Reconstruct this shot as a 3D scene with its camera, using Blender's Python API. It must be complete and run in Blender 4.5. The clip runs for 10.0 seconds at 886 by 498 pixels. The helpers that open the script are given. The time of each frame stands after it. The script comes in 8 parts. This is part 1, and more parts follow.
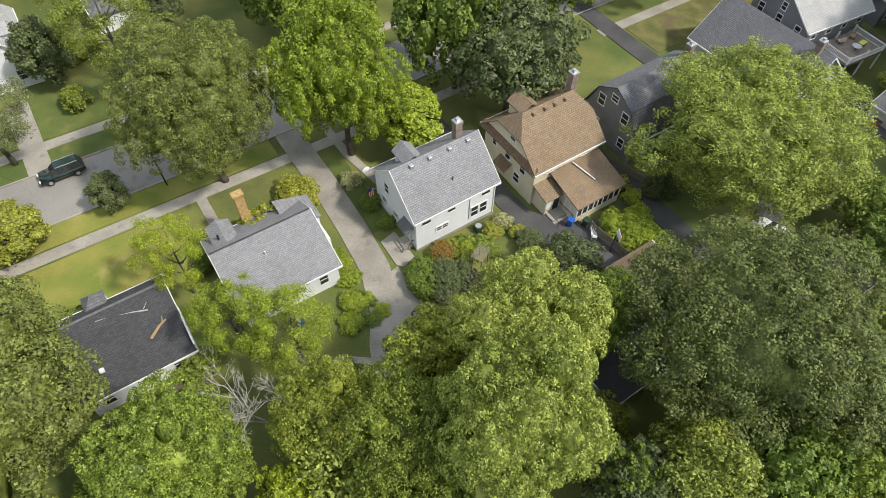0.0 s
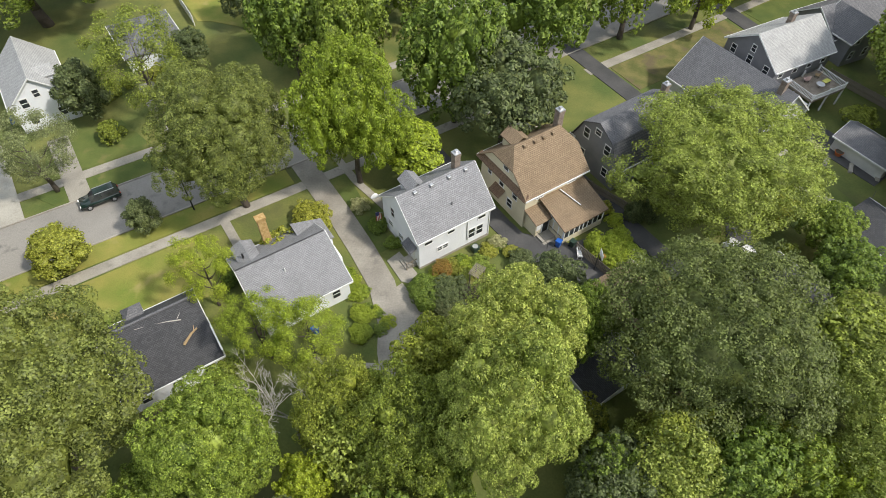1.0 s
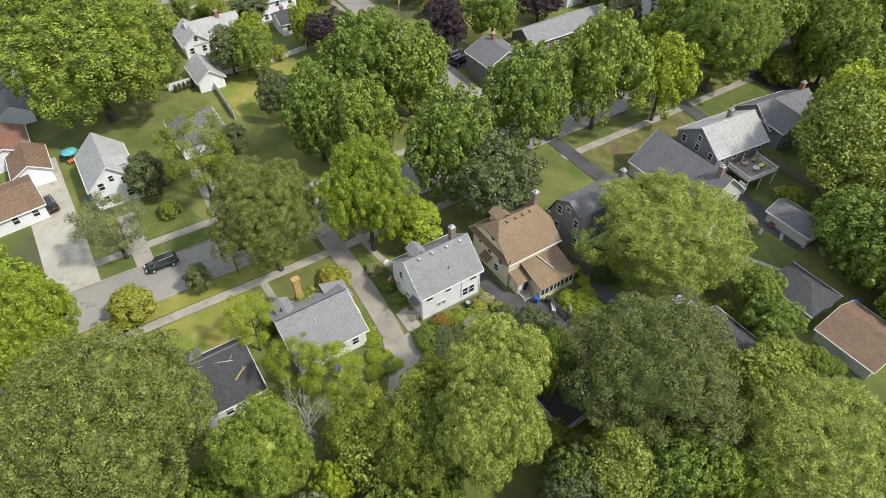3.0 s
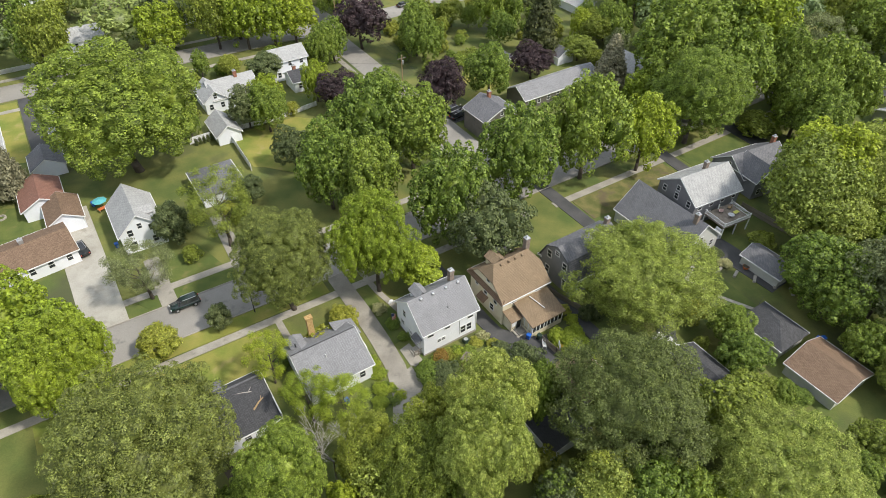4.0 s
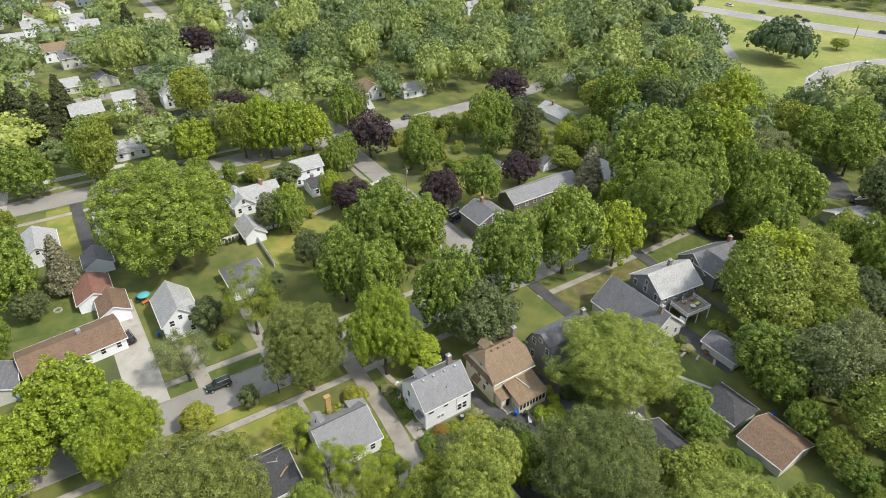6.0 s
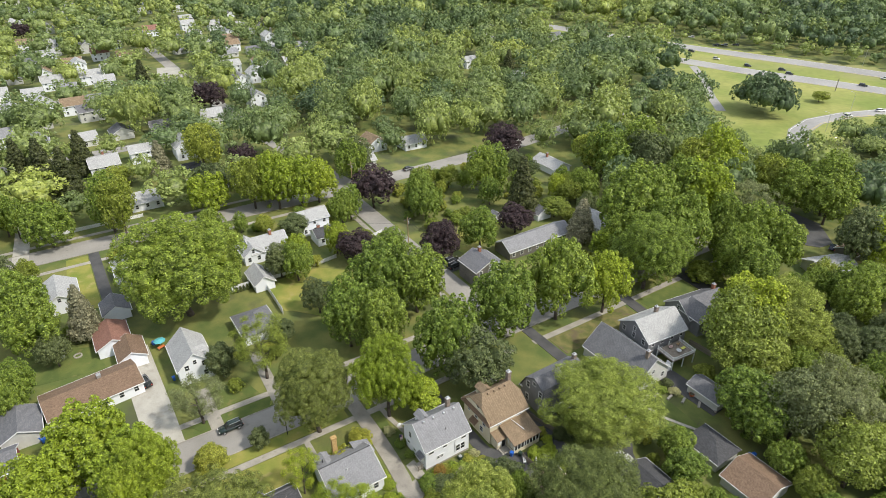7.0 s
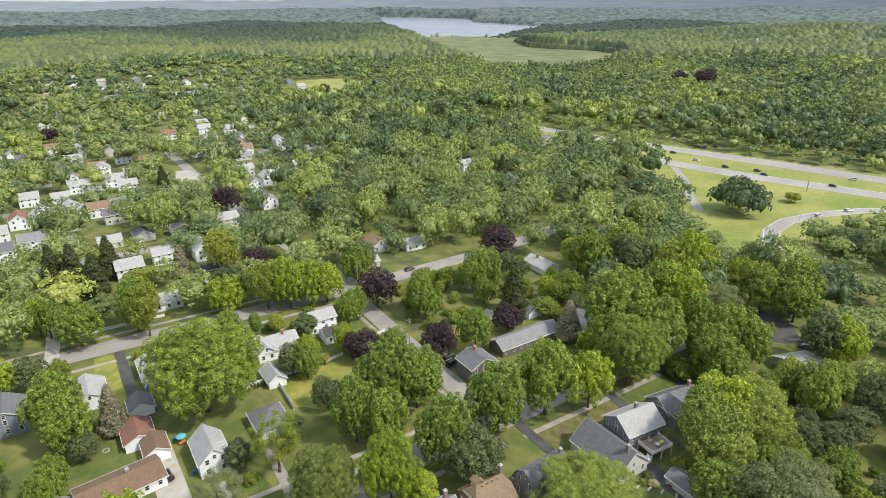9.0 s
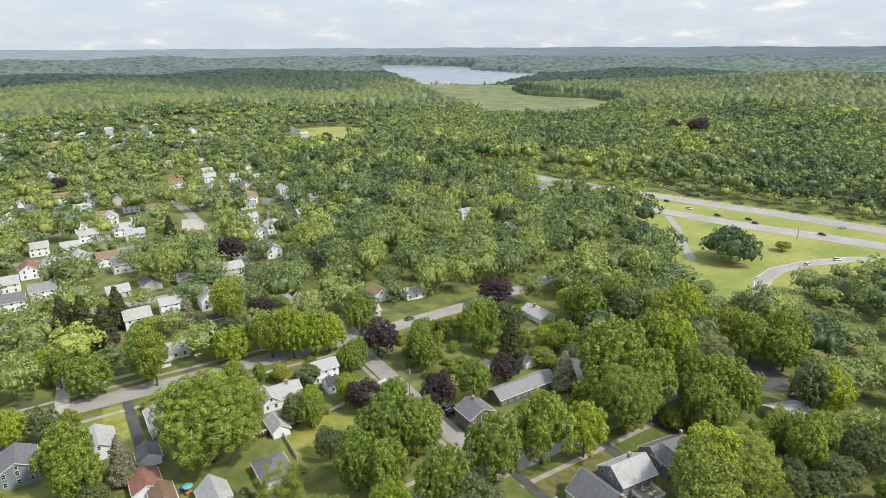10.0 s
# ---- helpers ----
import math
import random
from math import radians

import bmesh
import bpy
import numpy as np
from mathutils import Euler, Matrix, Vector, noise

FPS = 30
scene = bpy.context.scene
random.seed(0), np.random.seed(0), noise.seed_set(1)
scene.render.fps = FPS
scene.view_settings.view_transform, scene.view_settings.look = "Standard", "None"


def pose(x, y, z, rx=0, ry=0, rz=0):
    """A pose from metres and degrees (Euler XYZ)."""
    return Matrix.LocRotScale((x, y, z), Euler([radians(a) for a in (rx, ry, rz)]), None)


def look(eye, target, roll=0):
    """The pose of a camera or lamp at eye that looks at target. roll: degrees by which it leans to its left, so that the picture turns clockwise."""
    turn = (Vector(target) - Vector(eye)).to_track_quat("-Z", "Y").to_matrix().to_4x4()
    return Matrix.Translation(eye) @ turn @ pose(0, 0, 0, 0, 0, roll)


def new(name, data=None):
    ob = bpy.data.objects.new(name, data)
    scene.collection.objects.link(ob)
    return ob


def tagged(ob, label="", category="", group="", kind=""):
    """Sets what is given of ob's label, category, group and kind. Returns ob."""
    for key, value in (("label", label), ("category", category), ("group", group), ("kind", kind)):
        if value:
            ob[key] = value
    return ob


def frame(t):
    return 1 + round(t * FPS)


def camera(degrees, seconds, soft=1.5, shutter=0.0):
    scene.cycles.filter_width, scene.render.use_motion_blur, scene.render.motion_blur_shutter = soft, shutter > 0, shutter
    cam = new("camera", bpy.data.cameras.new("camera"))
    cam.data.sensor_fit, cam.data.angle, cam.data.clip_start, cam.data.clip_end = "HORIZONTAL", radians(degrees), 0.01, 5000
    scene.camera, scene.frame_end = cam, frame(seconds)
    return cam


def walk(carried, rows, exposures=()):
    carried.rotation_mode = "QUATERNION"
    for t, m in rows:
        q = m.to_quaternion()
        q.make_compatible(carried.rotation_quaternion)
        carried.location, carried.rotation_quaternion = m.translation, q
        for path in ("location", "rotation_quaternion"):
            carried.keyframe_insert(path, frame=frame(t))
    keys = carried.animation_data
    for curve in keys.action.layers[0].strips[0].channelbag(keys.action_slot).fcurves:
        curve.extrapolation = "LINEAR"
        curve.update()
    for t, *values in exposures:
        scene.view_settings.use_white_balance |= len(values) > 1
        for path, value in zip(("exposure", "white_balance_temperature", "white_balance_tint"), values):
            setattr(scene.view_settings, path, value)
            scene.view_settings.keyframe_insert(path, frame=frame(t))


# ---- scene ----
cam = camera(71.58, 10.0, soft=0.75)
# seconds, x, y, z, and the three turns in degrees
PATH = [
    (0, -0.180, -0.237, 51.397, 36.035, -0.592, -0.351),
    (0.5, -0.146, -2.603, 53.711, 37.270, -0.525, -0.290),
    (1, -0.113, -5.121, 56.399, 38.547, -0.490, -0.242),
    (1.5, -0.004, -7.784, 59.234, 39.869, -0.375, -0.225),
    (2, 0.143, -10.492, 62.352, 41.143, -0.309, -0.188),
    (3.5, 0.467, -19.070, 71.589, 46.274, -0.128, -0.093),
    (4, 0.544, -22.159, 74.650, 48.228, -0.078, -0.097),
    (4.5, 0.659, -25.285, 77.722, 50.185, -0.017, -0.082),
    (5, 0.758, -28.454, 80.780, 52.122, 0.056, -0.109),
    (5.5, 0.820, -31.667, 83.885, 54.072, 0.077, -0.114),
    (7, 1.078, -41.504, 93.182, 59.895, 0.179, -0.164),
    (7.5, 1.198, -44.773, 96.286, 61.838, 0.221, -0.171),
    (8, 1.343, -48.250, 99.549, 63.846, 0.255, -0.189),
    (8.5, 1.429, -51.590, 102.665, 65.795, 0.270, -0.221),
    (9, 1.495, -54.922, 105.803, 67.761, 0.276, -0.259),
    (9.5, 1.546, -58.213, 108.930, 69.728, 0.295, -0.283),
    (10, 1.555, -61.479, 112.050, 71.683, 0.270, -0.313),
]
walk(cam, [(t, pose(x, y, z, rx, ry, rz)) for t, x, y, z, rx, ry, rz in PATH])

# ---- world, sun, exposure ----
scene.view_settings.exposure = 0.24
SUN_AZ, SUN_EL = radians(-22), radians(50)      # from +x towards +y
world = bpy.data.worlds.new("world")
scene.world = world
world.use_nodes = True
wn, wl = world.node_tree.nodes, world.node_tree.links
wn.clear()
w_out, w_bg = wn.new("ShaderNodeOutputWorld"), wn.new("ShaderNodeBackground")
sky = wn.new("ShaderNodeTexSky")
sky.sky_type, sky.sun_disc = "NISHITA", False
sky.sun_elevation, sky.sun_rotation = SUN_EL, radians(90) - SUN_AZ
sky.air_density, sky.dust_density, sky.ozone_density = 1.0, 2.0, 1.0
w_co, w_map, w_noise = wn.new("ShaderNodeTexCoord"), wn.new("ShaderNodeMapping"), wn.new("ShaderNodeTexNoise")
w_ramp, w_mix = wn.new("ShaderNodeValToRGB"), wn.new("ShaderNodeMix")
w_map.inputs["Scale"].default_value = (5.5, 5.5, 21.0)
w_noise.inputs["Scale"].default_value, w_noise.inputs["Detail"].default_value = 2.6, 8.0
w_noise.inputs["Roughness"].default_value = 0.52
w_ramp.color_ramp.elements[0].position, w_ramp.color_ramp.elements[1].position = 0.40, 0.72
w_ramp.color_ramp.elements[0].color, w_ramp.color_ramp.elements[1].color = (4.7, 5.3, 6.1, 1), (7.3, 7.2, 7.0, 1)
w_mid = w_ramp.color_ramp.elements.new(0.6)
w_mid.color = (5.3, 5.7, 6.2, 1)
w_mix.data_type = "RGBA"
w_mix.inputs[0].default_value = 0.84          # thin cloud over most of the sky
wl.new(w_co.outputs["Generated"], w_map.inputs["Vector"])
wl.new(w_map.outputs["Vector"], w_noise.inputs["Vector"])
wl.new(w_noise.outputs["Fac"], w_ramp.inputs["Fac"])
wl.new(w_ramp.outputs["Color"], w_mix.inputs[7])
wl.new(sky.outputs["Color"], w_mix.inputs[6])
w_sep, w_up, w_mul = wn.new("ShaderNodeSeparateXYZ"), wn.new("ShaderNodeMapRange"), wn.new("ShaderNodeMix")
w_up.inputs["From Min"].default_value, w_up.inputs["From Max"].default_value = 0.1, 1.0      # thin cloud is brightest overhead
w_up.inputs["To Min"].default_value, w_up.inputs["To Max"].default_value = 1.0, 1.4
w_mul.data_type, w_mul.blend_type = "RGBA", "MULTIPLY"
w_mul.inputs[0].default_value = 1.0
wl.new(w_co.outputs["Generated"], w_sep.inputs[0])
wl.new(w_sep.outputs["Z"], w_up.inputs["Value"])
wl.new(w_mix.outputs[2], w_mul.inputs[6])
wl.new(w_up.outputs[0], w_mul.inputs[7])
wl.new(w_mul.outputs[2], w_bg.inputs["Color"])
w_bg.inputs["Strength"].default_value = 0.125
wl.new(w_bg.outputs["Background"], w_out.inputs["Surface"])
sun = new("sun", bpy.data.lights.new("sun", "SUN"))
sun.data.energy, sun.data.angle, sun.data.color = 3.45, radians(5), (1.0, 0.94, 0.84)
sun.matrix_world = look((0, 0, 300), Vector((0, 0, 300)) - Vector((math.cos(SUN_AZ) * math.cos(SUN_EL), math.sin(SUN_AZ) * math.cos(SUN_EL), math.sin(SUN_EL))))

# ---- the plan: u runs along the street, v away from it ----
STREET = radians(33)
CU, SU = math.cos(STREET), math.sin(STREET)


def uv(u, v):
    return u * CU - v * SU, u * SU + v * CU


def ground_z(x, y):
    """Height of the land: a gentle fall to the right and to the distance."""
    return -0.02 * np.clip(x, -120, 200) + np.interp(y, (150, 300, 600, 1200, 2000, 5000), (0, -3, -6, -14, -25, -25))


def place(u, v, turn=0.0, dz=0.0):
    x, y = uv(u, v)
    return pose(x, y, float(ground_z(x, y)) + dz, 0, 0, 33 + turn)


# ---- materials ----
def mix_rgb(nt, fac, a, b, blend="MIX"):
    m = nt.nodes.new("ShaderNodeMix")
    m.data_type, m.blend_type = "RGBA", blend
    for sock, val in ((m.inputs[0], fac), (m.inputs[6], a), (m.inputs[7], b)):
        if hasattr(val, "is_output"):
            nt.links.new(val, sock)
        else:
            sock.default_value = val if isinstance(val, float) else (*val, 1)
    return m.outputs[2]


def material(name, a, b, scale, rough=0.8, bump=0.0, fine=None, metal=0.0, random_by=0.0, wear=None):
    """A surface of two tones at two scales, with relief; object space, in metres."""
    mat = bpy.data.materials.new(name)
    mat.use_nodes = True
    nt = mat.node_tree
    bsdf = nt.nodes["Principled BSDF"]
    co = nt.nodes.new("ShaderNodeTexCoord")
    big, small = nt.nodes.new("ShaderNodeTexNoise"), nt.nodes.new("ShaderNodeTexNoise")
    big.inputs["Scale"].default_value, big.inputs["Detail"].default_value = scale, 4
    small.inputs["Scale"].default_value, small.inputs["Detail"].default_value = fine or scale * 9, 5
    for n in (big, small):
        nt.links.new(co.outputs["Object"], n.inputs["Vector"])
    ramp = nt.nodes.new("ShaderNodeValToRGB")
    ramp.color_ramp.elements[0].position, ramp.color_ramp.elements[1].position = 0.35, 0.65
    nt.links.new(big.outputs["Fac"], ramp.inputs["Fac"])
    col = mix_rgb(nt, ramp.outputs["Color"], a, b)
    grey = nt.nodes.new("ShaderNodeMapRange")
    grey.inputs["To Min"].default_value, grey.inputs["To Max"].default_value = 0.72, 1.28
    nt.links.new(small.outputs["Fac"], grey.inputs["Value"])
    col = mix_rgb(nt, 1.0, col, grey.outputs[0], "MULTIPLY")
    if wear:
        wn_, wr = nt.nodes.new("ShaderNodeTexNoise"), nt.nodes.new("ShaderNodeValToRGB")
        wn_.inputs["Scale"].default_value, wn_.inputs["Detail"].default_value = wear[1], 6
        wr.color_ramp.elements[0].position, wr.color_ramp.elements[1].position = wear[2], wear[2] + 0.12
        nt.links.new(co.outputs["Object"], wn_.inputs["Vector"])
        nt.links.new(wn_.outputs["Fac"], wr.inputs["Fac"])
        col = mix_rgb(nt, wr.outputs["Color"], col, wear[0])
    if random_by:
        info, hsv = nt.nodes.new("ShaderNodeObjectInfo"), nt.nodes.new("ShaderNodeHueSaturation")
        rng = nt.nodes.new("ShaderNodeMapRange")
        rng.inputs["To Min"].default_value, rng.inputs["To Max"].default_value = 1 - random_by, 1 + random_by
        nt.links.new(info.outputs["Random"], rng.inputs["Value"])
        nt.links.new(rng.outputs[0], hsv.inputs["Value"])
        nt.links.new(col, hsv.inputs["Color"])
        col = hsv.outputs["Color"]
    nt.links.new(col, bsdf.inputs["Base Color"])
    bsdf.inputs["Roughness"].default_value, bsdf.inputs["Metallic"].default_value = rough, metal
    if bump:
        bp = nt.nodes.new("ShaderNodeBump")
        bp.inputs["Strength"].default_value, bp.inputs["Distance"].default_value = bump, 0.05
        nt.links.new(small.outputs["Fac"], bp.inputs["Height"])
        nt.links.new(bp.outputs["Normal"], bsdf.inputs["Normal"])
    return mat


def shingle(name, a, b, c):
    """Asphalt shingles in courses, laid along the object's x, with mixed tabs and weather streaks."""
    mat = bpy.data.materials.new(name)
    mat.use_nodes = True
    nt = mat.node_tree
    bsdf = nt.nodes["Principled BSDF"]
    co, sep, comb = nt.nodes.new("ShaderNodeTexCoord"), nt.nodes.new("ShaderNodeSeparateXYZ"), nt.nodes.new("ShaderNodeCombineXYZ")
    nt.links.new(co.outputs["Object"], sep.inputs[0])
    add = nt.nodes.new("ShaderNodeMath")
    add.operation = "ABSOLUTE"      # courses run level on both slopes of a roof
    nt.links.new(sep.outputs["Y"], add.inputs[0])
    nt.links.new(sep.outputs["X"], comb.inputs["X"])
    nt.links.new(add.outputs[0], comb.inputs["Y"])
    brick = nt.nodes.new("ShaderNodeTexBrick")
    brick.inputs["Color1"].default_value, brick.inputs["Color2"].default_value, brick.inputs["Mortar"].default_value = (*a, 1), (*b, 1), (*c, 1)
    brick.inputs["Scale"].default_value, brick.inputs["Mortar Size"].default_value = 1.0, 0.018
    brick.inputs["Brick Width"].default_value, brick.inputs["Row Height"].default_value = 0.3, 0.16
    nt.links.new(comb.outputs[0], brick.inputs["Vector"])
    n1 = nt.nodes.new("ShaderNodeTexNoise")
    n1.inputs["Scale"].default_value, n1.inputs["Detail"].default_value = 0.7, 6
    nt.links.new(co.outputs["Object"], n1.inputs["Vector"])
    rng = nt.nodes.new("ShaderNodeMapRange")
    rng.inputs["To Min"].default_value, rng.inputs["To Max"].default_value = 0.82, 1.18
    nt.links.new(n1.outputs["Fac"], rng.inputs["Value"])
    col = mix_rgb(nt, 1.0, brick.outputs["Color"], rng.outputs[0], "MULTIPLY")
    nt.links.new(col, bsdf.inputs["Base Color"])
    bsdf.inputs["Roughness"].default_value = 0.85
    bp = nt.nodes.new("ShaderNodeBump")
    bp.inputs["Strength"].default_value, bp.inputs["Distance"].default_value = 0.6, 0.03
    nt.links.new(brick.outputs["Fac"], bp.inputs["Height"])
    bp.invert = True
    nt.links.new(bp.outputs["Normal"], bsdf.inputs["Normal"])
    return mat


def siding(name, a, b, pitch=0.18):
    """Painted lap boards: level shadow lines, slight dirt."""
    mat = material(name, a, b, 0.6, 0.55, 0.0, 6.0)
    nt = mat.node_tree
    for n in nt.nodes:
        if n.bl_idname == "ShaderNodeMapRange":
            n.inputs["To Min"].default_value, n.inputs["To Max"].default_value = 0.93, 1.05
    wave = nt.nodes.new("ShaderNodeTexWave")
    wave.wave_type, wave.bands_direction, wave.wave_profile = "BANDS", "Z", "SAW"
    wave.inputs["Scale"].default_value = 0.314 / pitch
    co = nt.nodes.new("ShaderNodeTexCoord")
    nt.links.new(co.outputs["Object"], wave.inputs["Vector"])
    bp = nt.nodes.new("ShaderNodeBump")
    bp.inputs["Strength"].default_value, bp.inputs["Distance"].default_value = 0.5, 0.02
    nt.links.new(wave.outputs["Fac"], bp.inputs["Height"])
    nt.links.new(bp.outputs["Normal"], nt.nodes["Principled BSDF"].inputs["Normal"])
    return mat


def leaf_material(name, a, b, far=False):
    """Leaves: two greens by clump, tone by tree, light passing through."""
    mat = bpy.data.materials.new(name)
    mat.use_nodes = True
    nt = mat.node_tree
    nt.nodes.remove(nt.nodes["Principled BSDF"])
    out = nt.nodes["Material Output"]
    geo = nt.nodes.new("ShaderNodeNewGeometry")
    soft = nt.nodes.new("ShaderNodeMapRange")
    soft.inputs["To Min"].default_value, soft.inputs["To Max"].default_value = 0.0, 1.0
    nt.links.new(geo.outputs["Random Per Island"], soft.inputs["Value"])
    lo, hi = (0.93, 1.12) if far else (0.72, 1.2)
    col = mix_rgb(nt, soft.outputs[0], tuple(c * lo for c in a), tuple(c * hi for c in b))
    co, grain, gr = nt.nodes.new("ShaderNodeTexCoord"), nt.nodes.new("ShaderNodeTexNoise"), nt.nodes.new("ShaderNodeMapRange")
    grain.inputs["Scale"].default_value, grain.inputs["Detail"].default_value = (0.9, 4.0) if far else (2.6, 5.0)
    gr.inputs["From Min"].default_value, gr.inputs["From Max"].default_value = 0.36, 0.66
    gr.inputs["To Min"].default_value, gr.inputs["To Max"].default_value = (0.72, 1.28) if far else (0.58, 1.42)
    nt.links.new(co.outputs["Object"], grain.inputs["Vector"])
    nt.links.new(grain.outputs["Fac"], gr.inputs["Value"])
    col = mix_rgb(nt, 1.0, col, gr.outputs[0], "MULTIPLY")
    bump = nt.nodes.new("ShaderNodeBump")
    bump.inputs["Strength"].default_value, bump.inputs["Distance"].default_value = 0.7, 0.8 if far else 0.12
    nt.links.new(grain.outputs["Fac"], bump.inputs["Height"])
    hsv, rng, hue = nt.nodes.new("ShaderNodeHueSaturation"), nt.nodes.new("ShaderNodeMapRange"), nt.nodes.new("ShaderNodeMapRange")
    if far:
        src = nt.nodes.new("ShaderNodeAttribute")
        src.attribute_name = "tone"
        rand = src.outputs["Fac"]
    else:
        rand = nt.nodes.new("ShaderNodeObjectInfo").outputs["Random"]
    rng.inputs["To Min"].default_value, rng.inputs["To Max"].default_value = (0.68, 1.28) if far else (0.86, 1.14)
    hue.inputs["To Min"].default_value, hue.inputs["To Max"].default_value = (0.516, 0.485) if far else (0.508, 0.492)
    nt.links.new(rand, rng.inputs["Value"])
    nt.links.new(rand, hue.inputs["Value"])
    nt.links.new(rng.outputs[0], hsv.inputs["Value"])
    nt.links.new(hue.outputs[0], hsv.inputs["Hue"])
    nt.links.new(col, hsv.inputs["Color"])
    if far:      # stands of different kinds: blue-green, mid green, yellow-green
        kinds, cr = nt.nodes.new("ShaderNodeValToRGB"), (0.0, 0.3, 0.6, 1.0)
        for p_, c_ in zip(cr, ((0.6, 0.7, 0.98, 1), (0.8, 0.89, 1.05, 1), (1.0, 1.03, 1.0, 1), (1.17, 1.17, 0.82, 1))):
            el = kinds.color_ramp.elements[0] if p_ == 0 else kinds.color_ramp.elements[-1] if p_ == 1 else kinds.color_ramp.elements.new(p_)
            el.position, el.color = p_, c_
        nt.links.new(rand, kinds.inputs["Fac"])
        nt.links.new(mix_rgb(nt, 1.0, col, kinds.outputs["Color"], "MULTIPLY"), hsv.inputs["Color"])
    dif, tra, mx = nt.nodes.new("ShaderNodeBsdfDiffuse"), nt.nodes.new("ShaderNodeBsdfTranslucent"), nt.nodes.new("ShaderNodeMixShader")
    glo, mx2 = nt.nodes.new("ShaderNodeBsdfGlossy"), nt.nodes.new("ShaderNodeMixShader")
    glo.inputs["Roughness"].default_value = 0.55
    mx.inputs[0].default_value, mx2.inputs[0].default_value = 0.26, 0.05 if far else 0.03
    nt.links.new(hsv.outputs["Color"], dif.inputs["Color"])
    nt.links.new(hsv.outputs["Color"], tra.inputs["Color"])
    nt.links.new(bump.outputs["Normal"], dif.inputs["Normal"])
    nt.links.new(dif.outputs[0], mx.inputs[1])
    nt.links.new(tra.outputs[0], mx.inputs[2])
    nt.links.new(mx.outputs[0], mx2.inputs[1])
    nt.links.new(glo.outputs[0], mx2.inputs[2])
    nt.links.new(mx2.outputs[0], out.inputs["Surface"])
    return mat


GRASS = material("grass", (0.085, 0.118, 0.026), (0.175, 0.178, 0.047), 0.16, 0.95, 0.8, 5.0, wear=((0.075, 0.085, 0.034), 0.07, 0.54))
LAWN = material("lawn", (0.155, 0.195, 0.03), (0.28, 0.255, 0.06), 0.22, 0.95, 0.7, 9.0, wear=((0.3, 0.26, 0.09), 0.4, 0.6))
# dry brownish grass, its colour also darkened for the tree shadow on it
DRY_SHADE_LAWN = material("dry_lawn_painted_shade", (0.1, 0.11, 0.028), (0.19, 0.165, 0.06), 0.5, 0.95, 0.7, 9.0, wear=((0.13, 0.105, 0.055), 0.35, 0.55))
# darker copy of the lawn grass: tree shade put into the colour
SHADE_LAWN = material("lawn_grass_painted_shade", (0.075, 0.108, 0.022), (0.125, 0.15, 0.034), 0.3, 0.95, 0.7, 9.0, wear=((0.15, 0.15, 0.045), 0.5, 0.6))
MEADOW = material("meadow", (0.17, 0.215, 0.04), (0.285, 0.285, 0.08), 0.03, 0.95, 0.5, 0.35, wear=((0.26, 0.25, 0.1), 0.012, 0.56))
SOIL = material("soil", (0.075, 0.06, 0.042), (0.12, 0.095, 0.065), 0.6, 0.95, 0.8)
ASPHALT = material("asphalt", (0.235, 0.222, 0.203), (0.31, 0.292, 0.265), 0.12, 0.85, 0.2, 7.0, wear=((0.16, 0.155, 0.145), 0.5, 0.62))
DARK_ASPHALT = material("dark_asphalt", (0.055, 0.055, 0.056), (0.085, 0.083, 0.082), 0.3, 0.8, 0.2, 5.0)
OLD_DRIVE = material("old_drive", (0.235, 0.215, 0.185), (0.33, 0.305, 0.262), 0.35, 0.9, 0.3, 5.0, wear=((0.15, 0.14, 0.125), 0.5, 0.6))
HIGHWAY = material("highway_paving", (0.27, 0.26, 0.25), (0.33, 0.32, 0.305), 0.05, 0.85, 0.1, 1.0)
CONCRETE = material("concrete", (0.27, 0.25, 0.215), (0.35, 0.325, 0.28), 0.4, 0.85, 0.2, 6.0, random_by=0.08, wear=((0.21, 0.195, 0.165), 0.7, 0.6))
CONCRETE_PALE = material("pale_concrete", (0.35, 0.33, 0.285), (0.42, 0.4, 0.35), 0.4, 0.85, 0.2, 6.0, wear=((0.3, 0.28, 0.24), 0.5, 0.58))
PAINT_WHITE = material("white_paint", (0.72, 0.73, 0.73), (0.8, 0.8, 0.79), 0.8, 0.5)
LINE_WHITE = material("road_line_white", (0.6, 0.6, 0.58), (0.75, 0.75, 0.72), 2.0, 0.7)
LINE_YELLOW = material("road_line_yellow", (0.55, 0.4, 0.08), (0.65, 0.48, 0.1), 2.0, 0.7)
SID_WHITE = siding("white_siding", (0.78, 0.8, 0.85), (0.83, 0.85, 0.89))
SID_CREAM = siding("cream_siding", (0.66, 0.6, 0.44), (0.72, 0.66, 0.5))
SID_GREY = siding("grey_siding", (0.19, 0.195, 0.21), (0.24, 0.24, 0.255))
SID_LIGHT = siding("pale_siding", (0.5, 0.5, 0.48), (0.6, 0.6, 0.57))
SID_TAUPE = siding("taupe_siding", (0.13, 0.12, 0.105), (0.17, 0.155, 0.14))
SID_BLUE = siding("blue_grey_siding", (0.2, 0.24, 0.29), (0.26, 0.3, 0.35))
SID_RED = siding("red_siding", (0.2, 0.035, 0.03), (0.27, 0.05, 0.04))
SH_GREY = shingle("grey_shingles", (0.225, 0.225, 0.235), (0.3, 0.3, 0.312), (0.15, 0.15, 0.16))
SH_PALE = shingle("pale_grey_shingles", (0.36, 0.36, 0.355), (0.46, 0.46, 0.45), (0.25, 0.25, 0.25))
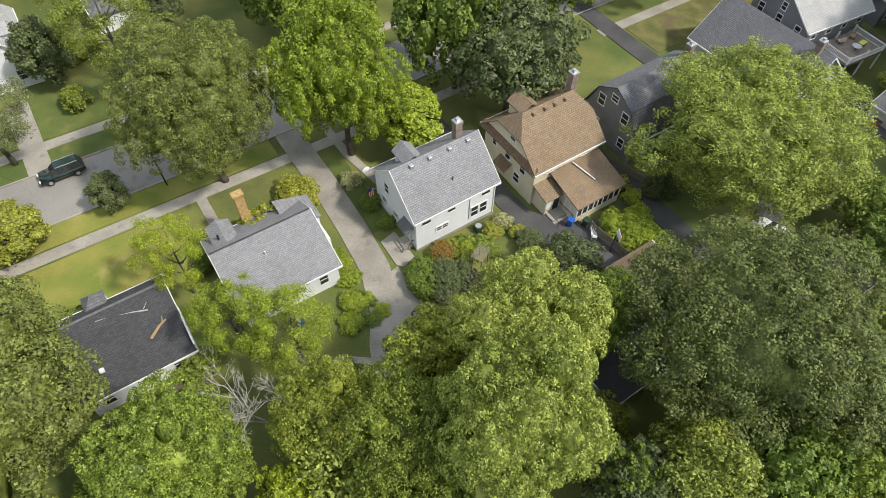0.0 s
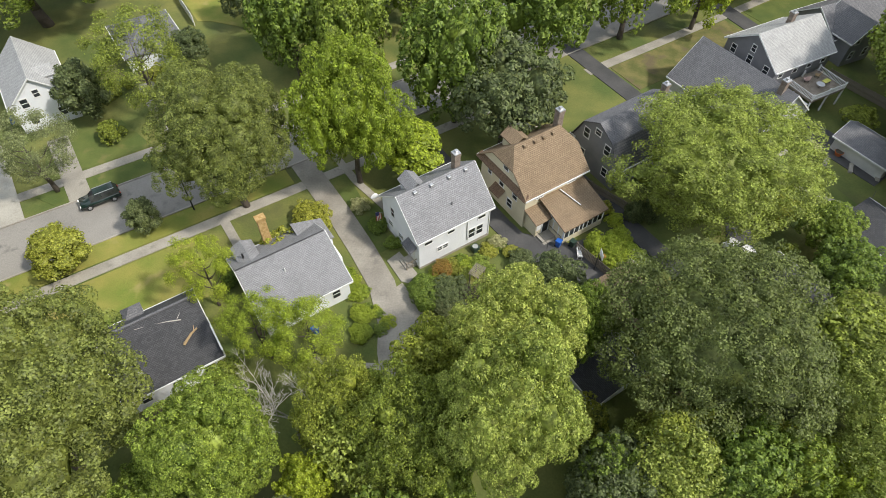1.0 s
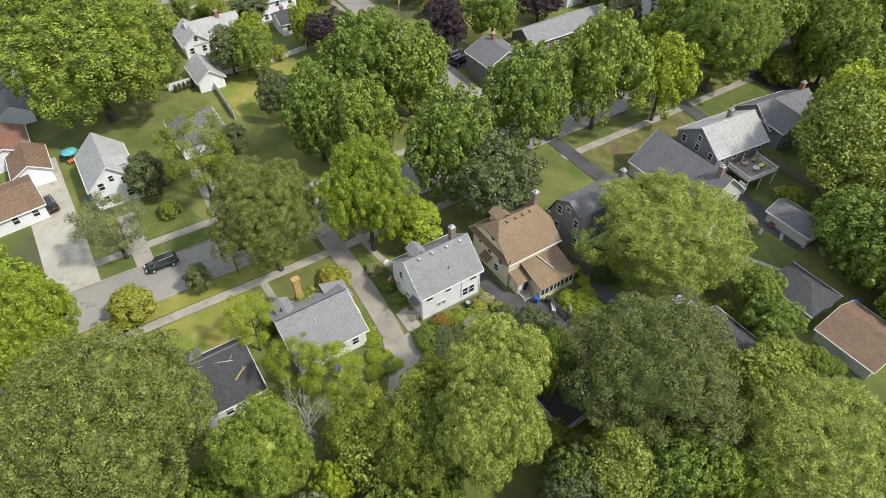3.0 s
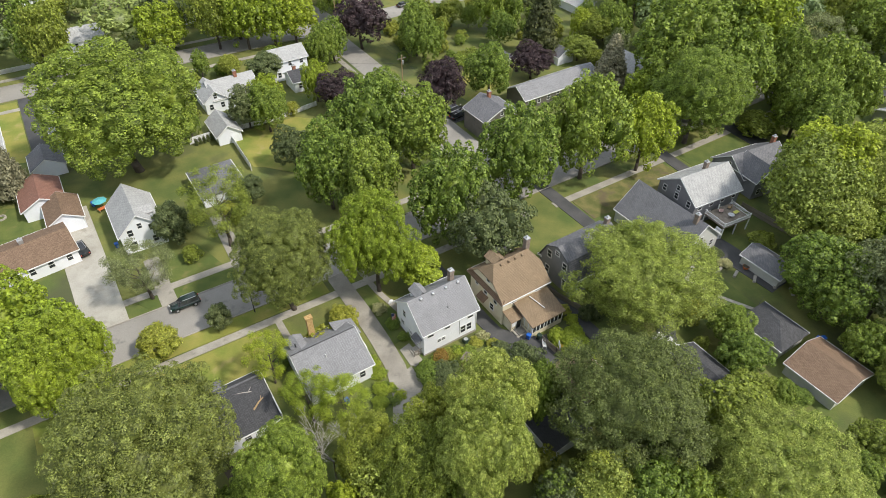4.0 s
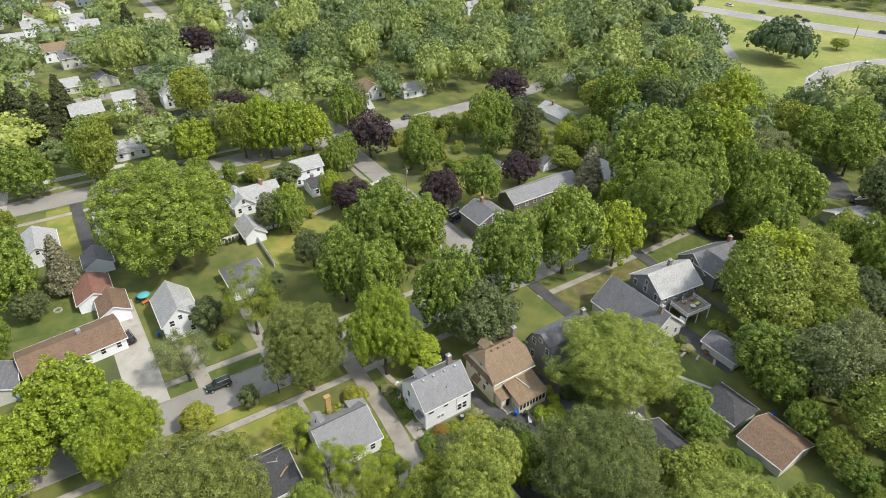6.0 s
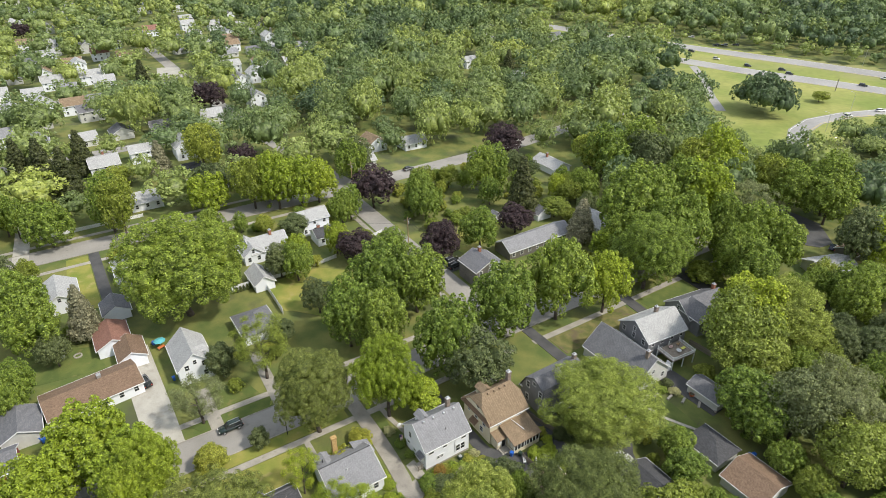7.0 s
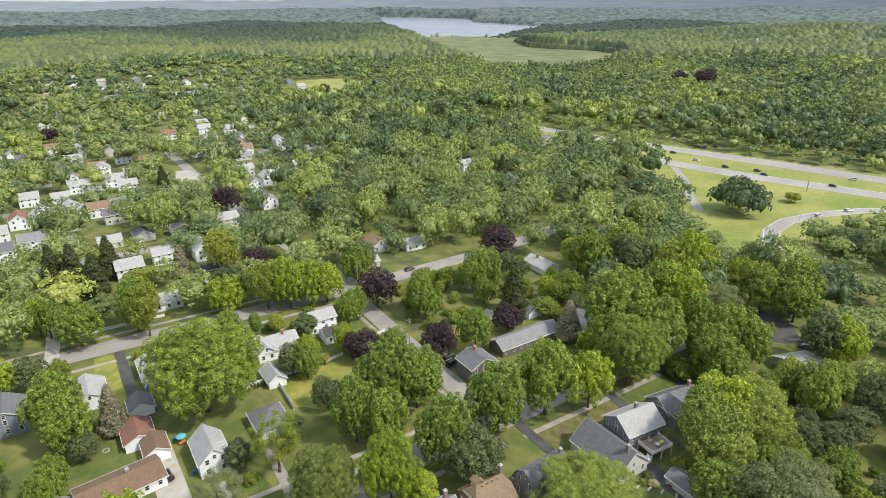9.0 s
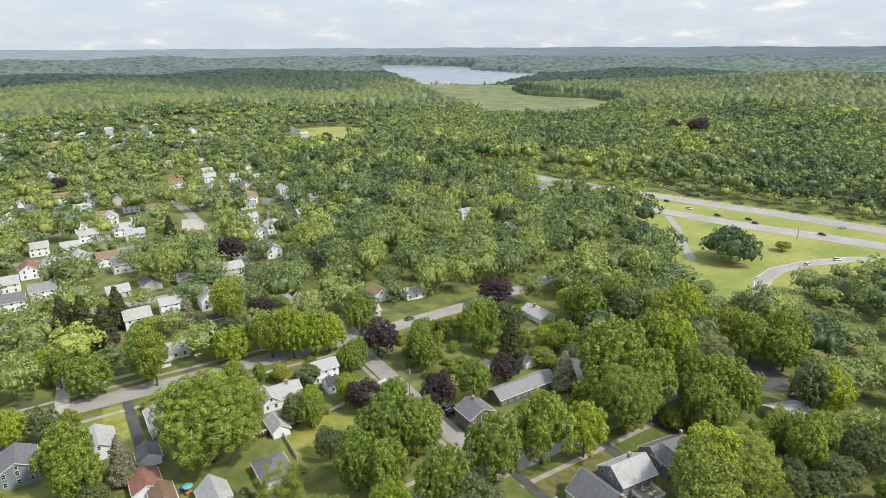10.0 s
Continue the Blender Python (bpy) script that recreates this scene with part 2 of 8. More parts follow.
SH_DARK = shingle("charcoal_shingles", (0.052, 0.053, 0.058), (0.085, 0.085, 0.09), (0.03, 0.03, 0.033))
SH_SLATE = shingle("slate_grey_shingles", (0.14, 0.14, 0.15), (0.2, 0.2, 0.21), (0.09, 0.09, 0.1))
SH_TAN = shingle("tan_shingles", (0.225, 0.16, 0.098), (0.3, 0.222, 0.14), (0.14, 0.095, 0.06))
SH_BROWN = shingle("brown_shingles", (0.17, 0.11, 0.07), (0.25, 0.165, 0.11), (0.11, 0.07, 0.045))
SH_RUST = shingle("rust_shingles", (0.23, 0.11, 0.08), (0.3, 0.16, 0.12), (0.15, 0.07, 0.05))
GLASS = material("window_glass", (0.02, 0.024, 0.028), (0.05, 0.055, 0.06), 1.5, 0.08)
BRICK_YELLOW = material("yellow_brick", (0.38, 0.24, 0.09), (0.5, 0.34, 0.15), 3.0, 0.85, 0.5, 12)
BRICK_RED = material("red_brick", (0.27, 0.11, 0.07), (0.36, 0.17, 0.11), 3.0, 0.85, 0.5, 12)
BRICK_GREY = material("grey_brown_brick", (0.2, 0.15, 0.12), (0.3, 0.25, 0.21), 3.0, 0.85, 0.5, 12)
METAL = material("galvanised_metal", (0.45, 0.46, 0.47), (0.55, 0.55, 0.56), 2.0, 0.4, metal=0.6)
BLACK = material("black_metal", (0.015, 0.015, 0.016), (0.03, 0.03, 0.03), 2.0, 0.5)
WOOD_GREY = material("weathered_wood", (0.19, 0.16, 0.125), (0.27, 0.23, 0.185), 2.0, 0.9, 0.4)
WOOD_TAN = material("tan_wood", (0.33, 0.23, 0.12), (0.42, 0.3, 0.17), 2.0, 0.8, 0.4)
BARK = material("bark", (0.07, 0.055, 0.042), (0.12, 0.1, 0.08), 2.0, 0.95, 0.8)
BARK_PALE = material("pale_bark", (0.38, 0.35, 0.31), (0.5, 0.47, 0.43), 2.0, 0.95, 0.5)
BLUE_PLASTIC = material("blue_plastic", (0.02, 0.1, 0.42), (0.025, 0.13, 0.5), 1.0, 0.4)
GREEN_PLASTIC = material("dark_green_plastic", (0.02, 0.04, 0.03), (0.03, 0.06, 0.04), 1.0, 0.4)
RUBBER = material("rubber", (0.015, 0.015, 0.015), (0.03, 0.03, 0.03), 4.0, 0.8)
ORANGE = material("orange_clay", (0.5, 0.13, 0.035), (0.6, 0.18, 0.06), 3.0, 0.7)
RED_CLOTH = material("red_cloth", (0.4, 0.05, 0.03), (0.5, 0.09, 0.05), 3.0, 0.8)
NAVY_CLOTH = material("navy_cloth", (0.03, 0.04, 0.13), (0.05, 0.06, 0.18), 3.0, 0.8)
TEAL_CLOTH = material("teal_cloth", (0.08, 0.36, 0.4), (0.12, 0.45, 0.48), 3.0, 0.8)
PINK_CLOTH = material("pink_cloth", (0.6, 0.4, 0.38), (0.68, 0.5, 0.46), 3.0, 0.8)
YELLOW_CLOTH = material("lime_cloth", (0.55, 0.55, 0.1), (0.62, 0.6, 0.16), 3.0, 0.8)
STONE = material("stone", (0.3, 0.28, 0.24), (0.42, 0.39, 0.34), 2.0, 0.9, 0.6)


def car_paint(name, col):
    mat = material(name, col, tuple(c * 1.15 for c in col), 1.0, 0.25)
    mat.node_tree.nodes["Principled BSDF"].inputs["Coat Weight"].default_value = 0.6
    return mat


CAR_GREEN = car_paint("dark_green_car_paint", (0.008, 0.022, 0.018))
CAR_WHITE = car_paint("white_car_paint", (0.7, 0.7, 0.7))
CAR_BLACK = car_paint("black_car_paint", (0.012, 0.012, 0.014))
CAR_SILVER = car_paint("silver_car_paint", (0.4, 0.41, 0.42))
CAR_BLUE = car_paint("navy_car_paint", (0.012, 0.018, 0.045))
LEAF = {
    "mid": leaf_material("green_leaves", (0.125, 0.2, 0.024), (0.25, 0.325, 0.048)),
    "maple": leaf_material("maple_leaves", (0.115, 0.152, 0.031), (0.198, 0.232, 0.051)),
    "light": leaf_material("bright_leaves", (0.233, 0.313, 0.023), (0.337, 0.408, 0.035)),
    "yellow": leaf_material("yellow_green_leaves", (0.267, 0.303, 0.034), (0.381, 0.385, 0.06)),
    "dusk": leaf_material("grey_green_leaves", (0.092, 0.126, 0.044), (0.163, 0.196, 0.072)),
    "olive": leaf_material("olive_leaves", (0.175, 0.225, 0.028), (0.3, 0.345, 0.05)),
    "dense": leaf_material("fresh_leaves", (0.186, 0.26, 0.036), (0.353, 0.4, 0.087)),
    "willow": leaf_material("grey_olive_leaves", (0.129, 0.163, 0.039), (0.189, 0.224, 0.06)),
    "elm": leaf_material("elm_leaves", (0.221, 0.28, 0.044), (0.326, 0.38, 0.07)),
    "silver": leaf_material("silvery_leaves", (0.154, 0.186, 0.07), (0.245, 0.274, 0.114)),
    "purple": leaf_material("purple_leaves", (0.042, 0.028, 0.032), (0.082, 0.052, 0.055)),
    "spruce": leaf_material("spruce_needles", (0.055, 0.073, 0.024), (0.112, 0.124, 0.042)),
    "bluespruce": leaf_material("blue_spruce_needles", (0.243, 0.24, 0.147), (0.373, 0.349, 0.218)),
    # extra blue in the far greens paints in haze and sky sheen
    "far": leaf_material("far_leaves", (0.175, 0.23, 0.062), (0.26, 0.315, 0.095), True),
    # darker copy of the far greens: painted self-shadow, which the canopy sheet lacks
    "canopy": leaf_material("canopy_leaves", (0.076, 0.108, 0.042), (0.115, 0.148, 0.06), True),
    "flower": leaf_material("pale_blossom", (0.382, 0.395, 0.132), (0.501, 0.481, 0.264)),
    "pinkflower": leaf_material("orange_blossom", (0.268, 0.263, 0.043), (0.449, 0.202, 0.052)),
}


# ---- mesh helpers ----
def mesh_of(bm, name, mats, smooth=False):
    me = bpy.data.meshes.new(name)
    bm.normal_update()
    bm.to_mesh(me)
    bm.free()
    for m in mats if isinstance(mats, (list, tuple)) else [mats]:
        me.materials.append(m)
    if smooth:
        me.polygons.foreach_set("use_smooth", [True] * len(me.polygons))
    return me


def part(name, bm, mat, parent=None, label="", smooth=False):
    ob = new(name, mesh_of(bm, name, mat, smooth))
    if parent is not None:
        ob.parent = parent
    if label:
        ob["label"] = label
    return ob


def raw_mesh(name, verts, faces, mat, rounded=0):
    """A mesh from arrays: verts n x 3, faces m x 3 or m x 4."""
    me = bpy.data.meshes.new(name)
    verts, faces = np.asarray(verts, np.float32), np.asarray(faces, np.int32)
    k = faces.shape[1]
    me.vertices.add(len(verts))
    me.vertices.foreach_set("co", verts.ravel())
    me.loops.add(faces.size)
    me.loops.foreach_set("vertex_index", faces.ravel())
    me.polygons.add(len(faces))
    me.polygons.foreach_set("loop_start", np.arange(len(faces), dtype=np.int32) * k)
    if not isinstance(rounded, int):
        soft = np.zeros(len(faces), bool)
        soft[rounded] = True
        me.polygons.foreach_set("use_smooth", soft)
    me.update(calc_edges=True)
    me.materials.append(mat)
    return me


def box(bm, x0, x1, y0, y1, z0, z1, bevel=0.0, m=None):
    got = bmesh.ops.create_cube(bm, size=1)
    for v in got["verts"]:
        v.co = Vector((x0 + (v.co.x + 0.5) * (x1 - x0), y0 + (v.co.y + 0.5) * (y1 - y0), z0 + (v.co.z + 0.5) * (z1 - z0)))
        if m is not None:
            v.co = m @ v.co
    if bevel:
        edges = {e for v in got["verts"] for e in v.link_edges}
        bmesh.ops.bevel(bm, geom=list(edges), offset=bevel, segments=1, affect="EDGES")
    return bm


def boxes(*rows, bevel=0.0, m=None):
    bm = bmesh.new()
    for r in rows:
        box(bm, *r, bevel=bevel, m=m)
    return bm


def tube(bm, a, b, r0, r1, n=6, cap=True):
    a, b = Vector(a), Vector(b)
    q = (b - a).to_track_quat("Z", "Y").to_matrix()
    rings = []
    for c, r in ((a, r0), (b, r1)):
        rings.append([bm.verts.new(c + q @ Vector((math.cos(i * 2 * math.pi / n) * r, math.sin(i * 2 * math.pi / n) * r, 0))) for i in range(n)])
    for i in range(n):
        bm.faces.new((rings[0][i], rings[0][(i + 1) % n], rings[1][(i + 1) % n], rings[1][i]))
    if cap:
        bm.faces.new(rings[0][::-1])
        bm.faces.new(rings[1])
    return bm


def sheet(bm, polys, thick):
    """Roof planes or slabs: top faces given as corner lists, closed downwards by thick."""
    cache = {}

    def vert(p):
        k = tuple(round(c, 3) for c in p)
        if k not in cache:
            cache[k] = bm.verts.new(k)
        return cache[k]
    faces = [bm.faces.new([vert(p) for p in poly]) for poly in polys]
    bmesh.ops.recalc_face_normals(bm, faces=faces)
    if sum(f.normal.z for f in faces) < 0:
        bmesh.ops.reverse_faces(bm, faces=faces)
    got = bmesh.ops.extrude_face_region(bm, geom=faces, use_keep_orig=True)
    for v in got["geom"]:
        if isinstance(v, bmesh.types.BMVert):
            v.co.z -= thick
    bmesh.ops.recalc_face_normals(bm, faces=bm.faces[:])
    return bm


def thing(name, m, label, category, group="", kind=""):
    ob = new(name)
    ob.matrix_world = m
    ob.empty_display_size = 0.3
    return tagged(ob, label, category, group, kind)


# ---- ground, streets, paths ----
def ribbon(name, pts, width, mat, lift, label, category, step=6.0, z_edge=0.25, offset=0.0):
    """A strip of paving along points of the plan (u, v), following the land."""
    line = [Vector(uv(*p)) for p in pts]
    fine = []
    for a, b in zip(line, line[1:]):
        n = max(1, int((b - a).length / step))
        fine += [a.lerp(b, i / n) for i in range(n)]
    fine.append(line[-1])
    bm, rows = bmesh.new(), []
    for i, p in enumerate(fine):
        d = (fine[min(i + 1, len(fine) - 1)] - fine[max(i - 1, 0)]).normalized()
        side = Vector((-d.y, d.x))
        row = []
        for s, drop in ((-width / 2, z_edge), (-width / 2, 0), (0, 0), (width / 2, 0), (width / 2, z_edge)):
            q = p + side * (s + offset)
            row.append(bm.verts.new((q.x, q.y, float(ground_z(q.x, q.y)) + lift - drop)))
        rows.append(row)
    for a, b in zip(rows, rows[1:]):
        for i in range(4):
            bm.faces.new((a[i], b[i], b[i + 1], a[i + 1]))
    bmesh.ops.recalc_face_normals(bm, faces=bm.faces[:])
    return tagged(part(name, bm, mat), label, category, kind="structure")


def patch(name, pts, mat, lift, label, category):
    """A flat area of ground cover or paving with the given outline in the plan."""
    bm = bmesh.new()
    top = []
    for p in pts:
        x, y = uv(*p)
        top.append((x, y, float(ground_z(x, y)) + lift))
    sheet(bm, [top], 0.2)
    return tagged(part(name, bm, mat), label, category, kind="structure")


xs = np.unique(np.concatenate([np.arange(-260, 321, 10), np.linspace(-5200, -260, 40), np.linspace(320, 5200, 40)]))
ys = np.unique(np.concatenate([np.arange(-140, 621, 10), np.linspace(-900, -140, 10), np.linspace(600, 4950, 60)]))
gx, gy = np.meshgrid(xs, ys)
gz = ground_z(gx, gy)
idx = np.arange(gx.size).reshape(gx.shape)
quads = np.stack([idx[:-1, :-1], idx[:-1, 1:], idx[1:, 1:], idx[1:, :-1]], -1).reshape(-1, 4)
tagged(new("ground", raw_mesh("ground", np.stack([gx, gy, gz], -1).reshape(-1, 3), quads, GRASS)), "grassy suburban land falling gently to a bay", "ground", kind="structure")

ribbon("road_front", [(-260, 59), (0, 59), (60, 59.6), (140, 60), (160, 58), (170, 53)], 7.9, ASPHALT, 0.06, "worn grey asphalt residential street", "road")
ribbon("road_back", [(-320, 157), (-60, 156), (60, 154.5), (140, 160), (230, 176)], 8.4, ASPHALT, 0.06, "worn grey asphalt street behind the houses", "road")
ribbon("road_cross", [(57.5, 64.5), (57.5, 149.5)], 6.8, ASPHALT, 0.055, "grey asphalt cross street between two streets", "road")
ribbon("road_left", [(-250, 240), (40, 240)], 7.5, ASPHALT, 0.06, "grey asphalt residential street among houses", "road")
ribbon("road_deep", [(62, 158.5), (52, 240), (50, 330), (48, 520)], 7.0, ASPHALT, 0.055, "grey asphalt street leading into the neighbourhood", "road")
ribbon("road_outer", [(-250, 340), (40, 335)], 7.0, ASPHALT, 0.06, "grey asphalt residential street under trees", "road")
patch("cul_de_sac", [(160, 47), (166, 39), (172, 38), (182, 48), (182, 60), (174, 66), (163, 62)], DARK_ASPHALT, 0.1, "asphalt turning circle at the street end", "road")
patch("court", [(198, 152), (222, 158), (238, 152), (240, 168), (220, 176), (200, 170)], ASPHALT, 0.09, "pale asphalt court before two houses", "road")
patch("parking_lot", [(35, 356), (49, 354), (53, 384), (41, 388)], CONCRETE_PALE, 0.12, "pale concrete parking lot among the trees", "parking lot")
for name, pts, wd, off in (("kerb", [(-260, 59), (0, 59), (60, 59.6), (140, 60)], 0.18, 4.05), ("kerb", [(-260, 59), (0, 59), (60, 59.6), (140, 60)], 0.18, -4.05),
                           ("kerb", [(-320, 157), (-60, 156), (60, 154.5)], 0.18, -4.3), ("kerb", [(-320, 157), (-60, 156), (60, 154.5)], 0.18, 4.3)):
    ribbon(name, pts, wd, CONCRETE, 0.17, "pale concrete kerb stone edging a street", "kerb", offset=off)
for v0, u0, u1 in ((51.0, -120, 54), (67.2, -160, 54), (145.6, -160, 52), (163.3, -160, 50)):
    ribbon("pavement", [(u0, v0), (u1, v0)], 1.5, CONCRETE, 0.08, "pale concrete pavement beside the street", "pavement")
ribbon("pavement", [(60, 50.4), (90, 50.4), (140, 50.8)], 1.6, CONCRETE, 0.08, "pale concrete pavement beside the street", "pavement")
ribbon("pavement", [(52.5, 70), (52.5, 145)], 1.5, CONCRETE, 0.08, "pale concrete pavement beside the street", "pavement")
ribbon("driveway", [(14.4, 55.2), (14.4, 45), (14.1, 38), (13.6, 32.5), (12.0, 27.5), (10.2, 24.5), (9.0, 21.5)], 3.0, OLD_DRIVE, 0.1, "cracked grey shared asphalt driveway between houses", "driveway")
patch("driveway", [(13.2, 31), (15.6, 31.4), (15.6, 25.6), (12.2, 24.6), (10.6, 25.8)], OLD_DRIVE, 0.115, "worn asphalt turning place beside the shared driveway", "driveway")
patch("apron", [(15.7, 35.0), (17.6, 35.4), (17.7, 31.6), (16.2, 31.0), (15.6, 31.6)], CONCRETE, 0.125, "pale concrete landing at the house side", "paving")
ribbon("driveway", [(30.2, 55.2), (30.2, 40), (30.2, 32)], 2.5, DARK_ASPHALT, 0.1, "dark asphalt driveway between two houses", "driveway")
patch("driveway", [(29.0, 33), (31.4, 33), (31.6, 30.0), (35.4, 25.8), (41, 24.5), (38, 19.2), (32.5, 18.8), (29.8, 24), (29.0, 28)], DARK_ASPHALT, 0.115, "dark asphalt yard behind the cream house", "driveway")
ribbon("driveway", [(43.4, 55), (43.4, 30), (43.6, 14)], 2.6, DARK_ASPHALT, 0.1, "dark asphalt driveway beside the grey house", "driveway")
# grey drive in the dark asphalt: the shade on it is put into the colour
ribbon("driveway", [(62, 58), (62, 30), (60, 22), (53, 15), (51, 11)], 3.0, DARK_ASPHALT, 0.1, "asphalt driveway curving to a garage, darkened for shade", "driveway")
ribbon("driveway", [(117, 55), (116.5, 43)], 5.0, DARK_ASPHALT, 0.1, "dark asphalt driveway beside a flower bed", "driveway")
ribbon("driveway", [(93.4, 55), (92.4, 43)], 3.2, DARK_ASPHALT, 0.1, "dark asphalt driveway before grey houses", "driveway")
ribbon("driveway", [(77.6, 32), (78.5, 12)], 5.0, DARK_ASPHALT, 0.1, "dark asphalt driveway behind the deck", "driveway")
ribbon("driveway", [(-20.9, 63), (-20.9, 74), (-21.2, 98)], 6.6, CONCRETE_PALE, 0.1, "wide pale concrete driveway beside the ranch house", "driveway")
ribbon("driveway", [(-11.2, 63), (-11.2, 76)], 2.6, CONCRETE, 0.1, "pale concrete driveway to the white house", "driveway")
ribbon("driveway", [(1.6, 63), (2.4, 82)], 2.6, CONCRETE, 0.1, "pale concrete driveway under trees", "driveway")
ribbon("driveway", [(-22.8, 151), (-22.8, 117)], 2.8, DARK_ASPHALT, 0.1, "narrow dark asphalt driveway beside a lawn", "driveway")
ribbon("driveway", [(-41.3, 152), (-38, 193)], 4.2, CONCRETE_PALE, 0.1, "pale concrete driveway beside the street", "driveway")
ribbon("driveway", [(60.8, 90), (67, 90.5)], 6.0, DARK_ASPHALT, 0.1, "dark asphalt parking bay beside the grey house", "driveway")
ribbon("footpath", [(2.2, 51.4), (2.2, 43.5)], 1.1, CONCRETE, 0.1, "narrow concrete path to the bungalow door", "path")
ribbon("footpath", [(18.6, 55), (18.8, 48), (19.8, 42)], 1.0, CONCRETE, 0.1, "narrow concrete path to the white house", "path")
ribbon("footpath", [(3.5, 25.6), (6.2, 25.3), (8.4, 23.6)], 0.7, STONE, 0.09, "curving pale stone edging at the lawn", "path")
ribbon("footpath", [(70.5, 24), (66, 22), (67, 17), (70, 11)], 0.7, STONE, 0.1, "curving pale stone garden path", "path")
for pts, mat, lab in (([(-33, 50), (-9, 50), (-1, 50), (-1, 41), (-15, 41.5), (-33, 45)], LAWN, "sunlit dry yellowish front lawn"),
                      ([(-33, 54.9), (12, 54.9), (12, 52), (-33, 52)], LAWN, "strip of lawn between kerb and pavement"),
                      ([(-13, 75.5), (-3, 75.5), (-1, 68.2), (-14, 68.2)], SHADE_LAWN, "front lawn with tree shade in its colour"),
                      ([(-16, 66.4), (0, 66.4), (0, 63.3), (-14, 63.3)], SHADE_LAWN, "verge before the pavement in shade-toned green"),
                      ([(16, 48), (18.2, 48), (17.6, 41), (17.6, 36.5), (15.7, 36.5)], SHADE_LAWN, "narrow lawn strip beside the driveway"),
                      ([(16, 93), (30, 109), (14.5, 109), (14.2, 94)], LAWN, "open sunlit back lawn behind the white fence"),
                      ([(30, 109), (40, 100), (36, 90), (24, 84), (16, 93)], LAWN, "open sunlit back lawn"),
                      ([(64, 24), (72, 24), (71, 10), (60.5, 13)], SHADE_LAWN, "back lawn in shade-toned green"),
                      ([(70, 93), (86, 98), (96, 108), (86, 112), (68, 104)], LAWN, "bright back lawn beside a shed"),
                      ([(-30, 150), (-24.5, 150), (-24.5, 120), (-32, 122)], LAWN, "bright green lawn beside a dark driveway"),
                      ([(-42, 96), (-27, 94), (-29, 104), (-43, 110)], SHADE_LAWN, "back lawn with chairs and a fire pit"),
                      ([(95.4, 49.4), (113.6, 49.4), (113.6, 42.5), (95.4, 42.5)], SHADE_LAWN, "front lawn in shade-toned green"),
                      ([(64, 49.4), (90.4, 49.4), (90.4, 43), (64, 43)], DRY_SHADE_LAWN, "dry front lawn with tree shadow in its colour")):
    patch("lawn", pts, mat, 0.05, lab, "lawn")


# ---- highway, meadow, far ground ----
def to_plan(x, y):
    return x * CU + y * SU, -x * SU + y * CU


def inside(px, py, poly):
    hit = np.zeros(np.shape(px), bool)
    for (x0, y0), (x1, y1) in zip(poly, poly[1:] + poly[:1]):
        cross = ((y0 > py) != (y1 > py)) & (px < (x1 - x0) * (py - y0) / ((y1 - y0) or 1e-9) + x0)
        hit ^= cross
    return hit


def near_line(px, py, pts, dist):
    got = np.zeros(np.shape(px), bool)
    for (x0, y0), (x1, y1) in zip(pts, pts[1:]):
        dx, dy = x1 - x0, y1 - y0
        s = np.clip(((px - x0) * dx + (py - y0) * dy) / (dx * dx + dy * dy), 0, 1)
        got |= (px - x0 - s * dx) ** 2 + (py - y0 - s * dy) ** 2 < dist * dist
    return got


def area(name, poly, mat, lift, label, category, step):
    """Ground cover inside an outline, in small cells that follow the land."""
    p = np.array(poly)
    ax, ay = np.arange(p[:, 0].min(), p[:, 0].max() + step, step), np.arange(p[:, 1].min(), p[:, 1].max() + step, step)
    mx_, my_ = np.meshgrid(ax, ay)
    ok = inside(mx_[:-1, :-1] + step / 2, my_[:-1, :-1] + step / 2, poly)
    ii = np.arange(mx_.size).reshape(mx_.shape)
    fc = np.stack([ii[:-1, :-1], ii[:-1, 1:], ii[1:, 1:], ii[1:, :-1]], -1)[ok]
    used, inv = np.unique(fc, return_inverse=True)
    vx, vy = mx_.ravel()[used], my_.ravel()[used]
    return tagged(new(name, raw_mesh(name, np.stack([vx, vy, ground_z(vx, vy) + lift], -1), inv.reshape(-1, 4), mat)), label, category, kind="structure")


HWY_FAR = [(60, 545), (120, 489), (190, 432), (242, 386), (300, 330), (420, 215), (560, 90)]
HWY_NEAR = [(40, 530), (100, 450), (155, 398), (205, 354), (268, 303), (380, 195), (520, 60)]
RAMP = [(148, 165), (152, 195), (160, 219), (170, 238), (186, 254), (208, 265), (240, 273), (300, 270), (360, 240)]
RAMP_IN = [(168, 372), (163, 340), (152, 300), (146, 270)]
MEADOW_EDGE = [(100, 470), (60, 548), (130, 500), (250, 400), (440, 225), (400, 190), (310, 245), (250, 255), (205, 240), (182, 225), (170, 200), (140, 198), (126, 250), (128, 300), (140, 345), (146, 385)]
area("meadow", MEADOW_EDGE, MEADOW, 0.05, "bright mown and wild grass beside the highway", "meadow", 6)
LOOP = [(168, 236), (190, 258), (222, 268), (252, 262), (240, 225), (205, 195), (178, 195)]
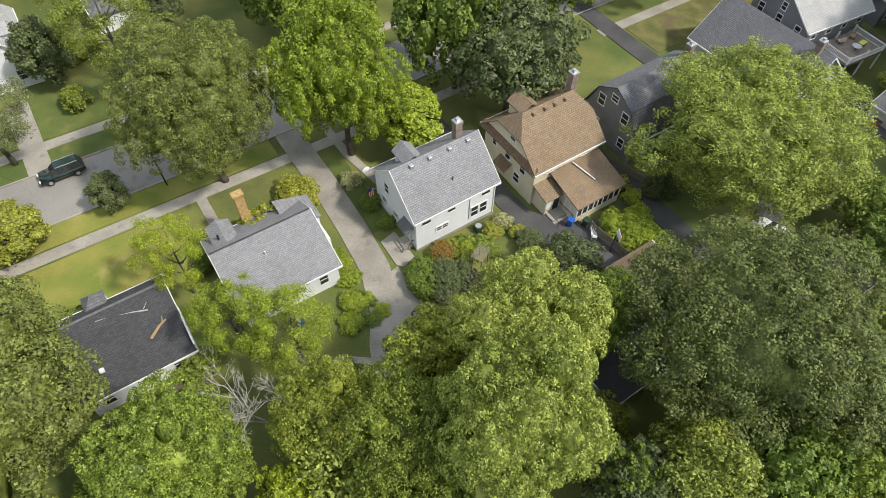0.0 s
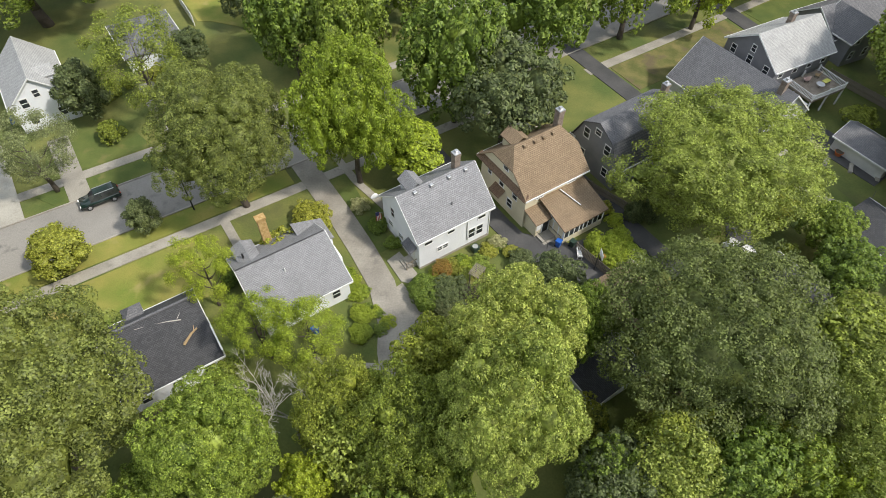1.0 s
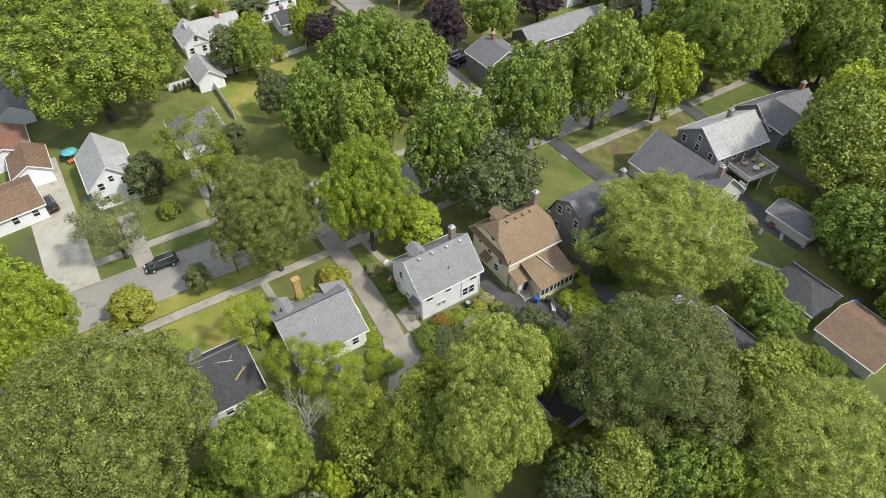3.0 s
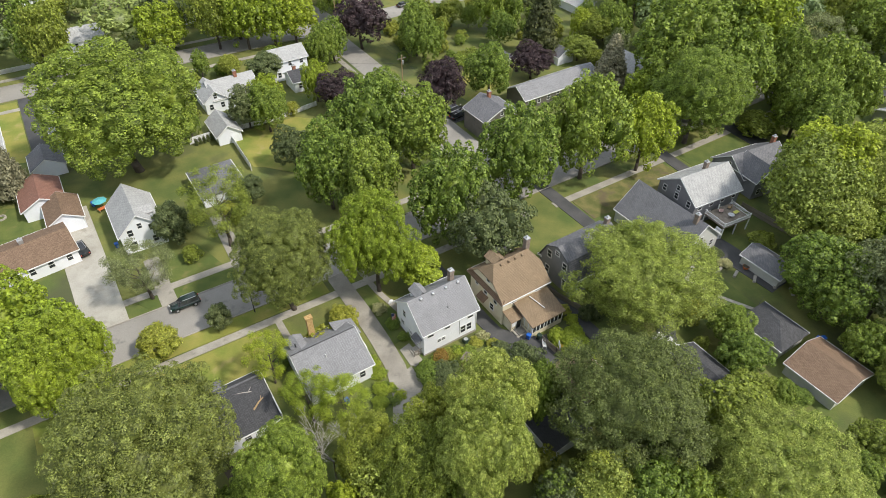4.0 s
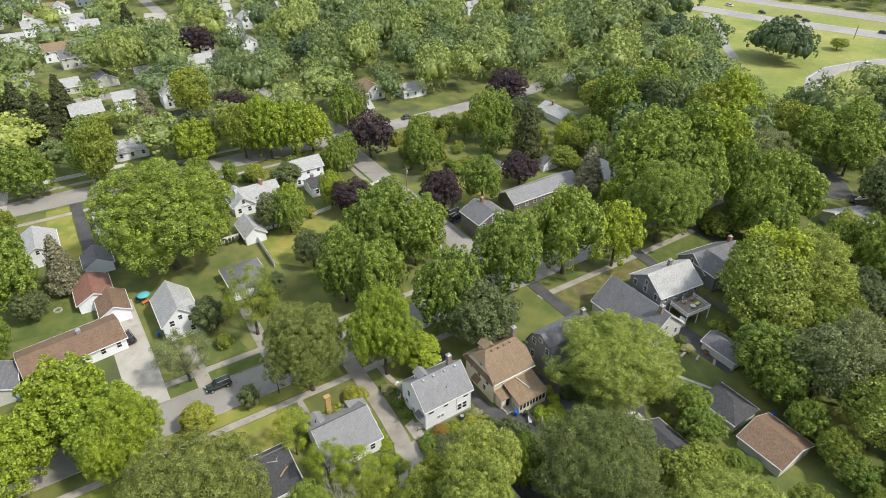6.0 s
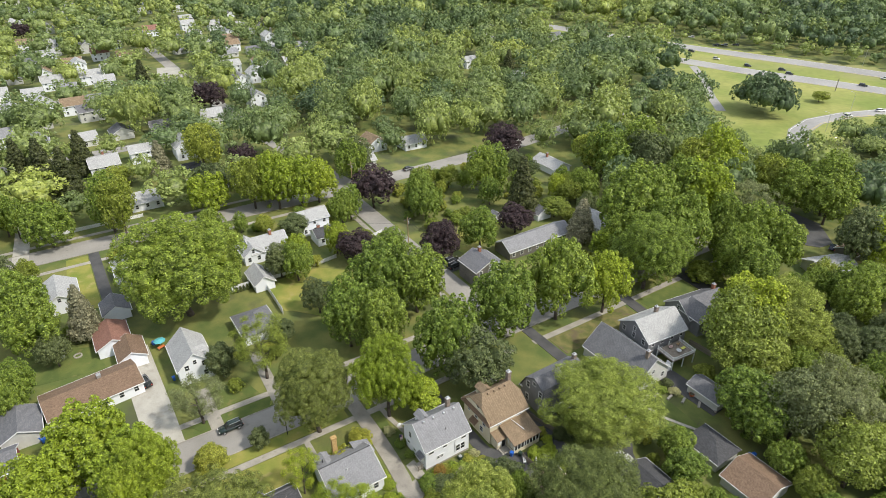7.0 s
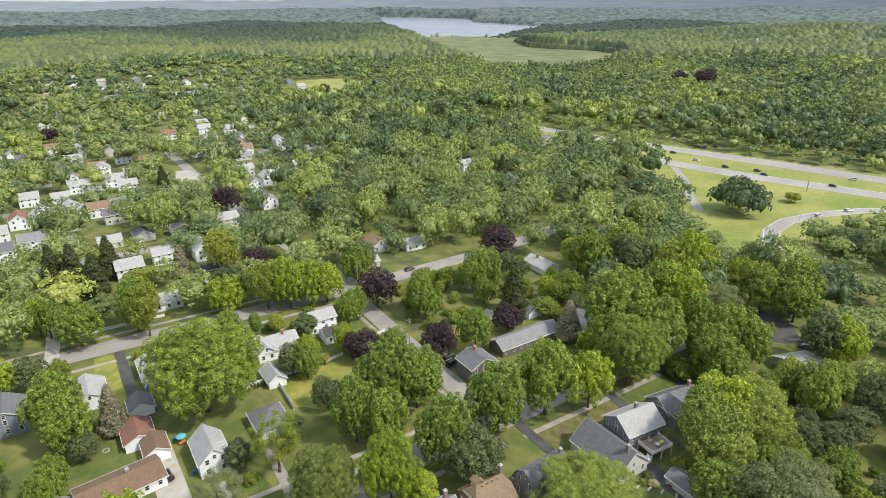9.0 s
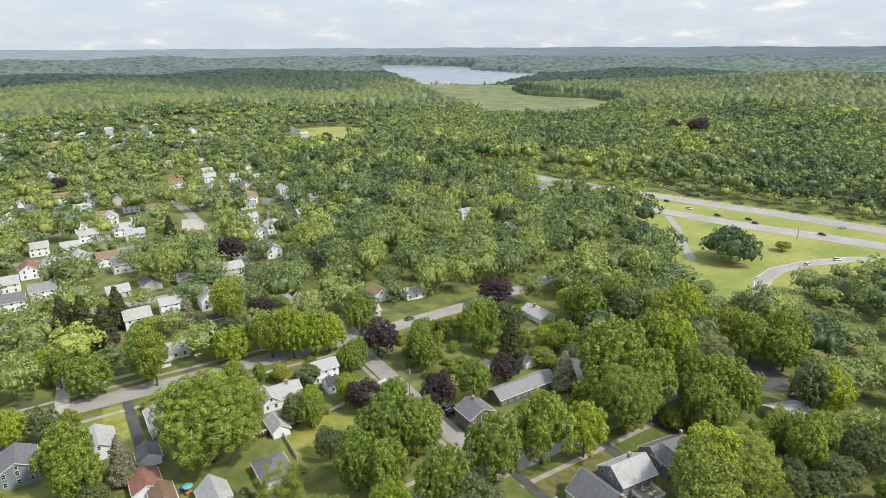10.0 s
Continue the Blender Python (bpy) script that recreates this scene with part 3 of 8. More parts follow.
for name, pts, wd, lab in (("highway", HWY_FAR, 18.0, "pale concrete highway carriageway with several lanes"), ("highway", HWY_NEAR, 17.0, "pale concrete highway carriageway with several lanes"),
                           ("ramp_road", RAMP, 9.0, "curved grey exit ramp with edge lines"), ("ramp_road", RAMP_IN, 5.0, "narrow grey slip road at the wood")):
    ribbon(name, [to_plan(*p) for p in pts], wd, HIGHWAY, 0.14, lab, "road", step=8)
    if wd > 7:
        for off in (-wd / 2 + 0.9, wd / 2 - 0.9):
            ribbon("edge_line", [to_plan(*p) for p in pts], 0.25, LINE_YELLOW if off < 0 else LINE_WHITE, 0.16, "painted line along the carriageway edge", "road marking", step=8, z_edge=0.02, offset=off)
BALL_FIELD = [(-215, 880), (-150, 915), (-95, 860), (-92, 800), (-128, 742), (-170, 770)]
area("playing_field", BALL_FIELD, MEADOW, 0.4, "mown yellow-green playing field among trees", "field", 8)
LAKE = [(-120, 2340), (-55, 2275), (185, 2335), (290, 2450), (400, 2720), (540, 3120), (380, 3500), (200, 3800), (215, 4400), (-290, 4650), (-520, 4700), (-400, 4000), (-260, 3250), (-160, 2665)]
MARSH = [(-10, 1560), (110, 1110), (270, 1120), (400, 1330), (430, 1500), (400, 1610), (300, 1700), (250, 1780), (245, 2100), (300, 2300), (190, 2340), (-55, 2280), (-125, 2345), (-150, 2080), (-60, 1850)]
WATER = material("lake_water", (0.2, 0.235, 0.28), (0.23, 0.265, 0.31), 0.002, 0.25)
area("water", LAKE, WATER, 0.6, "pale grey-blue bay between wooded hills", "lake", 20)
MARSH_MAT = material("marsh_grass", (0.09, 0.125, 0.045), (0.19, 0.2, 0.09), 0.02, 0.95, 0.3, 0.2)
area("marsh", MARSH, MARSH_MAT, 0.5, "flat green marsh at the head of the bay", "marsh", 20)

# ---- trees ----
rng = np.random.default_rng(7)


def ico(level):
    bm = bmesh.new()
    bmesh.ops.create_icosphere(bm, subdivisions=level, radius=1)
    v = np.array([p.co[:] for p in bm.verts])
    f = np.array([[q.index for q in p.verts] for p in bm.faces])
    bm.free()
    return v, f


ICO1, ICO2 = ico(1), ico(2)


def cards(centres, normals, size, r, stray=0.4):
    """Leaf sprays: folded four-cornered leaves round the given points."""
    n = len(centres)
    nrm = normals + r.normal(0, stray, (n, 3))
    nrm /= np.linalg.norm(nrm, axis=1, keepdims=True)
    up = r.normal(0, 1, (n, 3))
    a = np.cross(nrm, up)
    a /= np.linalg.norm(a, axis=1, keepdims=True)
    b = np.cross(nrm, a)
    s = size * r.uniform(0.65, 1.35, (n, 1))
    v = np.stack([centres - a * s, centres - b * s * 0.62 + nrm * s * 0.12, centres + a * s, centres + b * s * 0.62 + nrm * s * 0.12], 1)
    f = np.arange(n * 4).reshape(n, 4)
    return v.reshape(-1, 3), f


def leaflets(centres, normals, size, r, stray):
    """Small leaves, one pointed blade each, lying along the given normals."""
    n = len(centres)
    nrm = normals + r.normal(0, stray, (n, 3))
    nrm /= np.linalg.norm(nrm, axis=1, keepdims=True)
    a = np.cross(nrm, r.normal(0, 1, (n, 3)))
    a /= np.linalg.norm(a, axis=1, keepdims=True)
    b = np.cross(nrm, a)
    s = size * r.uniform(0.7, 1.3, (n, 1))
    v = np.stack([centres + a * s * 1.25, centres - a * s * 0.7 + b * s * 0.8, centres - a * s * 0.7 - b * s * 0.8], 1)
    return v.reshape(-1, 3), np.arange(n * 3).reshape(n, 3)


def unit(v):
    return v / (np.linalg.norm(v, axis=-1, keepdims=True) + 1e-9)


def broad_crown(r, lobes, tufts, leaves, leaf, shape, half, mid_z, low, core, tuft=0.46):
    """A broadleaf crown: limbs carry rounded sub-crowns, these carry tufts, and the tufts are domes of leaves with dark gaps between.
    half: half width and half height of the whole; returns vertices, triangles and the number of core triangles."""
    a = np.arange(lobes) * 2.39996 + r.uniform(-0.4, 0.4, lobes)
    cz = 1 - (1.0 + low) * (np.arange(lobes) + 0.5) / lobes
    d = np.stack([np.cos(a) * np.sqrt(np.clip(1 - cz * cz, 0, 1)), np.sin(a) * np.sqrt(np.clip(1 - cz * cz, 0, 1)), cz], -1)
    size = half[0] * (0.38 if shape == "upright" else 0.42) * (14 / lobes) ** 0.33 * r.uniform(0.7, 1.25, lobes)
    stretch = np.array([1, 1, {"upright": 1.75, "airy": 1.0}.get(shape, 1.0)])
    reach = np.array([half[0], half[0], half[1]]) - size[:, None] * stretch
    taper = 1 - (0.42 * np.clip(cz, 0, 1) ** 1.5 if shape == "upright" else 0.05 * np.clip(-cz, 0, 1))
    cen = d * reach * r.uniform(0.7, 1.24, (lobes, 1)) * np.stack([taper, taper, np.ones(lobes)], -1) + np.array([0, 0, mid_z])
    mid = np.array([0, 0, mid_z - 0.15 * half[1]])
    V, T, base = [], [], 0
    cv, cf = core
    for c, q in zip(cen, size):
        V.append(cv * stretch * q * (0.4 if shape == "airy" else 0.62) * (1 + r.normal(0, 0.13, (len(cv), 1))) + c)
        T.append(cf + base)
        base += len(cv)
    V.append(cv * np.array([half[0], half[0], half[1]]) * 0.6 * (1 + r.normal(0, 0.08, (len(cv), 1))) + np.array([0, 0, mid_z]))
    T.append(cf + base)
    base += len(cv)
    cores = sum(len(t) for t in T)
    # tufts on the open faces of the sub-crowns
    many = tufts * 5
    which = r.choice(lobes, many, p=size ** 2 / (size ** 2).sum())
    dd = unit(r.normal(0, 1, (many, 3)) + unit(cen[which] - mid) * 0.9 + np.array([0, 0, 0.35]))
    spot = cen[which] + dd * stretch * size[which][:, None] * (0.84 + 0.42 * r.random((many, 1)) ** 1.6)
    deep = np.zeros(many, bool)
    for k in range(lobes):
        deep |= (np.linalg.norm((spot - cen[k]) / stretch, axis=1) < size[k] * 0.82) & (which != k)
    spot, dd = spot[~deep], dd[~deep]
    gap, pick = tuft * (1.3 if shape != "airy" else 0.85), []
    for i in range(len(spot)):
        if len(pick) < tufts and (not pick or np.min(np.sum((spot[pick] - spot[i]) ** 2, 1)) > gap * gap):
            pick.append(i)
    spot, dd = spot[pick], dd[pick]
    face = unit(dd + np.array([0, 0, 0.55 if shape != "airy" else 0.2]))
    w = r.integers(0, len(spot), leaves)
    e = unit(r.normal(0, 1, (leaves, 3)) + face[w] * 1.05)
    high = np.sum(e * face[w], 1, keepdims=True)
    rad = tuft * r.uniform(0.72, 1.3, len(spot))[w][:, None] * (1.1 - 0.4 * r.random((leaves, 1)) ** 2 if shape != "airy" else 0.35 + 0.75 * r.random((leaves, 1)) ** 0.6)
    flat = 0.2 if shape == "round" else 0.0
    pos = spot[w] + (e - face[w] * high * flat) * rad * (np.array([0.85, 0.85, 1.25]) if shape == "upright" else 1.0)
    v, f = leaflets(pos, unit(e + np.array([0, 0, 0.25])), leaf, r, 0.4 if shape != "airy" else 0.55)
    V.append(v)
    T.append(f + base)
    return np.concatenate(V), np.concatenate(T), cores


def tree_crown(seed, lobes, tufts, leaves, leaf, shape="round", tuft=0.46, core=None):
    """A broadleaf crown for a tree 12 m high and 5 m in radius."""
    half, mid_z = ((4.2, 4.8), 6.7) if shape == "upright" else ((4.5, 4.5), 7.0)
    v, t, cores = broad_crown(np.random.default_rng(seed), lobes, tufts, leaves, leaf, shape, half, mid_z, 0.72, core or ICO2, tuft)
    return raw_mesh("crown", v, t, LEAF["mid"], slice(0, cores))


def crown_mesh(name, seed, lobes, leaves, leaf, shape="round", core=ICO1):
    """A crown for a tree 12 m high and 5 m in radius: clustered boughs of leaf sprays with gaps between."""
    r = np.random.default_rng(seed)
    V, Fq, Ft, base = [], [], [], 0
    cen, rad = [], []
    for i in range(lobes):
        if shape == "conifer":
            z = 1.4 + 10.3 * (i + 0.5) / lobes
            rr = 4.6 * (1 - z / 12.4) ** 0.85
            a = i * 2.4 + r.uniform(-0.3, 0.3)
            k = r.uniform(0.55, 0.85)
            cen.append((math.cos(a) * rr * k, math.sin(a) * rr * k, z))
            rad.append((0.55 + rr * 0.34) * r.uniform(0.8, 1.15))
            continue
        t = (i + 0.5) / lobes
        cz = 1 - 1.72 * t
        a = i * 2.39996 + r.uniform(-0.35, 0.35)
        rr = math.sqrt(max(0, 1 - cz * cz))
        d = np.array([math.cos(a) * rr, math.sin(a) * rr, cz])
        if shape == "column":
            e = d * np.array([3.3, 3.3, 4.9]) * (1 - 0.3 * max(cz, 0))
            c0, lr = np.array([0, 0, 6.2]), 1.35
        elif shape == "layered":
            e = d * np.array([4.0, 4.0, 3.4])
            c0, lr = np.array([0, 0, 7.6]), 1.5
        else:
            k = 1.0 - 0.22 * max(0.0, -cz)
            e = d * np.array([3.75 * k, 3.75 * k, 4.0])
            c0, lr = np.array([0, 0, 6.9]), 1.3 * (60 / lobes) ** 0.22
        e = e * r.uniform(0.72, 1.14)
        cen.append(tuple(c0 + e))
        rad.append(lr * r.uniform(0.72, 1.28) * (0.74 if shape == "airy" else 1.0))
    cen, rad = np.array(cen), np.array(rad)
    mid = cen.mean(0)
    flat = 0.55 if shape == "layered" else (0.42 if shape == "conifer" else 0.85)
    for c, q in zip(cen, rad):
        if shape != "airy":
            cv, cf = core
            V.append(cv * np.array([1, 1, flat]) * q * (0.76 if leaves > 5000 else 0.82) * (1 + r.normal(0, 0.08, (len(cv), 1))) + c)
            Ft.append(cf + base)
            base += len(cv)
    if shape != "conifer" and core is not None:
        cv, cf = ICO2
        V.append(cv * np.array([2.5, 2.5, 2.8]) * (1 + r.normal(0, 0.1, (len(cv), 1))) * (0.7 if shape in ("airy", "column") else 1) + mid)
        Ft.append(cf + base)
        base += len(cv)
    which = r.choice(lobes, leaves, p=rad ** 2 / (rad ** 2).sum())
    d = r.normal(0, 1, (leaves, 3))
    d /= np.linalg.norm(d, axis=1, keepdims=True)
    out = cen[which] - mid
    out /= np.linalg.norm(out, axis=1, keepdims=True) + 1e-6
    d = d + out * 0.45 + np.array([0, 0, 0.6])
    d /= np.linalg.norm(d, axis=1, keepdims=True)
    reach = r.uniform(0.72, 1.08, (leaves, 1)) if shape != "airy" else r.uniform(0.35, 1.15, (leaves, 1))
    pos = cen[which] + d * np.array([1, 1, flat]) * rad[which][:, None] * reach
    nd = d + np.array([0, 0, 0.35 if shape != "layered" else 1.6])
    v, f = cards(pos, nd / np.linalg.norm(nd, axis=1, keepdims=True), leaf, r)
    V.append(v)
    f = f + base
    tris = np.concatenate([np.concatenate(Ft) if Ft else np.zeros((0, 3), int), f[:, [0, 1, 2]], f[:, [0, 2, 3]]])
    return raw_mesh(name, np.concatenate(V), tris, LEAF["mid"], slice(0, len(tris) - 2 * len(f)))


def trunk_mesh(seed, mat, height=7.0, girth=0.34, limbs=3):
    r = np.random.default_rng(seed)
    bm = bmesh.new()
    last, rad = Vector((0, 0, -0.3)), girth
    for k in range(4):
        nxt = last + Vector((r.normal(0, 0.12), r.normal(0, 0.12), height / 4))
        tube(bm, last, nxt, rad, rad * 0.78, 8)
        last, rad = nxt, rad * 0.78
        if k:
            for j in range(limbs):
                a = r.uniform(0, 6.28)
                end = last + Vector((math.cos(a) * 2.4, math.sin(a) * 2.4, 1.9))
                mid = last.lerp(end, 0.5) + Vector((0, 0, -0.3))
                tube(bm, last, mid, rad * 0.6, rad * 0.42, 6)
                tube(bm, mid, end, rad * 0.42, rad * 0.14, 5)
    return mesh_of(bm, "trunk", mat, True)


BIG_ROUND = [tree_crown(s, 20, 620, 92000, 0.05, "round", 0.46) for s in (1, 2)]
BIG_AIRY = [tree_crown(s, 19, 560, 88000, 0.052, "airy", 0.5) for s in (4, 5)]
NEAR_ROUND = [tree_crown(s, 20, 480, 52000, 0.068, "round", 0.5) for s in (21, 22, 23)]
NEAR_UP = [tree_crown(s, 22, 480, 52000, 0.068, "upright", 0.48) for s in (41, 42, 43)]
NEAR_AIRY = [tree_crown(s, 16, 360, 42000, 0.075, "airy", 0.58) for s in (24, 25)]
MID_ROUND = [tree_crown(s, 16, 230, 10500, 0.155, "round", 0.7, ICO1) for s in (6, 7, 8, 9)]
MID_UP = [tree_crown(s, 18, 240, 10500, 0.155, "upright", 0.66, ICO1) for s in (44, 45, 46, 47)]
MID_AIRY = [tree_crown(s, 16, 220, 10500, 0.15, "airy", 0.8, ICO1) for s in (10, 11)]
FAR_ROUND = [tree_crown(s, 14, 160, 5600, 0.205, "round", 0.8, ICO1) for s in (31, 32, 33)]
FAR_UP = [tree_crown(s, 16, 160, 5600, 0.205, "upright", 0.78, ICO1) for s in (48, 49, 50)]
FAR_AIRY = [tree_crown(s, 14, 150, 5600, 0.205, "airy", 0.9, ICO1) for s in (34, 35)]
SPARSE = [crown_mesh("crown", s, 36, 17000, 0.082, "airy", None) for s in (36, 37)]
CONIFER = [crown_mesh("crown", s, 110, 5200, 0.24, "conifer") for s in (12, 13)]
COLUMN = [crown_mesh("crown", s, 40, 5200, 0.22, "column") for s in (14, 15)]
LAYERED = [crown_mesh("crown", s, 34, 4200, 0.36, "layered") for s in (16,)]
SHRUB = [tree_crown(s, 9, 70, 1900, 0.34, "round", 1.2, ICO1) for s in (17, 18)]
TRUNKS = [trunk_mesh(s, BARK) for s in (1, 2, 3)]
FAR_TRUNKS = [trunk_mesh(s, BARK, limbs=1) for s in (6, 7, 8)]
POLE_TRUNK = [trunk_mesh(5, BARK, 10.0, 0.26, 0)]
# kind: shapes near, shapes further, leaves, words
KINDS = {
    "maple": (NEAR_ROUND, MID_ROUND, "maple", "broad rounded maple with dense dull green leaves"),
    "maple2": (NEAR_ROUND, MID_ROUND, "mid", "rounded maple with fresh green leaves"),
    "mid": (NEAR_UP, MID_UP, "mid", "full-grown leafy tree with a green uneven crown"),
    "oak": (NEAR_UP, MID_UP, "mid", "very large spreading tree with deep green leaves"),
    "light": (NEAR_UP, MID_UP, "light", "tall leafy street tree with bright green leaves"),
    "young": (COLUMN, COLUMN, "yellow", "young tree with yellow-green leaves"),
    "dusk": (NEAR_ROUND, MID_ROUND, "dusk", "dark grey-green leafy tree with a dense crown"),
    "olive": (NEAR_AIRY, MID_ROUND, "olive", "leafy tree with olive green drooping leaves"),
    "dense": (NEAR_ROUND, MID_ROUND, "dense", "dense tall tree with fresh pale-tipped green leaves"),
    "willow": (NEAR_AIRY, MID_AIRY, "willow", "feathery grey-green tree with fine hanging leaves"),
    "elm": (NEAR_AIRY, MID_AIRY, "elm", "broad tree with fine soft green leaves"),
    "elmlight": (NEAR_AIRY, MID_AIRY, "dense", "broad tree with fine light green leaves"),
    "paleelm": (NEAR_AIRY, MID_AIRY, "silver", "broad airy tree with pale grey-green leaves"),
    "airy": (SPARSE, SPARSE, "olive", "loose open tree with olive leaves"),
    "airylight": (SPARSE, SPARSE, "light", "slender open tree with light yellow-green leaves"),
    "silver": (SPARSE, SPARSE, "silver", "thin airy tree with silvery leaves"),
    "purple": (NEAR_ROUND, MID_ROUND, "purple", "round-crowned maple with dark purple leaves"),
    "spruce": (CONIFER, CONIFER, "spruce", "tall dark green pointed spruce"),
    "bluespruce": (CONIFER, CONIFER, "bluespruce", "blue spruce with pale grey needles"),
    "column": (COLUMN, COLUMN, "dusk", "narrow dense dark green evergreen"),
    "layered": (LAYERED, LAYERED, "light", "small tree with flat layered yellow-green boughs"),
    "bush": (MID_ROUND, MID_ROUND, "olive", "rounded green leafy garden bush"),
}
PLANTED, JOINED = [], []
TONES = {"mid": 0.42, "light": 0.8, "olive": 0.55, "dusk": 0.12, "oak": 0.4, "dense": 0.7, "maple": 0.45, "maple2": 0.65, "elm": 0.6, "willow": 0.5}


def hills(x, y):
    """Low wooded hills far off, none near the town."""
    d = np.hypot(x, y)
    h = 30 * np.exp(-(((x + 300) / 300) ** 2 + ((y - 2000) / 260) ** 2)) + 30 * np.exp(-(((x + 1100) / 500) ** 2 + ((y - 2050) / 260) ** 2))
    h += 34 * np.exp(-(((x - 900) / 500) ** 2 + ((y - 1750) / 500) ** 2))
    h += 26 * np.exp(-(((x - 850) / 160) ** 2 + ((y - 2700) / 420) ** 2))
    h += 14 * np.sin(x * 0.0061 + 1.0) * np.sin(y * 0.0047)
    h += 44 * np.clip((d - 3300) / 1550, 0, 1)
    return h * np.clip((d - 760) / 700, 0, 1)


def plant(kind, u, v, h, r):
    """A tree of its own at a place in the plan, h high and r in crown radius."""
    near, far, leaf, words = KINDS[kind]
    x, y = uv(u, v)
    dist = math.hypot(x, y + 10)
    if dist > 205 and kind in TONES:
        JOINED.append((x, y, h, r, TONES[kind]))      # joins the woods
        PLANTED.append((x, y, r))
        return
    shapes = near if dist < 64 and h > 12.5 else far
    fine = near in (NEAR_AIRY, MID_AIRY)
    tall = near is NEAR_UP
    if near in (NEAR_ROUND, NEAR_UP, NEAR_AIRY, MID_ROUND, MID_AIRY):
        if not tall and (dist < 66 and r > 7.2 or dist < 125 and r > 12):
            shapes = BIG_AIRY if fine else BIG_ROUND
        elif dist < 125 and r > 9:
            shapes = near
        elif dist > 150 and r < 11:
            shapes = FAR_AIRY if fine else FAR_UP if tall else FAR_ROUND
    if h < 4.5:
        shapes = SHRUB
    z = float(ground_z(x, y))
    low = h < 4.5 or kind in ("bush", "column")
    ob = thing("bush" if h < 4.5 else "tree", pose(x, y, z, 0, 0, float(rng.uniform(0, 360))), words, "bush" if h < 4.5 else "tree")
    sx, sz = r / 5.0, h / 12.0
    if r < 0.25 * h and shapes is COLUMN:
        sx = r / 3.6
    bole = new("trunk", (POLE_TRUNK if h < 4.5 or kind in ("spruce", "bluespruce", "column", "young") else TRUNKS if dist < 90 else FAR_TRUNKS)[int(rng.integers(0, 3)) % (1 if h < 4.5 or kind in ("spruce", "bluespruce", "column", "young") else 3)])
    bole.parent, bole.scale = ob, (sx * 0.9, sx * 0.9, sz)
    top = new("crown", shapes[int(rng.integers(0, len(shapes)))])
    top.parent, top.scale = ob, (sx * float(rng.uniform(0.95, 1.06)), sx * float(rng.uniform(0.95, 1.06)), sz)
    if h < 4.5:
        top.scale[2], top.location.z = h / 7.5, -h * 0.36
    top.material_slots[0].link = "OBJECT"
    top.material_slots[0].material = LEAF[leaf]
    PLANTED.append((x, y, r))
    return ob


plant("maple", 5.5, 51.4, 19.2, 7.7)
plant("light", 19.2, 47.8, 20.4, 7.1)
plant("layered", 25.4, 45.2, 8.0, 3.9)
plant("mid", 36.0, 51.4, 20.4, 7.2)
plant("dusk", 38.9, 44.4, 15.6, 6.9)
plant("mid", 54.6, 55.9, 20.4, 8.5)
plant("mid", 70.8, 54.7, 22.8, 8.3)
plant("light", 83.2, 50.6, 18.0, 7.1)
plant("mid", 101.1, 52.6, 21.6, 10.8)
plant("mid", 22.4, 72.3, 19.2, 6.7)
plant("mid", 34.9, 80.3, 20.4, 7.8)
plant("mid", 42.7, 75.8, 19.2, 7.9)
plant("mid", 27.5, 66.5, 18.0, 6.1)
plant("oak", -6.2, 105.0, 26.0, 16.9)
plant("light", 24.5, 110.5, 11.7, 4.4)
plant("dusk", 19.3, 109.7, 10.4, 4.4)
plant("mid", 22.6, 105.6, 11.7, 4.9)
plant("column", -5.9, 77.5, 10.0, 3.6)
plant("airy", 1.9, 72.0, 16.8, 6.6)
plant("silver", -13.3, 66.0, 12.3, 5.6)
plant("young", -14.9, 53.1, 6.0, 3.6)
plant("column", -5.6, 53.8, 5.5, 2.2)
plant("light", -25.2, 49.0, 17.0, 6.6)
plant("light", -32.7, 63.7, 15.0, 7.7)
plant("light", -27.2, 53.8, 15.0, 7.6)
plant("light", -41.0, 56.4, 14.4, 6.8)
plant("maple", -19.2, 29.5, 22.0, 9.9)
plant("airylight", -2.6, 39.4, 11.2, 3.2)
plant("airylight", 3.1, 27.6, 10.0, 4.4)
plant("airylight", -0.4, 30.4, 11.2, 3.6)
plant("maple2", -7.6, 19.9, 16.8, 4.9)
plant("olive", 1.8, 17.9, 14.4, 4.2)
plant("olive", 6.1, 13.2, 15.6, 5.0)
plant("dense", 12.0, 8.6, 22.0, 5.4)
plant("willow", 31.8, 5.5, 19.2, 9.4)
plant("elm", 51.4, 21.9, 16.0, 10.7)
plant("elmlight", 42.5, -10.3, 14.4, 9.0)
plant("mid", 60.1, 9.7, 7.0, 3.7)
plant("mid", 57.2, 4.8, 7.0, 4.0)
plant("mid", 78.4, 7.8, 14.4, 7.3)
plant("elm", 92.7, 19.9, 19.2, 8.9)
plant("bush", 119.0, 47.0, 4.0, 4.6)
plant("mid", 131.0, 49.2, 16.1, 5.7)
plant("mid", 134.6, 53.4, 19.7, 6.2)
plant("light", 98.4, 21.3, 21.4, 9.0)
plant("elm", 105.5, 16.7, 19.9, 9.4)
plant("paleelm", 87.0, -4.6, 19.3, 9.2)
plant("paleelm", 81.9, -0.6, 18.3, 7.1)
plant("mid", 77.6, 4.1, 14.4, 6.8)
plant("mid", 137.3, 15.6, 15.5, 7.1)
plant("mid", 131.8, 13.1, 15.9, 6.0)
plant("elm", 81.0, -11.9, 15.6, 6.7)
plant("purple", 40.4, 105.3, 10.1, 5.9)
plant("purple", 60.9, 92.0, 14.4, 5.5)
plant("mid", 50.3, 102.6, 10.1, 5.1)
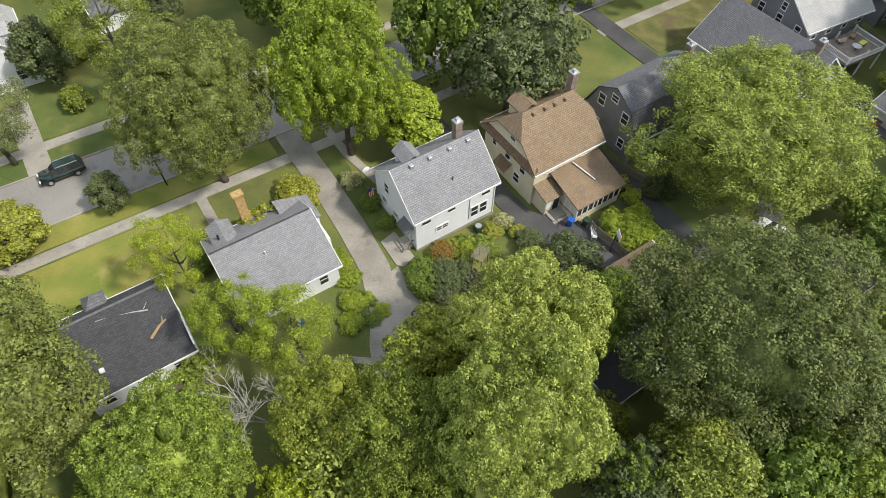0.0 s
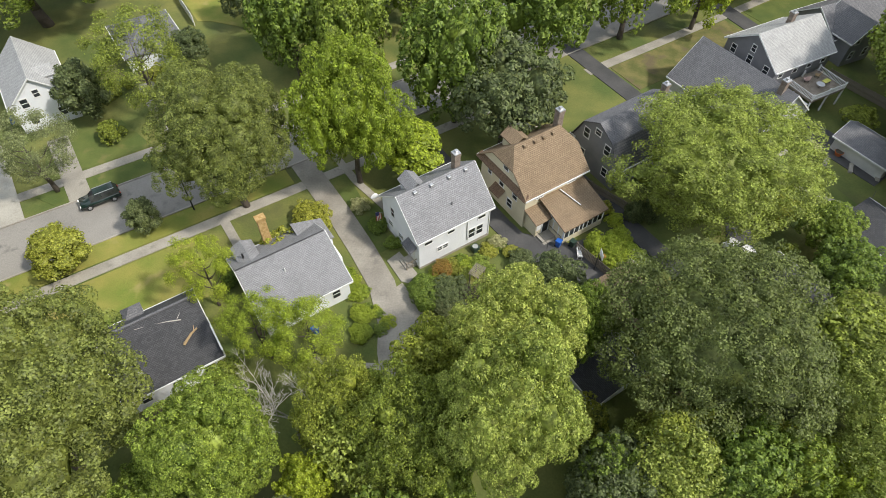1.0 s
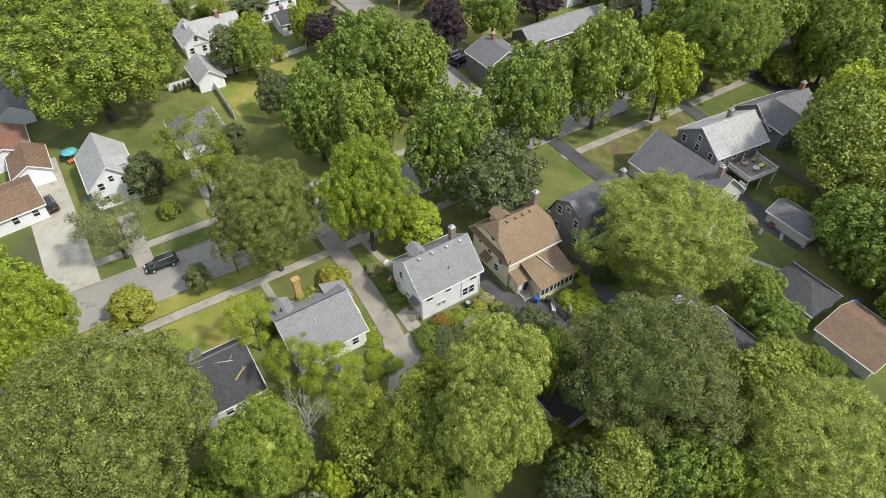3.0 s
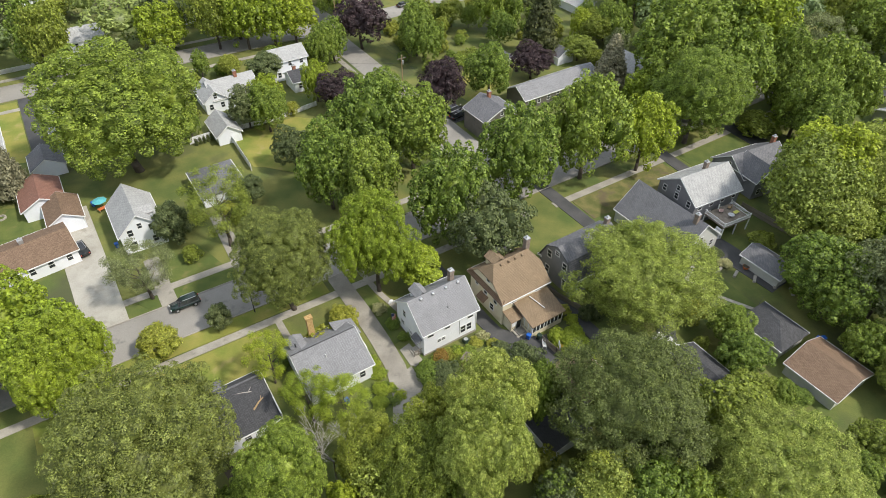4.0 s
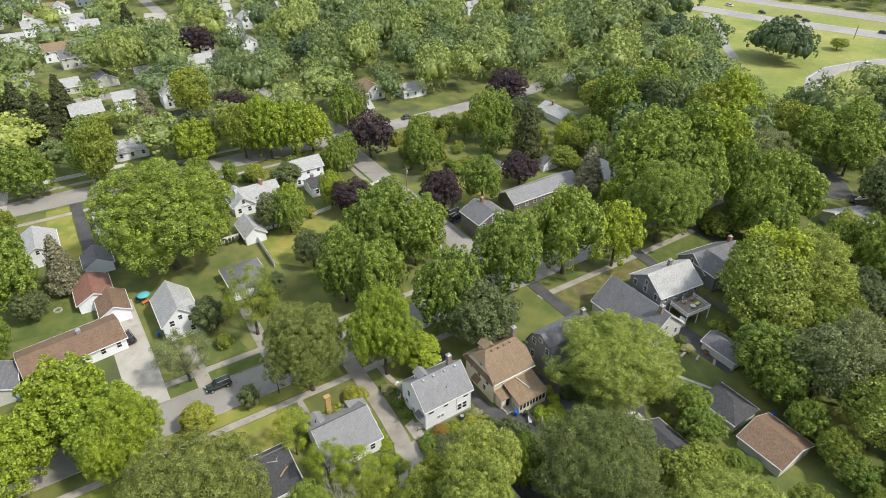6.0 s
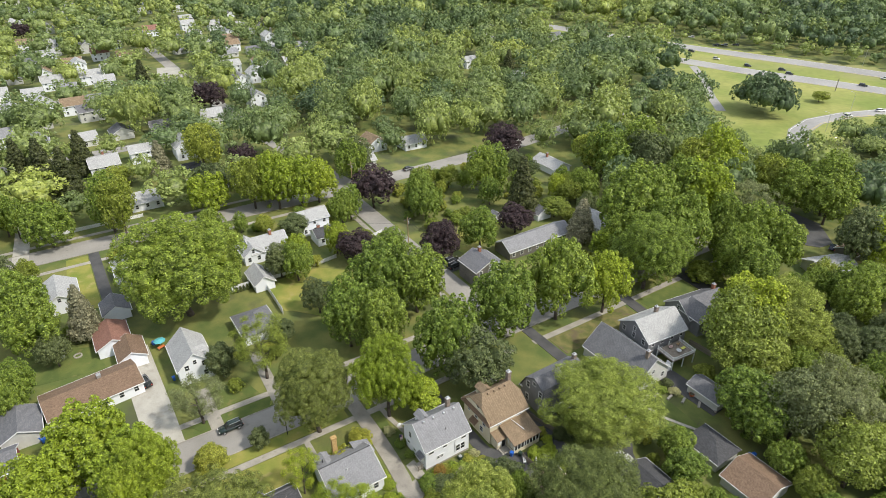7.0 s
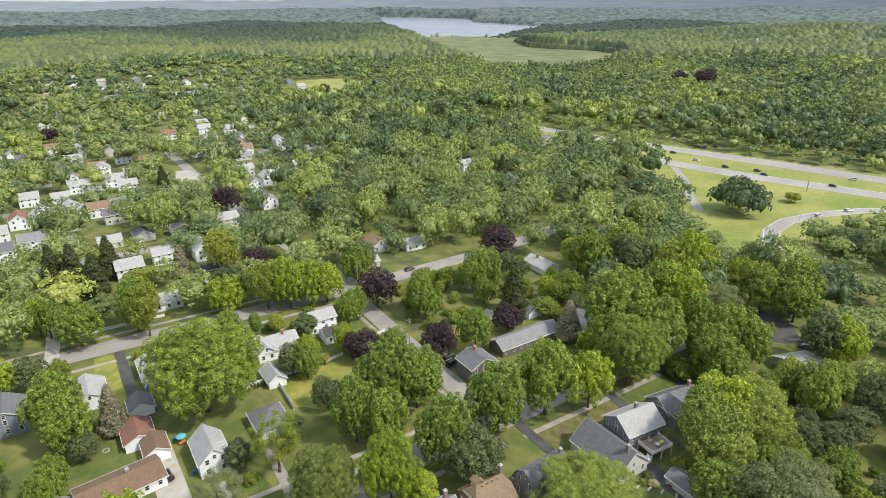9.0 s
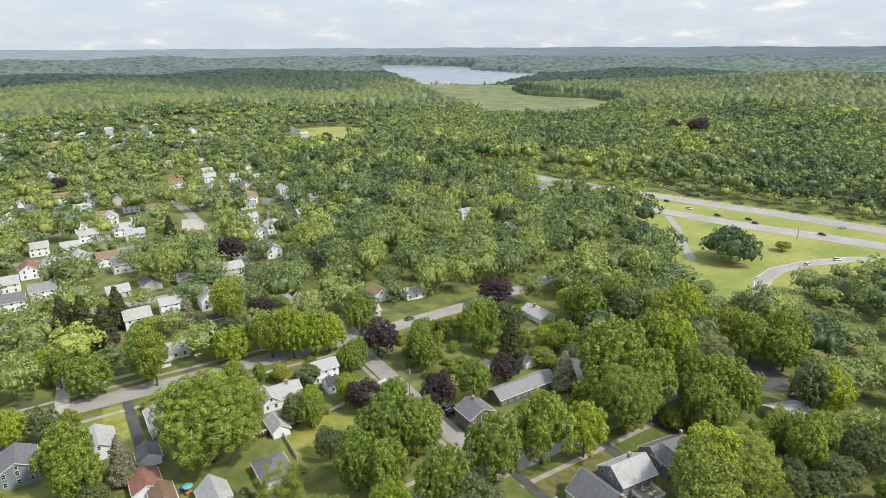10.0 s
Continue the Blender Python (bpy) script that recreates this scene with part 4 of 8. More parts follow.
plant("elmlight", 22.7, 0.3, 11.2, 3.8)
plant("young", 32.9, -4.7, 9.0, 3.3)
plant("young", 6.1, 41.1, 3.5, 2.5)
plant("purple", 61.4, 134.9, 15.6, 7.6)
plant("mid", 72.3, 123.0, 15.1, 5.2)
plant("mid", 71.5, 117.9, 12.8, 5.8)
plant("olive", 27.0, 154.8, 18.8, 6.9)
plant("light", 33.9, 150.5, 20.0, 7.0)
plant("light", 34.2, 158.6, 16.3, 8.0)
plant("light", 41.2, 149.4, 17.8, 7.4)
plant("light", 47.3, 148.5, 14.9, 7.1)
plant("mid", 51.1, 131.6, 12.1, 4.2)
plant("mid", 47.5, 129.9, 11.5, 4.5)
plant("column", 30.9, 128.8, 9.0, 4.9)
plant("light", 13.7, 159.0, 14.1, 7.1)
plant("dusk", 16.3, 164.8, 15.1, 6.9)
plant("mid", -15.3, 161.5, 19.1, 7.1)
plant("olive", -12.7, 156.3, 20.1, 5.8)
plant("mid", -32.1, 160.2, 14.4, 7.0)
plant("mid", -40.1, 171.6, 13.6, 4.6)
plant("light", -43.0, 175.1, 12.8, 4.8)
plant("spruce", -36.4, 212.6, 19.0, 5.7)
plant("spruce", -29.7, 206.4, 20.0, 6.0)
plant("spruce", -23.7, 194.6, 19.0, 5.7)
plant("spruce", -17.0, 215.3, 18.0, 5.4)
plant("bush", -8.5, 200.9, 6.0, 6.9)
plant("bluespruce", 6.9, 200.9, 14.0, 4.6)
plant("mid", 25.2, 198.1, 18.4, 8.3)
plant("olive", 21.0, 192.7, 20.1, 6.9)
plant("light", 7.3, 252.1, 20.6, 6.9)
plant("light", 12.5, 259.1, 21.0, 7.2)
plant("light", 3.9, 260.1, 18.5, 8.2)
plant("mid", 29.2, 270.1, 16.9, 6.9)
plant("mid", 21.6, 267.0, 17.7, 7.0)
plant("mid", 28.1, 262.0, 19.5, 7.1)
plant("olive", -3.7, 293.1, 11.0, 5.7)
plant("mid", -8.2, 288.8, 11.8, 6.0)
plant("mid", -2.2, 287.0, 13.4, 5.3)
plant("purple", 34.0, 187.9, 11.2, 5.3)
plant("light", 44.4, 243.1, 14.2, 6.2)
plant("light", 49.9, 244.8, 13.8, 6.9)
plant("light", 31.3, 240.2, 14.4, 5.6)
plant("purple", 44.5, 274.9, 14.6, 8.6)
plant("mid", 43.7, 205.6, 20.1, 7.3)
plant("mid", 48.2, 199.8, 18.3, 8.6)
plant("dusk", 67.9, 162.0, 16.9, 6.9)
plant("mid", 64.3, 157.2, 16.8, 5.9)
plant("light", 97.2, 210.4, 23.1, 7.8)
plant("light", 93.2, 205.0, 23.1, 7.6)
plant("light", 93.2, 262.9, 21.8, 9.3)
plant("light", 85.6, 270.4, 17.1, 9.4)
plant("light", 82.9, 260.0, 22.0, 8.8)
plant("dusk", 113.2, 317.6, 18.9, 8.0)
plant("light", 108.5, 309.8, 17.5, 9.0)
plant("light", 117.6, 309.6, 19.8, 8.2)
plant("light", 128.6, 262.4, 19.2, 8.2)
plant("mid", 121.7, 265.4, 21.0, 8.4)
plant("dusk", 159.4, 331.7, 22.1, 10.4)
plant("dusk", 168.0, 325.3, 22.6, 9.0)
plant("dusk", 169.3, 336.0, 20.9, 10.6)
plant("mid", 90.0, 215.8, 18.2, 6.4)
plant("olive", 84.9, 219.7, 21.2, 7.3)
plant("mid", 114.1, 205.8, 18.0, 6.5)
plant("mid", 113.7, 199.3, 19.3, 7.1)
plant("dusk", 135.3, 218.7, 18.1, 7.0)
plant("light", 129.1, 221.8, 22.0, 8.5)
plant("light", 115.2, 178.4, 18.9, 7.2)
plant("light", 110.1, 175.3, 19.1, 7.2)
plant("mid", -22.4, 383.1, 16.4, 8.0)
plant("mid", -31.4, 389.4, 20.5, 8.9)
plant("light", -40.1, 382.8, 17.6, 8.1)
plant("light", -36.6, 372.4, 18.8, 7.8)
plant("mid", -25.6, 372.6, 18.2, 9.0)
plant("mid", -6.4, 333.8, 14.7, 6.6)
plant("mid", -11.3, 340.1, 13.8, 7.4)
plant("olive", -14.3, 332.6, 14.8, 6.4)
plant("olive", 21.5, 434.4, 22.7, 10.6)
plant("olive", 20.1, 421.9, 20.5, 11.3)
plant("light", 31.6, 426.9, 23.8, 11.6)
plant("light", 42.5, 426.0, 18.2, 7.6)
plant("light", 47.9, 416.9, 21.2, 8.3)
plant("light", 58.3, 419.1, 19.7, 8.6)
plant("light", 59.4, 429.7, 19.6, 8.1)
plant("olive", 49.6, 434.0, 19.9, 8.2)
plant("olive", 65.9, 370.6, 19.5, 9.6)
plant("mid", 57.3, 375.5, 20.7, 8.9)
plant("olive", 57.4, 365.6, 20.4, 9.0)
plant("light", 51.6, 317.5, 19.4, 9.7)
plant("olive", 62.6, 317.4, 17.7, 8.8)
plant("light", 57.2, 327.0, 17.4, 9.1)
plant("spruce", 24.4, 331.1, 18.0, 5.4)
plant("mid", -24.3, 280.9, 19.1, 8.6)
plant("mid", -34.3, 277.6, 17.4, 9.6)
plant("olive", -26.5, 270.6, 17.0, 9.4)
plant("mid", -9.7, 246.2, 16.0, 5.7)
plant("mid", -14.9, 243.7, 18.6, 6.2)
plant("light", 125.1, 167.5, 21.7, 7.8)
plant("light", 127.1, 174.6, 18.6, 7.4)
plant("purple", 129.2, 150.7, 14.4, 7.8)
plant("mid", 162.4, 178.5, 20.6, 9.2)
plant("mid", 155.4, 171.9, 18.2, 8.5)
plant("mid", 164.6, 169.1, 19.9, 8.9)
plant("light", 168.8, 152.9, 17.1, 7.7)
plant("mid", 177.5, 154.5, 17.1, 7.4)
plant("light", 171.8, 161.3, 19.7, 8.7)
plant("spruce", 101.2, 105.4, 21.0, 6.0)
plant("mid", 99.0, 125.2, 17.4, 6.4)
plant("mid", 104.4, 125.8, 17.8, 6.3)
plant("mid", 75.0, 92.9, 14.4, 6.7)
plant("purple", 91.1, 96.1, 9.5, 5.6)
plant("bluespruce", 104.3, 80.7, 15.0, 5.3)
plant("bush", 109.3, 97.8, 7.0, 4.9)
plant("olive", 146.6, 118.4, 17.6, 8.4)
plant("mid", 145.7, 111.5, 21.3, 8.4)
plant("mid", 125.5, 104.2, 11.5, 4.3)
plant("mid", 125.6, 100.0, 12.0, 4.9)
plant("mid", 116.7, 71.0, 26.4, 12.4)
plant("mid", 136.8, 72.8, 23.1, 9.2)
plant("light", 141.4, 66.6, 24.8, 9.3)
plant("mid", 105.3, 61.9, 18.0, 8.1)
plant("mid", 115.9, 55.7, 24.0, 9.9)
plant("silver", 151.6, 56.0, 20.4, 8.6)
plant("light", 102.2, 66.9, 12.3, 5.5)
plant("light", 171.6, 83.0, 25.2, 9.2)
plant("olive", 164.1, 85.6, 21.4, 8.1)
plant("mid", 161.9, 108.2, 22.1, 9.4)
plant("dusk", 156.8, 101.6, 20.8, 8.4)
plant("olive", 172.4, 103.5, 19.6, 8.4)
plant("mid", 179.1, 101.5, 18.7, 7.9)
plant("olive", 210.2, 142.2, 18.4, 8.6)
plant("light", 206.6, 132.7, 21.5, 9.6)
plant("mid", 216.5, 134.4, 20.3, 9.0)
plant("bush", 331.9, 129.9, 6.0, 4.5)
plant("mid", 212.3, 78.1, 13.5, 5.9)
plant("dusk", 213.9, 83.9, 11.5, 5.1)
plant("mid", 208.0, 82.4, 11.8, 4.9)
plant("light", 207.9, 65.6, 18.5, 7.9)
plant("mid", 207.6, 72.3, 18.4, 7.6)
plant("airy", 161.5, 44.5, 7.0, 3.2)
plant("olive", 178.5, 66.0, 19.0, 7.2)
plant("mid", 178.7, 58.0, 18.6, 7.8)
plant("mid", 182.0, 47.0, 17.3, 8.4)
plant("mid", 188.1, 51.1, 21.8, 8.3)
plant("dusk", 197.7, 43.5, 17.8, 7.7)
plant("dusk", 205.0, 45.4, 17.7, 8.2)
plant("mid", 219.7, 205.6, 22.0, 9.0)
plant("dusk", 228.9, 213.5, 22.1, 9.6)
plant("olive", 224.2, 224.6, 20.8, 9.0)
plant("light", 212.2, 223.6, 21.1, 10.5)
plant("mid", 209.4, 211.9, 20.1, 9.6)
plant("light", 234.4, 205.1, 20.7, 8.9)
plant("light", 240.9, 196.8, 17.2, 8.8)
plant("mid", 250.8, 200.4, 21.7, 8.2)
plant("mid", 250.4, 211.0, 18.1, 9.3)
plant("mid", 240.3, 213.9, 18.2, 7.9)
plant("mid", 225.4, 180.4, 19.4, 6.6)
plant("olive", 230.3, 176.6, 15.4, 7.4)
plant("mid", 326.4, 302.6, 27.9, 15.3)
plant("mid", 341.5, 285.9, 28.6, 15.7)
plant("mid", 362.0, 295.1, 26.7, 14.7)
plant("mid", 359.6, 317.4, 27.2, 15.0)
plant("mid", 337.6, 322.0, 31.4, 17.3)
plant("mid", 338.2, 359.7, 18.9, 10.4)
plant("mid", 350.8, 363.6, 17.7, 9.7)
plant("mid", 351.0, 376.8, 22.4, 9.6)
plant("mid", 338.5, 381.0, 21.3, 9.7)
plant("mid", 330.6, 370.5, 17.9, 9.8)
plant("spruce", 213.2, 253.6, 18.0, 5.4)
plant("light", 183.9, 234.9, 18.4, 6.9)
plant("light", 186.0, 241.2, 21.9, 8.2)
plant("mid", 135.9, 45.2, 20.1, 7.2)
plant("mid", 139.2, 37.6, 17.2, 6.6)
plant("mid", 144.1, 44.3, 16.4, 6.9)
plant("mid", 123.1, 35.9, 16.2, 6.8)
plant("mid", 124.8, 41.7, 18.4, 7.2)
plant("mid", 135.2, 24.5, 10.3, 4.4)
plant("mid", 136.0, 20.9, 10.4, 4.5)
plant("dusk", 161.6, 28.1, 18.9, 6.4)
plant("light", 164.7, 23.2, 17.1, 7.0)
plant("bush", 119.4, 48.0, 3.5, 3.3)
plant("elm", 90.4, 15.1, 15.6, 7.6)
plant("mid", -38.8, 106.8, 15.6, 6.8)
plant("mid", -40.8, 113.4, 19.1, 7.6)
plant("bluespruce", -28.8, 108.1, 15.0, 4.4)
plant("mid", -44.6, 88.2, 10.6, 4.2)
plant("mid", -43.2, 91.6, 10.5, 4.2)
plant("dusk", -35.8, 100.3, 8.0, 3.5)
plant("olive", 44.4, -1.6, 11.0, 5.7)
plant("mid", 28.5, -2.5, 11.0, 4.6)
plant("dusk", 18.7, 2.0, 9.0, 3.9)
plant("olive", 24.4, 1.1, 11.0, 3.5)
plant("mid", 31.7, -5.3, 10.0, 3.6)
plant("mid", 18.6, 2.4, 9.0, 3.1)
plant("dense", 17.6, 14.6, 18.0, 6.0)
plant("mid", 24.4, 13.6, 14.0, 3.1)
plant("olive", 11.3, 17.8, 12.0, 3.9)
plant("purple", 731.4, 470.1, 29.0, 17.0)
plant("purple", 493.8, 274.1, 15.7, 9.2)
plant("purple", 583.4, 300.1, 18.6, 10.9)
plant("purple", 367.9, 562.1, 15.4, 9.1)
plant("purple", 273.8, 682.0, 14.0, 8.2)
plant("purple", -24.8, 536.2, 13.0, 7.2)
plant("purple", 744.6, 521.2, 21.9, 12.9)
plant("elm", 3.6, 15.5, 12.0, 4.9)
plant("light", -3.0, 15.2, 9.0, 2.4)
plant("light", 34.6, -8.6, 9.0, 3.5)
plant("mid", 6.7, 9.0, 9.0, 2.6)


# ---- houses ----
HOUSES = []


def roof_polys(kind, L, W, eave, ridge, oh, split=0.0):
    """Roof planes as corner lists, in the house's own axes (ridge along x). split moves the ridge across."""
    x0, y0 = L / 2 + oh, W / 2 + oh
    drop = oh * (ridge - eave) / (W / 2)
    e = eave - drop
    if kind == "gable":
        return [[(-x0, -y0, e), (x0, -y0, e), (x0, split, ridge), (-x0, split, ridge)], [(-x0, y0, e), (-x0, split, ridge), (x0, split, ridge), (x0, y0, e)]]
    if kind == "hip":
        q = max(L / 2 - W / 2, 0.15)
        return [[(-x0, -y0, e), (x0, -y0, e), (q, 0, ridge), (-q, 0, ridge)], [(x0, y0, e), (-x0, y0, e), (-q, 0, ridge), (q, 0, ridge)],
                [(x0, -y0, e), (x0, y0, e), (q, 0, ridge)], [(-x0, y0, e), (-x0, -y0, e), (-q, 0, ridge)]]
    if kind == "jerkin":
        k = 0.42
        yk, zk, q = y0 * k, ridge - (ridge - e) * k, x0 - 1.5
        return [[(-x0, -y0, e), (x0, -y0, e), (x0, -yk, zk), (q, 0, ridge), (-q, 0, ridge), (-x0, -yk, zk)],
                [(x0, y0, e), (-x0, y0, e), (-x0, yk, zk), (-q, 0, ridge), (q, 0, ridge), (x0, yk, zk)],
                [(x0, -yk, zk), (x0, yk, zk), (q, 0, ridge)], [(-x0, yk, zk), (-x0, -yk, zk), (-q, 0, ridge)]]
    if kind == "gambrel":
        yk, zk = W * 0.32, eave + (ridge - eave) * 0.68
        out = []
        for s in (-1, 1):
            out += [[(-x0, s * y0, eave - 0.25), (x0, s * y0, eave - 0.25), (x0, s * yk, zk), (-x0, s * yk, zk)], [(-x0, s * yk, zk), (x0, s * yk, zk), (x0, 0, ridge), (-x0, 0, ridge)]]
        return out


def wall_mesh(kind, L, W, eave, ridge, split):
    bm = bmesh.new()
    x, y, c = L / 2, W / 2, 0.12
    prof = {"gable": [(split, ridge - c)], "hip": [], "jerkin": [(y * 0.42, ridge - (ridge - eave) * 0.42 - c), (-y * 0.42, ridge - (ridge - eave) * 0.42 - c)],
            "gambrel": [(W * 0.32 - 0.06, eave + (ridge - eave) * 0.68 - c), (0, ridge - c), (-W * 0.32 + 0.06, eave + (ridge - eave) * 0.68 - c)]}[kind]
    ring = [(-y, -0.6), (y, -0.6), (y, eave - c)] + prof + [(-y, eave - c)]
    ends = [[bm.verts.new((s * x, a, b)) for a, b in ring] for s in (-1, 1)]
    bm.faces.new(ends[0][::-1])
    bm.faces.new(ends[1])
    for i in range(len(ring)):
        j = (i + 1) % len(ring)
        bm.faces.new((ends[0][i], ends[0][j], ends[1][j], ends[1][i]))
    bmesh.ops.recalc_face_normals(bm, faces=bm.faces[:])
    return bm


WIN_CACHE = {}


def window(house, face, L, W, a, z, w, h, trim=PAINT_WHITE, name="window"):
    """A framed window on face F (towards -y), B, L or R; a runs along the wall, z is its sill."""
    key = (round(w, 2), round(h, 2), trim.name)
    if key not in WIN_CACHE:
        f = boxes((-w / 2 - 0.09, w / 2 + 0.09, -0.07, 0.05, -0.1, 0), (-w / 2 - 0.09, w / 2 + 0.09, -0.06, 0.05, h, h + 0.11), (-w / 2 - 0.09, -w / 2, -0.055, 0.05, 0, h),
                  (w / 2, w / 2 + 0.09, -0.055, 0.05, 0, h), (-w / 2, w / 2, -0.045, 0.0, h * 0.47, h * 0.53))
        WIN_CACHE[key] = (mesh_of(f, "window", trim), mesh_of(boxes((-w / 2, w / 2, -0.02, 0.02, 0, h)), "pane", GLASS))
    fr, gl = WIN_CACHE[key]
    ob, pane = new(name, fr), new("pane", gl)
    ob.parent, pane.parent = house, ob
    x, y, rz = {"F": (a, -W / 2, 0), "B": (-a, W / 2, 180), "L": (-L / 2, -a, -90), "R": (L / 2, a, 90)}[face]
    ob.matrix_local = pose(x, y, z, 0, 0, rz)
    return ob


def chimney(house, x, y, z0, z1, w, mat):
    bm = boxes((x - w / 2, x + w / 2, y - w / 2, y + w / 2, z0, z1), (x - w / 2 - 0.06, x + w / 2 + 0.06, y - w / 2 - 0.06, y + w / 2 + 0.06, z1 - 0.25, z1 - 0.05))
    ob = part("chimney", bm, mat, house, "brick chimney stack")
    part("chimney_cap", boxes((x - w / 2 - 0.04, x + w / 2 + 0.04, y - w / 2 - 0.04, y + w / 2 + 0.04, z1, z1 + 0.1), (x - 0.17, x + 0.17, y - 0.17, y + 0.17, z1 + 0.1, z1 + 0.4)), METAL, ob, "pale metal flue cap")
    return ob


def house(u, v, L, W, eave, ridge, wall, roof, label, turn=0.0, kind="gable", oh=0.35, split=0.0, trim=PAINT_WHITE, wins="", stack=None, category="house", name="house", dz=0.15, group=""):
    """A house with walls, roof, fascias and windows. wins: letters of the faces that get rows of plain windows."""
    ob = thing(name, place(u, v, turn, dz), label, category, group)
    part("wall", wall_mesh(kind, L, W, eave, ridge, split), wall, ob)
    rf = part("roof", sheet(bmesh.new(), roof_polys(kind, L, W, eave, ridge, oh, split), 0.16), roof, ob)
    bm = bmesh.new()
    for s in (-1, 1):
        e = eave - oh * (ridge - eave) / (W / 2) if kind != "gambrel" else eave - 0.25
        box(bm, -L / 2 - oh, L / 2 + oh, s * (W / 2 + oh) - 0.05 + s * 0.05, s * (W / 2 + oh) + 0.05 + s * 0.05, e - 0.22, e - 0.02)
    part("gutter", bm, trim, rf)
    if kind == "gable":
        x0, y0, e = L / 2 + oh, W / 2 + oh, eave - oh * (ridge - eave) / (W / 2)
        for sx_ in (-1, 1):
            bm = bmesh.new()
            for sy_ in (-1, 1):
                ring = [(sy_ * y0, e - 0.24), (sy_ * y0, e - 0.02), (split, ridge - 0.02), (split, ridge - 0.26)]
                sides = [[bm.verts.new((sx_ * (x0 + d_), a_, b_)) for a_, b_ in ring] for d_ in (0.002, 0.06)]
                bm.faces.new(sides[0])
                bm.faces.new(sides[1])
                for k_ in range(4):
                    bm.faces.new((sides[0][k_], sides[0][(k_ + 1) % 4], sides[1][(k_ + 1) % 4], sides[1][k_]))
            bmesh.ops.recalc_face_normals(bm, faces=bm.faces[:])
            part("rake_board", bm, trim, rf)
    floors = [0.9] if eave < 4.2 else [0.9, 3.5]
    for f in wins:
        span = L if f in "FB" else W
        n = max(2, int(span / 2.9))
        for z in floors:
            for i in range(n):
                window(ob, f, L, W, (i - (n - 1) / 2) * span / n, z, 0.85, 1.25)
    if wins and kind != "hip":
        for f in wins:
            if f in "LR" and ridge - eave > 2:
                window(ob, f, L, W, 0, eave + 0.25, 0.7, 1.0)
    if stack:
        x, y, top, mat = stack
        chimney(ob, x, y, eave, top, 0.75, mat)
    x, y = uv(u, v)
    HOUSES.append((x, y, max(L, W) / 2))
    return ob


def dormer(parent, x, y0, y1, z, w, h, roof, wall, up=0.8):
    """A small gabled dormer whose ridge runs along y from y0 (on the roof) to y1 (its front)."""
    d = part("dormer", boxes((x - w / 2, x + w / 2, min(y0, y1), max(y0, y1), z - 0.6, z + h)), wall, parent)
    a, b = (y0, y1 + (0.25 if y1 > y0 else -0.25))
    k = w / 2 + 0.25
    part("dormer_roof", sheet(bmesh.new(), [[(x - k, a, z + h - 0.1), (x - k, b, z + h - 0.1), (x, b, z + h + up), (x, a, z + h + up)], [(x + k, a, z + h - 0.1), (x + k, b, z + h - 0.1), (x, b, z + h + up), (x, a, z + h + up)]], 0.12), roof, d)
    return d


def roof_vents(parent, spots, mat=METAL):
    for x, y, z in spots:
        part("roof_vent", boxes((x - 0.2, x + 0.2, y - 0.2, y + 0.2, z - 0.15, z + 0.18), bevel=0.03), mat, parent, "small metal roof vent")


# white two-storey house
wh = house(23.1, 36.05, 9.6, 8.0, 5.1, 8.5, SID_WHITE, SH_GREY, "white-sided two-storey house with a grey shingle roof", dz=0.2)
for f, a, z, w, h in (("F", -3.6, 3.55, 1.0, 0.9), ("F", -0.6, 3.6, 0.9, 0.8), ("F", 3.6, 3.55, 1.0, 0.9), ("F", -2.1, 1.5, 0.6, 0.6), ("F", -1.35, 1.5, 0.6, 0.6), ("F", 2.3, 1.0, 0.85, 1.4), ("F", 3.4, 1.0, 0.85, 1.4),
                      ("L", -1.6, 3.6, 0.75, 1.3), ("L", -2.3, 1.5, 0.9, 0.7), ("L", 0.0, 1.4, 0.9, 0.6), ("B", -2, 3.5, 0.9, 1.2), ("B", 2, 3.5, 0.9, 1.2), ("R", 0, 3.5, 0.9, 1.2)):
    window(wh, f, 9.6, 8.0, a, z, w, h)
chimney(wh, 3.2, 0.9, 6.5, 9.9, 0.75, BRICK_GREY)
dormer(wh, -2.2, 0.3, 2.6, 6.9, 1.7, 0.9, SH_GREY, SID_WHITE)
roof_vents(wh, [(x, -0.45, 8.22) for x in (-3.0, -0.9, 1.4, 3.6)])
part("vent_pipe", tube(bmesh.new(), (0.4, -2.6, 6.1), (0.4, -2.6, 6.8), 0.06, 0.06), BLACK, wh, "black vent pipe")
part("door_canopy", sheet(bmesh.new(), [[(-5.7, -3.6, 2.75), (-5.7, -1.7, 2.75), (-4.8, -1.7, 3.3), (-4.8, -3.6, 3.3)]], 0.12), SH_SLATE, wh, "sloping grey canopy over the side door")
part("door", boxes((-4.87, -4.8, -3.1, -2.2, 0.4, 2.45)), PAINT_WHITE, wh, "white side door")
part("steps", boxes((-5.9, -4.8, -3.4, -1.9, -0.4, 0.35), (-6.2, -5.9, -3.4, -1.9, -0.4, 0.15)), CONCRETE, wh, "concrete side steps")
part("handrail", boxes((-6.2, -4.8, -3.5, -3.42, 1.1, 1.18), (-6.2, -6.12, -3.5, -3.42, -0.2, 1.1), (-5.5, -5.42, -3.5, -3.42, -0.2, 1.1)), WOOD_GREY, wh)
part("downpipe", boxes((4.66, 4.76, -4.1, -4.0, 0, 4.7)), PAINT_WHITE, wh)
part("service_mast", tube(bmesh.new(), (1.6, -4.06, 0.9), (1.6, -4.06, 5.6), 0.04, 0.04), METAL, wh, "grey electric service pipe")
